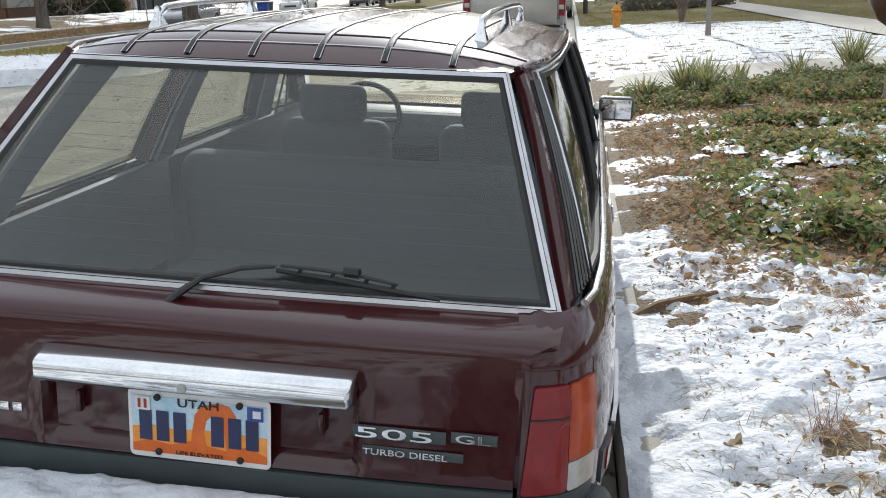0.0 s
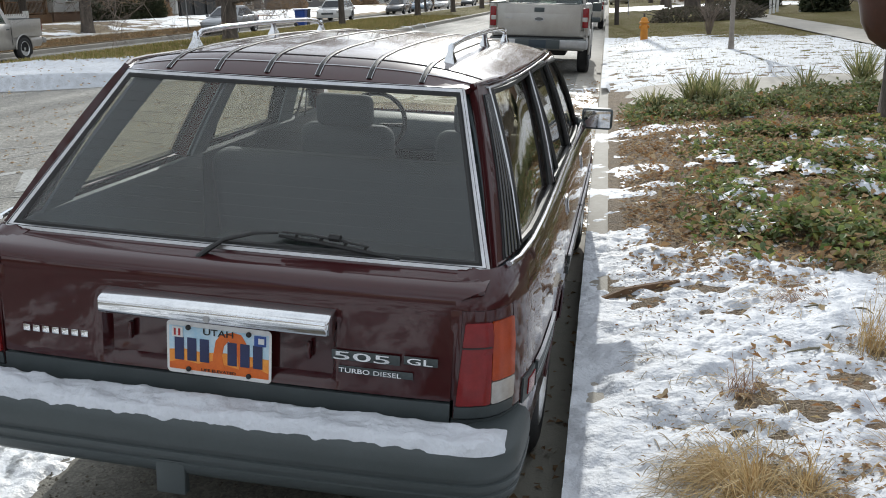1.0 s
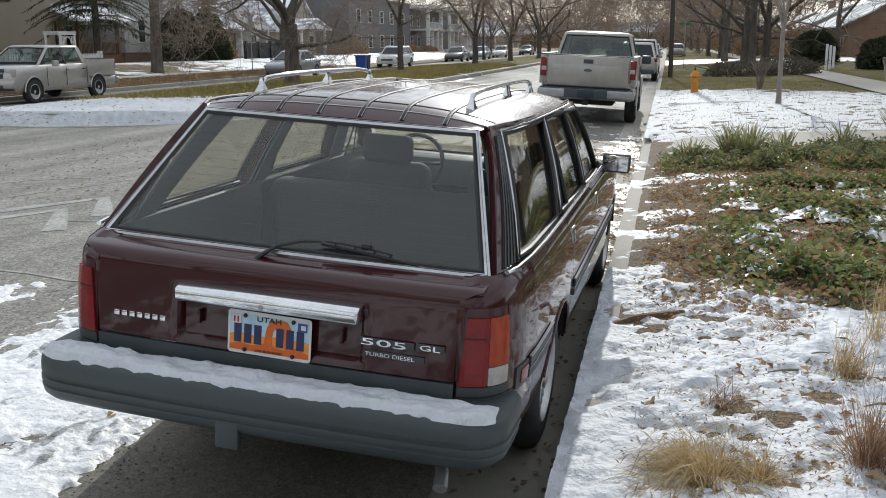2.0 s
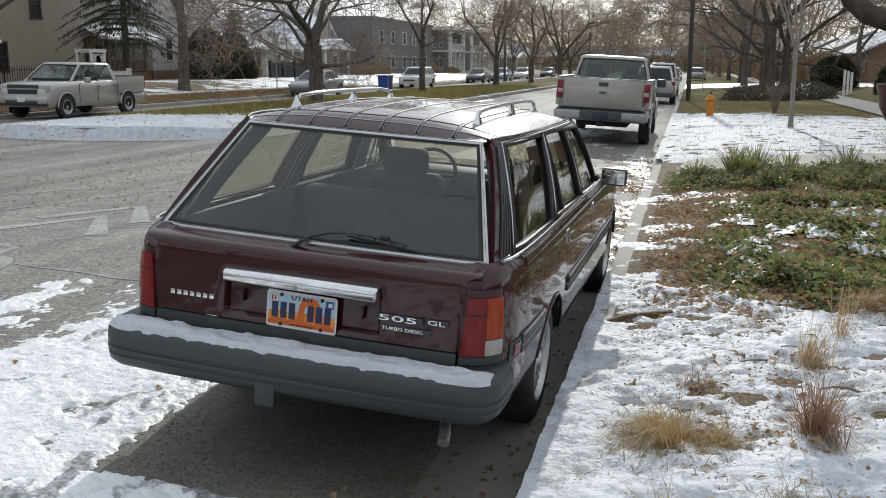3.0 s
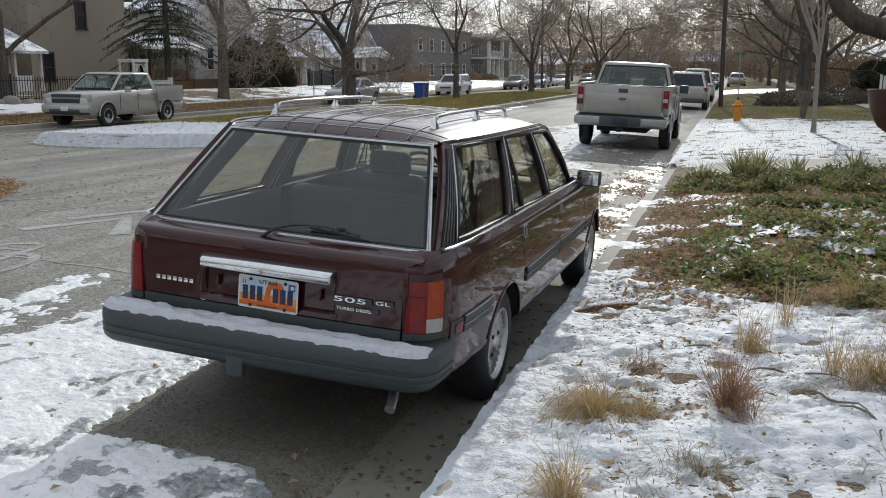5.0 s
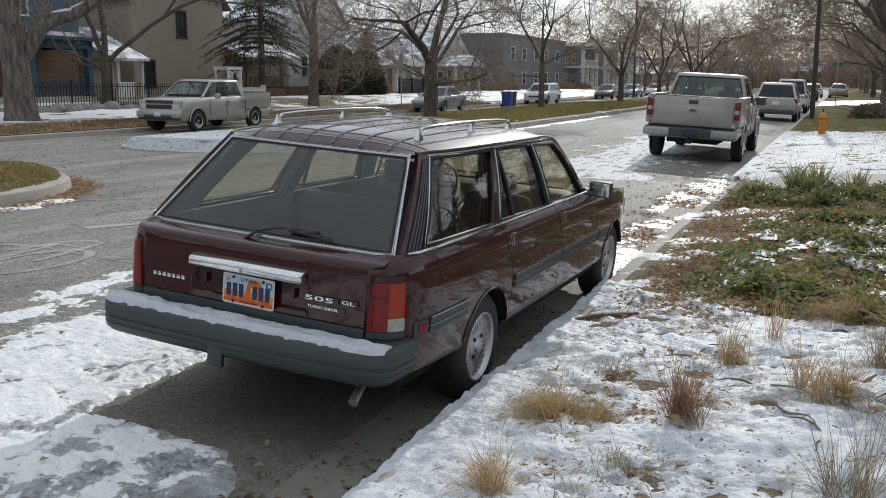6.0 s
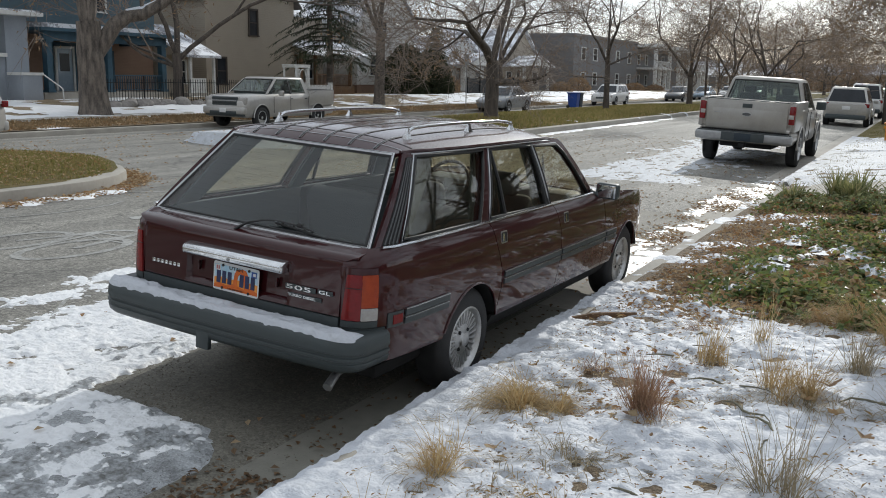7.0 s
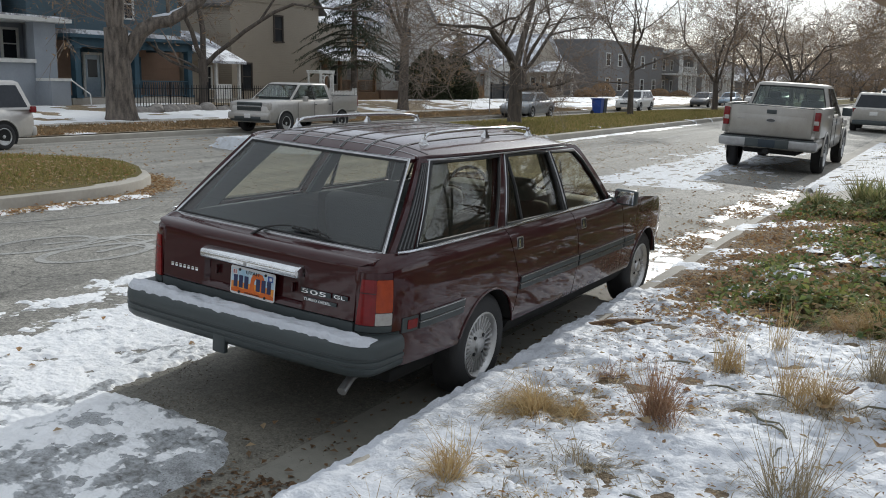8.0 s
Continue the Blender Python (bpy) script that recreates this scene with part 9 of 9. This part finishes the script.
def blades(name, m, label, seed, n, H, R, mm, lean=0.5, droop=0.5, w=0.0035, flop=(0, 0)):
    """A straggly clump: a few leaning bunches of bent blades over a mat of dead thatch."""
    rng = random.Random(seed)
    t = thing(name, m, label, "grass", "grass clumps on the verge")
    bunches = []
    for _ in range(rng.choice((4, 5, 6))):
        a, s = rng.uniform(0, math.tau), R * 0.42 * rng.random() ** 0.5
        bunches.append((Vector((math.cos(a) * s, math.sin(a) * s, 0)), Vector((rng.gauss(0, 0.28), rng.gauss(0, 0.28), 0)), rng.uniform(0.55, 1.1)))
    v, f = [], []

    def blade(p, d, L_, ww, sag, push):
        side = Vector((-d.y, d.x, 0.01)).normalized()
        side.rotate(Matrix.Rotation(rng.uniform(-1.2, 1.2), 3, "Z"))
        snap = rng.choice((2, 3)) if rng.random() < 0.18 else 9
        k0 = len(v)
        for k in range(6):
            q = ww * (1.0, 1.0, 0.9, 0.75, 0.5, 0.12)[k]
            v.extend((p - side * q, p + side * q))
            d = d + push * 0.40 + Vector((rng.gauss(0, 0.07), rng.gauss(0, 0.07), rng.gauss(0, 0.05) - sag * 0.30 * (k + 1) / 3))
            if k == snap:
                d = Vector((d.x * 1.5 + rng.gauss(0, 0.3), d.y * 1.5 + rng.gauss(0, 0.3), -0.5))
            d.normalize()
            p = p + d * (L_ / 5)
            if p.z < 0.012:
                p.z = 0.012 + rng.uniform(0, 0.012)
                d.z = abs(d.z) * 0.1
        for k in range(5):
            q = k0 + 2 * k
            f.append((q, q + 1, q + 3, q + 2))

    fl = Vector((flop[0], flop[1], 0))
    for _ in range(n):
        c, ln, sc = rng.choice(bunches)
        a = rng.uniform(0, math.tau)
        th = abs(rng.gauss(0, lean * 0.55))
        d = Vector((math.cos(a) * math.sin(th), math.sin(a) * math.sin(th), math.cos(th))) + ln
        blade(c + Vector((rng.gauss(0, 0.022), rng.gauss(0, 0.022), -0.01)), d.normalized(), H * sc * rng.triangular(0.35, 1.25, 0.8), w, droop * rng.uniform(0.4, 1.4), fl)
    tagged(part("blades", pydata("blades", v, f, M[mm]), M[mm], t), kind="stuff")
    # flat dead thatch round the foot
    v, f = [], []
    for _ in range(int(n * 0.5) + 30):
        a, s = rng.uniform(0, math.tau), R * 1.1 * rng.random() ** 0.7
        b = a + rng.gauss(0, 0.9)
        blade(Vector((math.cos(a) * s, math.sin(a) * s, rng.uniform(0.015, 0.045))), Vector((math.cos(b), math.sin(b), rng.uniform(0, 0.45))).normalized(), rng.uniform(0.06, 0.16), w * 1.3, 1.0, fl * 0.4)
    th = M["greygrass" if mm != "redgrass" else "straws"]
    tagged(part("thatch", pydata("thatch", v, f, th), th, t), kind="stuff")
    return t


LABELS = {"straws": "clump of dry straw-coloured grass in thin snow", "redgrass": "clump of russet dormant bunch grass in thin snow", "greygrass": "clump of grey-green winter grass in thin snow"}
for i, (x, y, n, H, R, mm, ln, dr, fl) in enumerate(TUFTS):
    z, _, _ = world_verge(x, y)
    blades("ornamental_grass", pose(x, y, z - 0.005), LABELS[mm], 100 + i, n, H, R, mm, ln, dr, 0.0017, fl)


def scatter(n, region, size, seed, mm, name, label, lift=(0.005, 0.03), dens=None, tilt=0.8, shape=0.62, fold=0.3, zf=None):
    """Many small pointed leaves, each of two folded halves, in one mesh."""
    rng = random.Random(seed)
    v, f = [], []
    tries = 0
    while len(f) < 2 * n and tries < n * 40:
        tries += 1
        u, w = rng.uniform(region[0], region[1]), rng.uniform(region[2], region[3])
        if dens and rng.random() > dens(u, w):
            continue
        z = zf(u, w) if zf else vz(max(0.17, u), w)
        c = W(u, w, z + rng.uniform(*lift))
        s = size * rng.uniform(0.55, 1.35)
        az = rng.uniform(0, math.tau)
        d = Vector((math.cos(az), math.sin(az), rng.gauss(0, tilt * 0.6))).normalized()
        e = d.cross(Vector((rng.gauss(0, tilt * 0.5), rng.gauss(0, tilt * 0.5), 1))).normalized()
        nrm = e.cross(d)
        k = len(v)
        v += [c, c + d * s * 0.5 + e * s * shape * 0.5 + nrm * s * fold * 0.5, c + d * s - nrm * s * 0.06, c + d * s * 0.5 - e * s * shape * 0.5 + nrm * s * fold * 0.5]
        f.append((k, k + 1, k + 2))
        f.append((k, k + 2, k + 3))
    return tagged(new(name, pydata(name, v, f, M[mm])), label, name.replace("_", " "), "", "stuff")


def bed(u, v):
    """How thickly the ground cover grows at (u, v)."""
    a = smooth(2.95, 3.3, v + 0.3 * (u - 0.7)) * (1 - smooth(7.0, 8.0, v - 0.25 * u)) * smooth(0.5, 1.3, u - 0.10 * max(0, v - 4.5))
    n = fbm(u, v, 1.1, 91) + 0.5 * fbm(u, v, 3.2, 19)
    return a * max(0.0, min(1.0, 0.45 + 1.25 * n))


def bed2(u, v):
    a = smooth(8.35, 8.9, v - 0.10 * u) * (1 - smooth(10.2, 10.9, v - 0.1 * u)) * smooth(0.25, 0.7, u)
    return a * max(0.0, min(1.0, 0.45 + 1.2 * fbm(u, v, 2.2, 33)))


def mound(u, v):
    return vz(max(0.17, u), v) + 0.10 * bed(u, v) * (0.5 + 0.8 * fbm(u, v, 1.9, 44)) + 0.09 * bed2(u, v) * max(0.0, 0.5 + 1.4 * fbm(u, v, 1.8, 45))


scatter(36000, (0.5, 5.2, 2.7, 8.3), 0.064, 1, "evergreen", "ground_cover", "evergreen ground cover leaves mixed with dead leaves", (-0.01, 0.055), bed, 1.0, zf=mound)
scatter(5000, (0.5, 5.2, 2.7, 8.3), 0.060, 21, "greyleaf", "ground_cover", "dusty grey-green leaves among the ground cover", (0.0, 0.075), bed, 1.0, 0.4, zf=mound)
scatter(10000, (0.4, 5.2, 2.7, 8.3), 0.060, 22, "brownleaf", "leaf_litter", "curled dead leaves caught in the ground cover", (0.0, 0.075), lambda u, v: bed(u, v) * 0.7 + 0.15, 0.9, zf=mound)
scatter(13000, (0.25, 5.2, 8.3, 11.2), 0.060, 2, "evergreen", "ground_cover", "denser leafy evergreen shrubs beside the driveway", (-0.02, 0.10), bed2, 1.1, zf=mound)
scatter(6000, (0.25, 5.2, 8.3, 11.2), 0.075, 23, "greyleaf", "ground_cover", "dusty grey-green leaves beside the driveway", (0.0, 0.16), bed2, 1.2, 0.35, zf=mound)
scatter(2500, (0.25, 5.2, 8.2, 11.2), 0.07, 24, "brownleaf", "leaf_litter", "dead leaves beside the driveway", (0.0, 0.12), bed2, 0.9, zf=mound)


def litter(u, v):
    a = smooth(2.6, 3.2, v) * (1 - smooth(10.3, 10.8, v))
    n = fbm(u, v, 1.2, 55) + 0.4 * fbm(u, v, 4, 5)
    near = 0.8 * smooth(0.3, 0.5, u) * (1 - smooth(1.0, 1.4, u)) * smooth(0.0, 1.0, v) * max(0.1, 0.35 + 1.3 * n)
    return max(a * max(0.05, min(1, 0.62 + 0.9 * n)), near)


scatter(22000, (0.26, 5.2, 0.0, 10.9), 0.042, 3, "brownleaf", "leaf_litter", "brown dry leaves lying over soil and snow", (0.004, 0.035), litter, 0.55)


scatter(6500, (0.2, 4.0, -2.6, 3.4), 0.022, 14, "brownleaf", "leaf_litter", "small dead leaf and stem fragments on the snow", (0.022, 0.045), lambda u, v: 0.25 + max(0, fbm(u, v, 1.6, 12)), 0.5, 0.35)
scatter(900, (0.3, 4.0, -3.4, 3.2), 0.045, 15, "straws", "leaf_litter", "short straw stalks lying on the snow", (0.02, 0.045), lambda u, v: 0.25 + max(0, fbm(u, v, 1.6, 12)), 0.4, 0.10)


def gutter_leaves(u, v):
    return smooth(-1.0, -0.35, u) * smooth(3.6, 4.6, v) * (1 - smooth(13, 17, v)) * max(0.03, min(1, 0.35 + 1.3 * fbm(u, v, 1.3, 66)))


scatter(2200, (-1.1, 0.0, 3.4, 17), 0.050, 4, "brownleaf", "gutter_leaves", "dry leaves gathered in the gutter", (0.004, 0.02), gutter_leaves, 0.35, zf=lambda u, v: road_z(u))
scatter(420, (-0.9, 0.0, -3.2, 3.4), 0.036, 5, "wetleaf", "gutter_leaves", "curled brown leaves on the damp road by the kerb", (0.004, 0.02), lambda u, v: smooth(-0.9, -0.1, u) ** 1.5, 0.4, zf=lambda u, v: road_z(u))
scatter(34, (-3.0, -0.6, -3.0, 2.0), 0.05, 6, "brownleaf", "stray_leaves", "single brown leaves on trodden snow", (0.012, 0.03), None, 0.3, zf=lambda u, v: road_z(u))
scatter(3200, (-9.0, -0.9, 6, 26), 0.05, 7, "brownleaf", "road_leaves", "scattered leaves on the asphalt", (0.004, 0.012), lambda u, v: 0.5, 0.25, zf=lambda u, v: road_z(u))
scatter(2600, (-13.0, -7.8, 3.0, 9.6), 0.06, 8, "brownleaf", "road_leaves", "leaves drifted against the median kerb", (0.004, 0.03), lambda u, v: math.exp(-((math.hypot((u + 12.55) / 4.05, (v - 5.5) / 3.35) - 1.05) / 0.045) ** 2) * smooth(-12.5, -9.5, u) if v > 5.5 else math.exp(-((u + 8.3) / 0.15) ** 2), 0.4, zf=lambda u, v: road_z(u))
scatter(2600, (-16.0, -9.1, -2, 60), 0.07, 9, "brownleaf", "lawn_leaves", "dry leaves scattered over the median grass", (0.0, 0.02), lambda u, v: 0.6, 0.3, zf=lambda u, v: median_top(u, max(v, 22)) + 0.0)


def sword(m, label, seed, n, H, mm="yucca"):
    """A tuft of narrow upright leaves that bend outwards at their tips."""
    rng = random.Random(seed)
    t = thing("yucca", m, label, "plant", "spiky plants by the driveway")
    v, f = [], []
    for _ in range(n):
        a, e = rng.uniform(0, math.tau), rng.triangular(0.55, 1.5, 1.2)
        d = Vector((math.cos(a) * math.cos(e), math.sin(a) * math.cos(e), math.sin(e)))
        s = Vector((-math.sin(a), math.cos(a), 0))
        L_ = H * rng.uniform(0.5, 1.1)
        w = 0.0085
        o = Vector((rng.gauss(0, 0.05), rng.gauss(0, 0.05), 0))
        k = len(v)
        for q, ww in ((0, 0.8), (0.4, 1.1), (0.75, 0.8), (1.0, 0.05)):
            c = o + d * L_ * q + Vector((math.cos(a), math.sin(a), -0.6)) * 0.10 * L_ * q * q
            v += [c - s * w * ww, c + s * w * ww + Vector((0, 0, 0.004))]
        for j in range(3):
            f.append((k + 2 * j, k + 2 * j + 1, k + 2 * j + 3, k + 2 * j + 2))
    tagged(part("leaves", pydata("leaves", v, f, M[mm]), M[mm], t), kind="stuff")


YUCCAS = ((1.78, 10.0, 130, 0.46, 0.10), (2.05, 10.25, 110, 0.46, 0.10), (1.98, 9.7, 90, 0.34, 0.12), (2.55, 11.2, 60, 0.42, 0.0), (3.42, 11.9, 45, 0.40, 0.0), (4.3, 12.6, 130, 0.60, 0.0), (1.30, 9.6, 60, 0.30, 0.08))
for i, (x, y, n, H, l) in enumerate(YUCCAS):
    sword(pose(x, y, world_verge(x, y)[0] + l), "spiky yellow-green sword-leaved plant above ground cover", 60 + i, n, H)

# dark edging board and fallen stems
t = thing("garden_edging", Matrix.Identity(4), "weathered dark board edging the planted bed", "edging")
eb = bmesh.new()
pts = [Vector((0.955, 2.44, world_verge(0.955, 2.44)[0] + 0.03)), Vector((1.08, 2.56, world_verge(1.08, 2.56)[0] + 0.045)), Vector((1.20, 2.62, world_verge(1.2, 2.62)[0] + 0.045)), Vector((1.36, 2.70, world_verge(1.36, 2.7)[0] + 0.03))]
rows = []
for p in pts:
    rows.append([eb.verts.new(p + Vector((a * 0.3, -a, b))) for a, b in ((-0.007, -0.08), (0.007, -0.08), (0.008, -0.012), (-0.008, -0.008))])
for a, b in zip(rows, rows[1:]):
    for k in range(4):
        eb.faces.new((a[k], a[(k + 1) % 4], b[(k + 1) % 4], b[k]))
eb.faces.new(rows[0])
eb.faces.new(rows[-1])
bmesh.ops.recalc_face_normals(eb, faces=eb.faces)
part("board", eb, M["wood"], t)
random.seed(9)
for i, (x, y, a, L_) in enumerate(((2.1, 1.25, 0.3, 0.5), (2.35, 0.95, -0.4, 0.4), (1.75, 1.65, 0.15, 0.45), (2.5, 0.75, -0.7, 0.5), (2.85, 1.2, 0.4, 0.6), (1.9, 2.2, 0.1, 0.4), (2.2, -0.25, -0.5, 0.35))):
    pts, c = [], Vector((x, y, 0))
    for k in range(9):
        z = world_verge(c.x, c.y)[0] + 0.036
        pts.append(Vector((c.x, c.y, z + 0.012 * math.sin(k * 1.3))))
        a += random.uniform(-0.6, 0.6)
        c = c + Vector((math.cos(a), math.sin(a), 0)) * L_ / 8
    t = thing("fallen_stem", Matrix.Identity(4), "grey-green fallen plant stem lying on snow", "stem", "fallen stems")
    part("stem", tube(bmesh.new(), pts, [0.003, 0.005, 0.006, 0.006, 0.006, 0.005, 0.004, 0.003, 0.002], 6), M["stemgreen"], t)


# large curled leaves
def big_leaf(x, y, s, rz, lift, seed):
    rng = random.Random(seed)
    t = thing("dry_leaf", pose(x, y, world_verge(x, y)[0] + lift, rng.uniform(-12, 20), rng.uniform(-20, 20), rz), "large curled brown leaf lying on snow", "leaf", "large dry leaves")
    b = bmesh.new()
    n = 16
    c = b.verts.new((0, 0, 0))
    rim = []
    for k in range(n):
        a = math.tau * k / n
        r = s * (0.62 + 0.38 * abs(math.cos(2.5 * a)) + rng.uniform(-0.08, 0.08))
        rim.append(b.verts.new((r * math.cos(a), r * 0.8 * math.sin(a), 0.55 * r * (math.cos(a) ** 2) + rng.uniform(0, 0.25) * s)))
    for k in range(n):
        b.faces.new((c, rim[k], rim[(k + 1) % n]))
    part("blade", b, M["brownleaf"], t)


for i, (x, y, s, rz, l) in enumerate(((1.61, -0.09, 0.045, 20, 0.05), (2.80, 1.22, 0.070, 10, 0.10), (2.72, 1.10, 0.050, 140, 0.06), (2.86, 1.00, 0.05, 60, 0.05), (3.0, 0.75, 0.05, 200, 0.05), (2.02, 0.52, 0.045, 70, 0.05), (1.24, 1.18, 0.035, 40, 0.04), (1.40, 0.75, 0.03, 90, 0.04))):
    big_leaf(x, y, s, rz, l, 200 + i)

# loose stones and grit on the bare lane behind the wagon
def grit(n, region, size, seed, mm, name, label, zf, dens=None):
    rng = random.Random(seed)
    v, f = [], []
    while len(f) < 4 * n:
        u, w = rng.uniform(region[0], region[1]), rng.uniform(region[2], region[3])
        if dens and rng.random() > dens(u, w):
            continue
        s = size * rng.uniform(0.4, 1.5)
        c = W(u, w, zf(u, w))
        a = rng.uniform(0, math.tau)
        k = len(v)
        for j in range(3):
            v.append(c + Vector((math.cos(a + j * 2.1), math.sin(a + j * 2.1), 0)) * s * rng.uniform(0.7, 1.2))
        v.append(c + Vector((rng.gauss(0, 0.2) * s, rng.gauss(0, 0.2) * s, s * rng.uniform(0.5, 1.0))))
        f += [(k, k + 1, k + 3), (k + 1, k + 2, k + 3), (k + 2, k, k + 3), (k, k + 2, k + 1)]
    return tagged(new(name, pydata(name, v, f, M[mm])), label, "gravel", "", "stuff")


grit(9000, (-2.6, -0.3, -3.0, 2.2), 0.0055, 71, "pebble", "grit", "loose grit on the damp parking lane", lambda u, v: road_z(u), lambda u, v: max(0.05, 0.4 + fbm(u, v, 1.7, 5)))
scatter(1300, (-0.62, 0.0, -3.0, -0.45), 0.034, 25, "wetleaf", "gutter_leaves", "wet leaf mush in the gutter", (0.003, 0.018), lambda u, v: max(0.1, 0.4 + fbm(u, v, 1.9, 8)), 0.4, zf=lambda u, v: road_z(u))
grit(1500, (0.2, 3.8, -2.2, 3.2), 0.006, 72, "pebble", "grit", "dark crumbs of soil on the snow", lambda u, v: vz(max(0.17, u), v) + 0.024, lambda u, v: max(0.0, 0.1 + 1.2 * fbm(u, v, 1.6, 12)))
# short turf blades on the median end and along the verge lawns
def turf(n, region, zf, seed, mm, label, H=0.05, dens=None):
    rng = random.Random(seed)
    v, f = [], []
    while len(f) < n:
        u, w = rng.uniform(region[0], region[1]), rng.uniform(region[2], region[3])
        if dens and rng.random() > dens(u, w):
            continue
        c = W(u, w, zf(u, w))
        a, h = rng.uniform(0, math.tau), H * rng.uniform(0.5, 1.4)
        s = Vector((math.cos(a), math.sin(a), 0)) * h * 0.28
        o = Vector((rng.gauss(0, 0.5), rng.gauss(0, 0.5), 1)) * h
        k = len(v)
        v += [c - s - Vector((0, 0, 0.01)), c + s - Vector((0, 0, 0.01)), c + o]
        f.append((k, k + 1, k + 2))
    return tagged(new("grass", pydata("grass", v, f, M[mm])), label, "grass", "", "stuff")


def near_top(u, v):
    k = math.sqrt(max(0.0, 1 - ((u + 12.55) / 3.8) ** 2))
    return 1.0 if v < 5.5 + 3.1 * k else 0.0


def near_z(u, v):
    return road_z(u) + 0.155 + min(0.10, min(abs(u + 9.0), abs(u + 16.1)) * 0.06)


turf(34000, (-15.9, -8.9, 0.0, 8.9), near_z, 81, "turfgreen", "short yellow-green turf on the median end", 0.055, near_top)
turf(30000, (-15.9, -9.3, 20, 60), lambda u, v: median_top(u, max(v, 22)) - 0.02, 82, "turfgreen", "short winter turf on the long median", 0.09)
turf(7000, (0.3, 6.0, 13.5, 34), lambda u, v: vz(u, v) if v < 16 else verge_z(u), 83, "turfgreen", "grass blades standing through thin snow", 0.03, lambda u, v: max(0.08, 0.4 + fbm(u, v, 1.2, 5)))
turf(30000, (-23.6, -21.3, 6, 60), lambda u, v: far_z(u, v) - 0.01, 84, "deadturf", "dead grass on the verge across the street", 0.09, lambda u, v: max(0.1, 0.45 + fbm(u, v, 0.8, 15)))
scatter(9000, (-23.7, -21.2, 6, 50), 0.10, 85, "brownleaf", "leaf_litter", "brown leaves on the verge across the street", (0.0, 0.04), lambda u, v: max(0.1, 0.45 + fbm(u, v, 0.6, 25)), 0.5, zf=far_z)
scatter(3600, (-15.9, -8.9, 2.5, 8.6), 0.06, 86, "brownleaf", "lawn_leaves", "brown leaves on the rounded median end", (0.01, 0.05), near_top, 0.5, zf=near_z)


def bed_scraps(u, v):
    """Snow caught on top of the ground cover."""
    a = smooth(3.2, 3.7, v) * (1 - smooth(7.6, 8.2, v)) * smooth(0.7, 1.1, u)
    return min(0.010, 0.05 * (a * 0.62 - 0.97 + 0.75 * fbm(u, v, 1.6, 101) + 0.6 * fbm(u, v, 5.5, 103))) + 0.008 * fbm(u, v, 14, 7)


heap(span(0.6, 5.2, 150), span(3.0, 8.4, 180), lambda u, v: mound(u, v) + 0.05, bed_scraps, "bed_snow", "scraps of snow caught on the ground cover")
